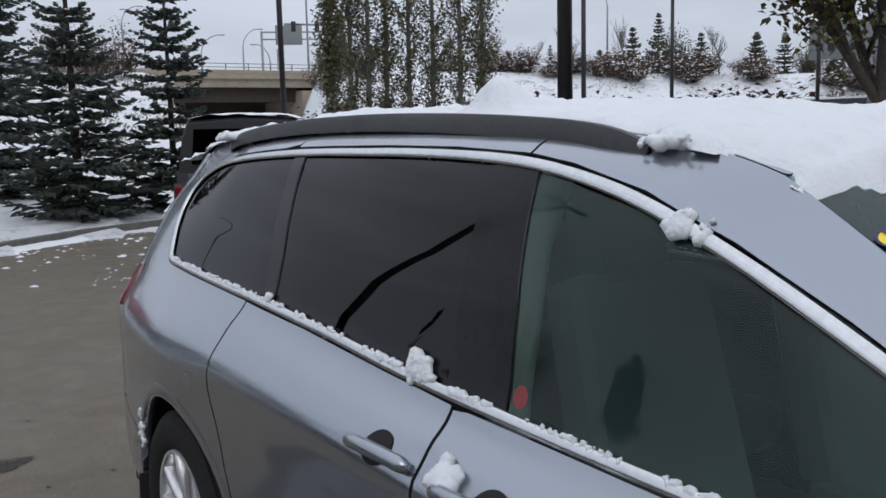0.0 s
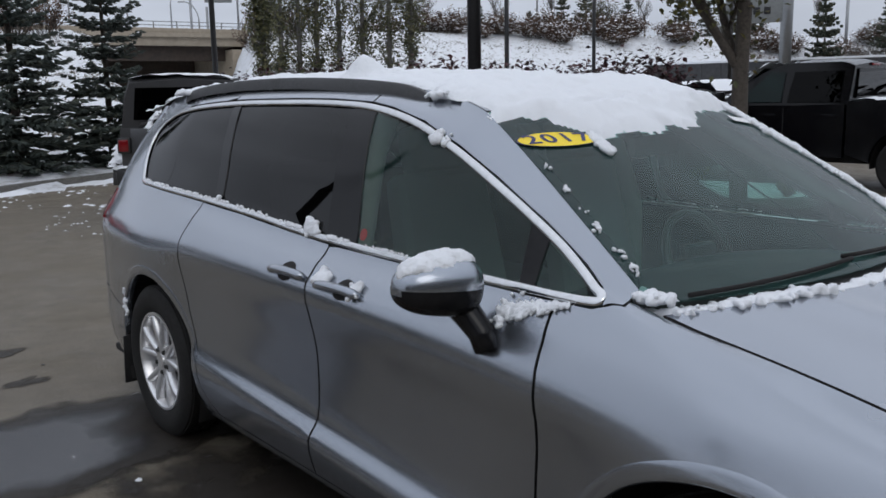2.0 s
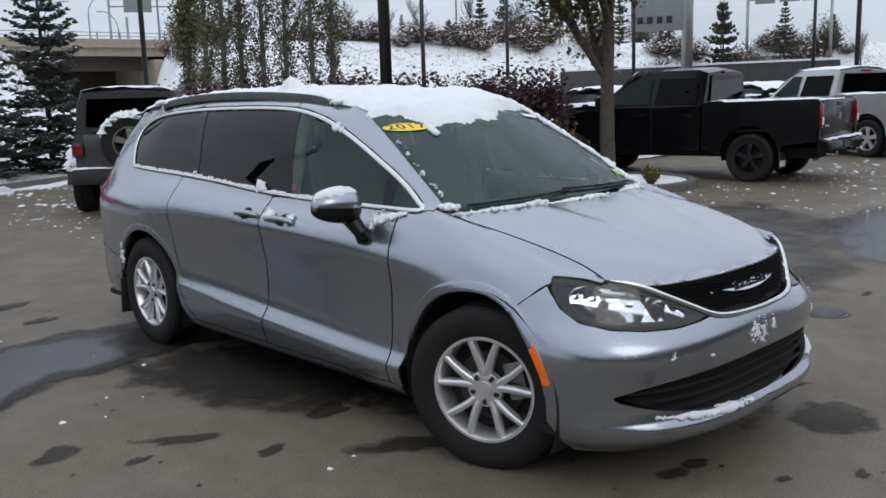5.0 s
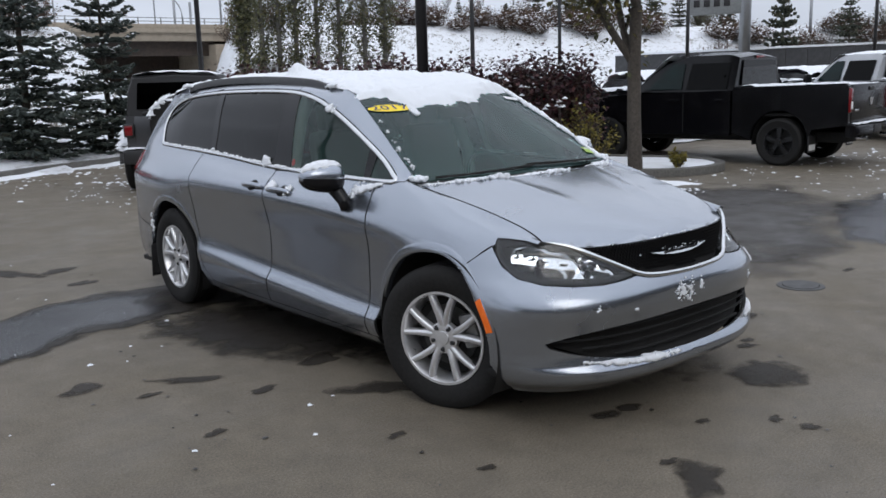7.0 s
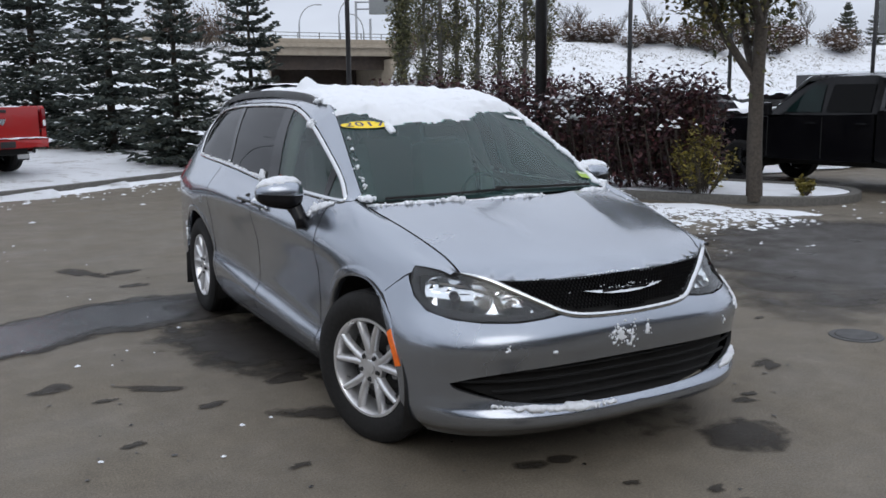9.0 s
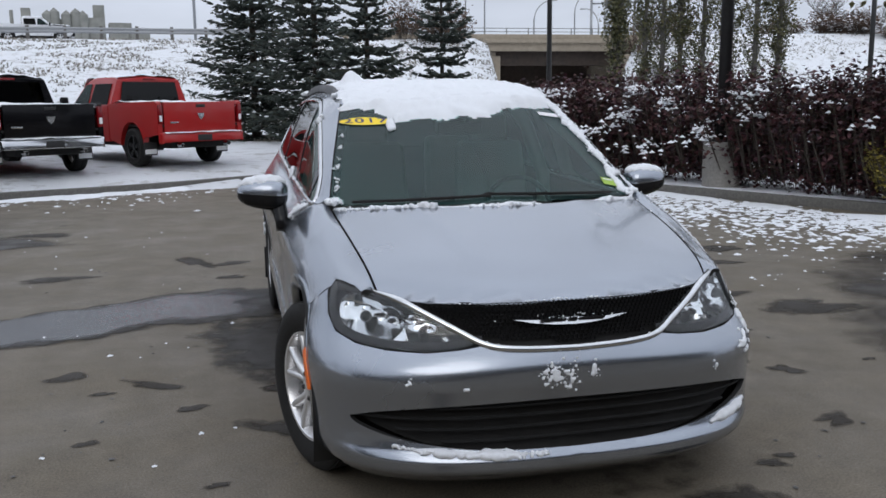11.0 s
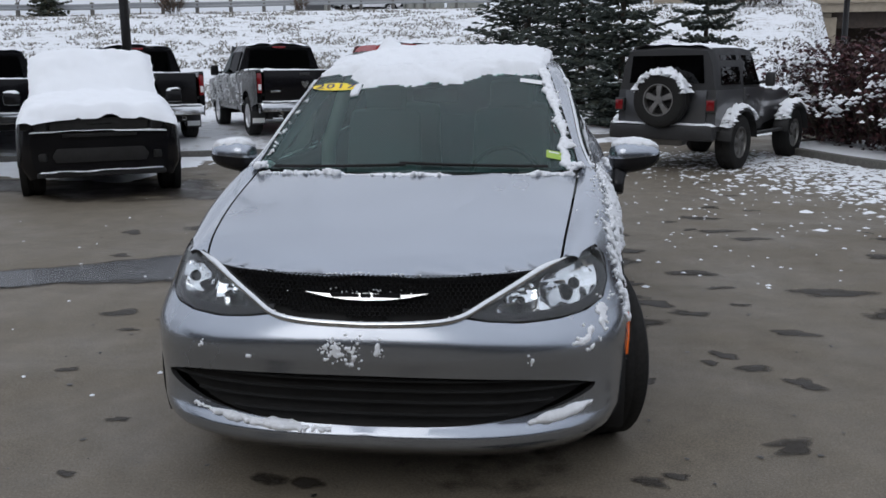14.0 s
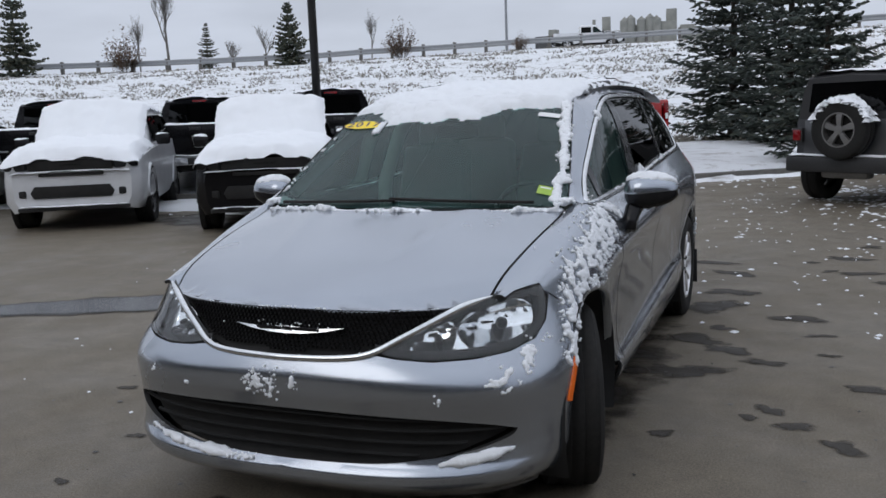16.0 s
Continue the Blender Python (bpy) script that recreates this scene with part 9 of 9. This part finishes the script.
for s in (1, -1):
    # cap on the mirror
    pts = []
    for _ in range(420):
        a, q = rng.uniform(0, 6.28), math.sqrt(rng.random())
        x, y = 0.108 * q * math.cos(a), 0.047 * q * math.sin(a)
        h = 0.010 * (1 - q) + 0.006 * noise.noise(Vector((x * 30, y * 30, s)))
        pts.append((Vector((s * (1.045 + x), 0.795 + y + 0.1 * x, 1.118 + 0.072 * (1 - (x / 0.14) ** 4 - 0.25 * (y / 0.05) ** 2) - 0.05 * x + h)), rng.uniform(0.008, 0.013)))
    clot("mirror_snow", 14 + s, pts, 0.0055, van, "snow cap on the mirror", 0.9)
    pts = []
    for _ in range(520):
        t = rng.random() ** 0.8
        y, z = 0.72 - 0.20 * t + rng.gauss(0, 0.012), 1.035 + 0.05 * t + rng.gauss(0, 0.012 * (1.2 - t))
        pts.append((on_body(y, z, s, rng.uniform(-0.002, 0.012)), rng.uniform(0.003, 0.008) * (1.1 - 0.5 * t)))
    clot("mirror_foot_snow", 20 + s, pts, 0.004, van, "snow caught behind the mirror arm", 0.9)
    pts = [(on_body(1.525 + rng.gauss(0, 0.014), 1.010 + rng.gauss(0, 0.010), s, 0.016), rng.uniform(0.008, 0.016)) for _ in range(40)]
    pts += [(on_body(1.335 + rng.gauss(0, 0.012), 1.000 + rng.gauss(0, 0.010), s, 0.014), rng.uniform(0.006, 0.014)) for _ in range(34)]
    clot("handle_snow", 24 + s, pts, 0.005, van, "snow lodged on the door handle", 0.9)
    # window sills
    pts = []
    for _ in range(900):
        y = rng.uniform(1.0, 3.4) if rng.random() < 0.7 else rng.uniform(1.55, 1.95)
        if noise.noise(Vector((y * 9, s * 3.0, 0))) > -0.1:
            pts.append((on_body(y, belt(y) + rng.uniform(0.005, 0.016), s, 0.003), rng.uniform(0.002, 0.006)))
    for yc, zc, n, sp, r in ((1.80, belt(1.8) + 0.030, 60, 0.014, 0.012), (1.755, belt(1.75) + 0.02, 30, 0.012, 0.010), (2.53, belt(2.5) + 0.022, 20, 0.006, 0.008), (1.20, dlo_top(1.20), 40, 0.010, 0.011), (1.155, dlo_top(1.155), 14, 0.008, 0.008)):
        pts += [(on_body(yc + rng.gauss(0, sp), zc + rng.gauss(0, sp * 0.8), s, 0.004), r * rng.uniform(0.5, 1)) for _ in range(n)]
    pts += [(on_body(3.44 + rng.gauss(0, 0.01), 0.60 + rng.gauss(0, 0.03), s, 0.0), rng.uniform(0.005, 0.012)) for _ in range(16)]
    clot("belt_snow", 28 + s, pts, 0.0045, van, "crumbs of snow along the window sills", 0.8)
    pts = [(Vector((s * (0.60 + rng.gauss(0, 0.012)), 1.33 + rng.gauss(0, 0.025), 1.604 + rng.gauss(0, 0.004))), rng.uniform(0.005, 0.011)) for _ in range(40)]
    pts += [(Vector((s * (0.575 + rng.gauss(0, 0.015)), 3.36 + rng.gauss(0, 0.04), 1.628 + rng.gauss(0, 0.005))), rng.uniform(0.006, 0.014)) for _ in range(40)]
    clot("rail_snow", 32 + s, pts, 0.0055)


# stickers on the windscreen
def screen_patch(name, pts2, mat, off, parent=van, label=""):
    me = sheet(name, pts2, lambda x, y: (x, y, screen_z(x, y)), step=0.02, thick=0, off=off)
    return part(name, me, mat, parent, label)


slope = math.sqrt(1 + 0.551 ** 2)
ell = lambda k: [(-0.500 + 0.138 * k * math.cos(a), 0.881 + 0.037 * k * math.sin(a) - 0.0335 * k * math.cos(a)) for a in (2 * math.pi * i / 48 for i in range(48))]
st = screen_patch("price_year_sticker", ell(1.0), M_NAVY, 0.0015, label="yellow oval sticker with the year")
screen_patch("sticker_face", ell(0.965), M_STICKER, 0.0025, st)
for i, digit in enumerate("2017"):
    cu = bpy.data.curves.new("year", "FONT")
    cu.body, cu.size, cu.align_x, cu.align_y, cu.offset = digit, 0.098, "CENTER", "CENTER", 0.0016
    tmp = new("year_tmp", cu)
    dg = bpy.context.evaluated_depsgraph_get()
    tme = bpy.data.meshes.new_from_object(tmp.evaluated_get(dg))
    bpy.data.objects.remove(tmp)
    tb = bmesh.new()
    tb.from_mesh(tme)
    bmesh.ops.triangulate(tb, faces=tb.faces[:])
    for v in tb.verts:
        ox = v.co.x + 0.058 * (i - 1.5)
        x, y = -0.502 + ox, 0.8815 + v.co.y * 0.62 - 0.243 * ox
        v.co = (x, y, screen_z(x, y) + 0.0045)
    part("year_numeral", tb, M_NAVY, st, "navy numeral", smooth=False)
q = lambda x, y, w, h: [(x - w, y - h), (x + w, y - h), (x + w, y + h), (x - w, y + h)]
screen_patch("white_label", q(0.52, 0.925, 0.055, 0.018), M_WHITEPAPER, 0.002, label="white paper label")
gt = screen_patch("inspection_tag", q(0.645, 0.375, 0.034, 0.026), M_GREENTAG, 0.002, label="yellow-green tag")
screen_patch("tag_print_bar", q(0.645, 0.388, 0.024, 0.004), M_WHITEPAPER, 0.0035, gt)
octo = [on_side(1.475 + 0.021 * math.cos(a), 1.150 + 0.021 * math.sin(a)) for a in (math.pi / 8 + 2 * math.pi * i / 8 for i in range(8))]
part("window_decal", sheet("window_decal", octo, side_at, step=0.012, thick=0, off=-0.004, side=-1), surface("faded_red_decal", (0.22, 0.03, 0.03), (0.30, 0.06, 0.05), 0.5), van, "small faded red octagonal decal")

# ---- snow on the ground ----
def scatter(name, seed, n, where, rmin, rmax, label, flat=0.35):
    r_ = random.Random(seed)
    so = Soup()
    for _ in range(n):
        x, y = where(r_)
        so.clump(Vector((x, y, 0.006)), r_.uniform(rmin, rmax) * r_.random() ** 0.7 + rmin, r_, flat)
    return tagged(obj(name, so.mesh(name), M_SNOW), label, "snow", kind="stuff")


def by_island(r_):
    t = r_.random()
    y = 4.2 + 8.5 * t
    x = np.interp(y, [4.2, 5.2, 7.2, 9.0, 12.8], [7.2, 7.3, 6.5, 5.9, 4.8]) - abs(r_.gauss(0, 1.35)) - 0.1
    return x, y + r_.gauss(0, 0.3)


scatter("snow_crumbs", 1, 3600, by_island, 0.012, 0.075, "crumbs of melting snow strewn by the island", 0.22)
scatter("snow_crumbs", 2, 380, lambda r_: (r_.uniform(0.5, 5.5), r_.uniform(2.5, 11)), 0.008, 0.03, "small crumbs of snow on the asphalt", 0.3)
scatter("snow_crumbs", 3, 320, lambda r_: (lambda x: (x, kerb_y(x) - abs(r_.gauss(0, 1.3)) - 0.1))(r_.uniform(-8, 4)), 0.012, 0.06, "crumbs of snow below the kerb", 0.25)
scatter("snow_crumbs", 4, 60, lambda r_: (r_.uniform(-5, -1.2), r_.uniform(-1, 8)), 0.005, 0.02, "small crumbs of snow on the asphalt", 0.4)
scatter("leaf_litter", 5, 500, lambda r_: (r_.gauss(0.3, 3.0), r_.gauss(2.0, 4.0)), 0.004, 0.014, "dark grit and leaf scraps on the asphalt", 0.15).data.materials[0] = M_WET
scatter("snow_crumbs", 6, 260, lambda r_: (r_.uniform(7.6, 16), r_.uniform(1.5, 4.9)), 0.01, 0.05, "crumbs of snow on the asphalt beyond the island", 0.25)


def drift(name, seed, x0, x1, y0, y1, inside_fn, depth, label, step=0.10):
    def d(x, y):
        e = inside_fn(x, y) + 0.28 * noise.noise(Vector((x * 1.3 + seed, y * 1.3, 0))) + 0.10 * noise.noise(Vector((x * 5, y * 5, seed)))
        return depth * min(1, e / 0.25) ** 0.6 if e > 0 else -1
    return tagged(obj(name, snow_heap(name, d, lambda x, y: 0.006, x0, x1, y0, y1, step, seed, depth * 0.35, 3.0), M_SNOW_GROUND), label, "snow", kind="stuff")


drift("snow_drift", 1, -9, 5.2, 10, 20, lambda x, y: 0.22 - abs(y - kerb_y(x) + 0.22), 0.035, "strip of snow in the gutter along the kerb", 0.07)
drift("snow_drift", 2, -16, -3, 7.2, 12.6, lambda x, y: min(y - (8.9 - 0.25 * (x + 8)), kerb_y(x) - y, 1.0, -5.6 - x) + 0.1, 0.035, "trodden snow between the parked cars")
drift("snow_drift", 3, 4.2, 8.6, 4.2, 13, lambda x, y: 0.16 - abs(x - float(np.interp(y, [4.2, 5.2, 7.2, 9.0, 12.8], [7.6, 7.25, 6.4, 5.8, 4.75]))), 0.03, "strip of snow at the island's kerb", 0.07)
drift("snow_drift", 5, 9.0, 30, 9.0, 24, lambda x, y: 0.3 + 0.0 * x, 0.03, "snow between the far parked cars", 0.4)
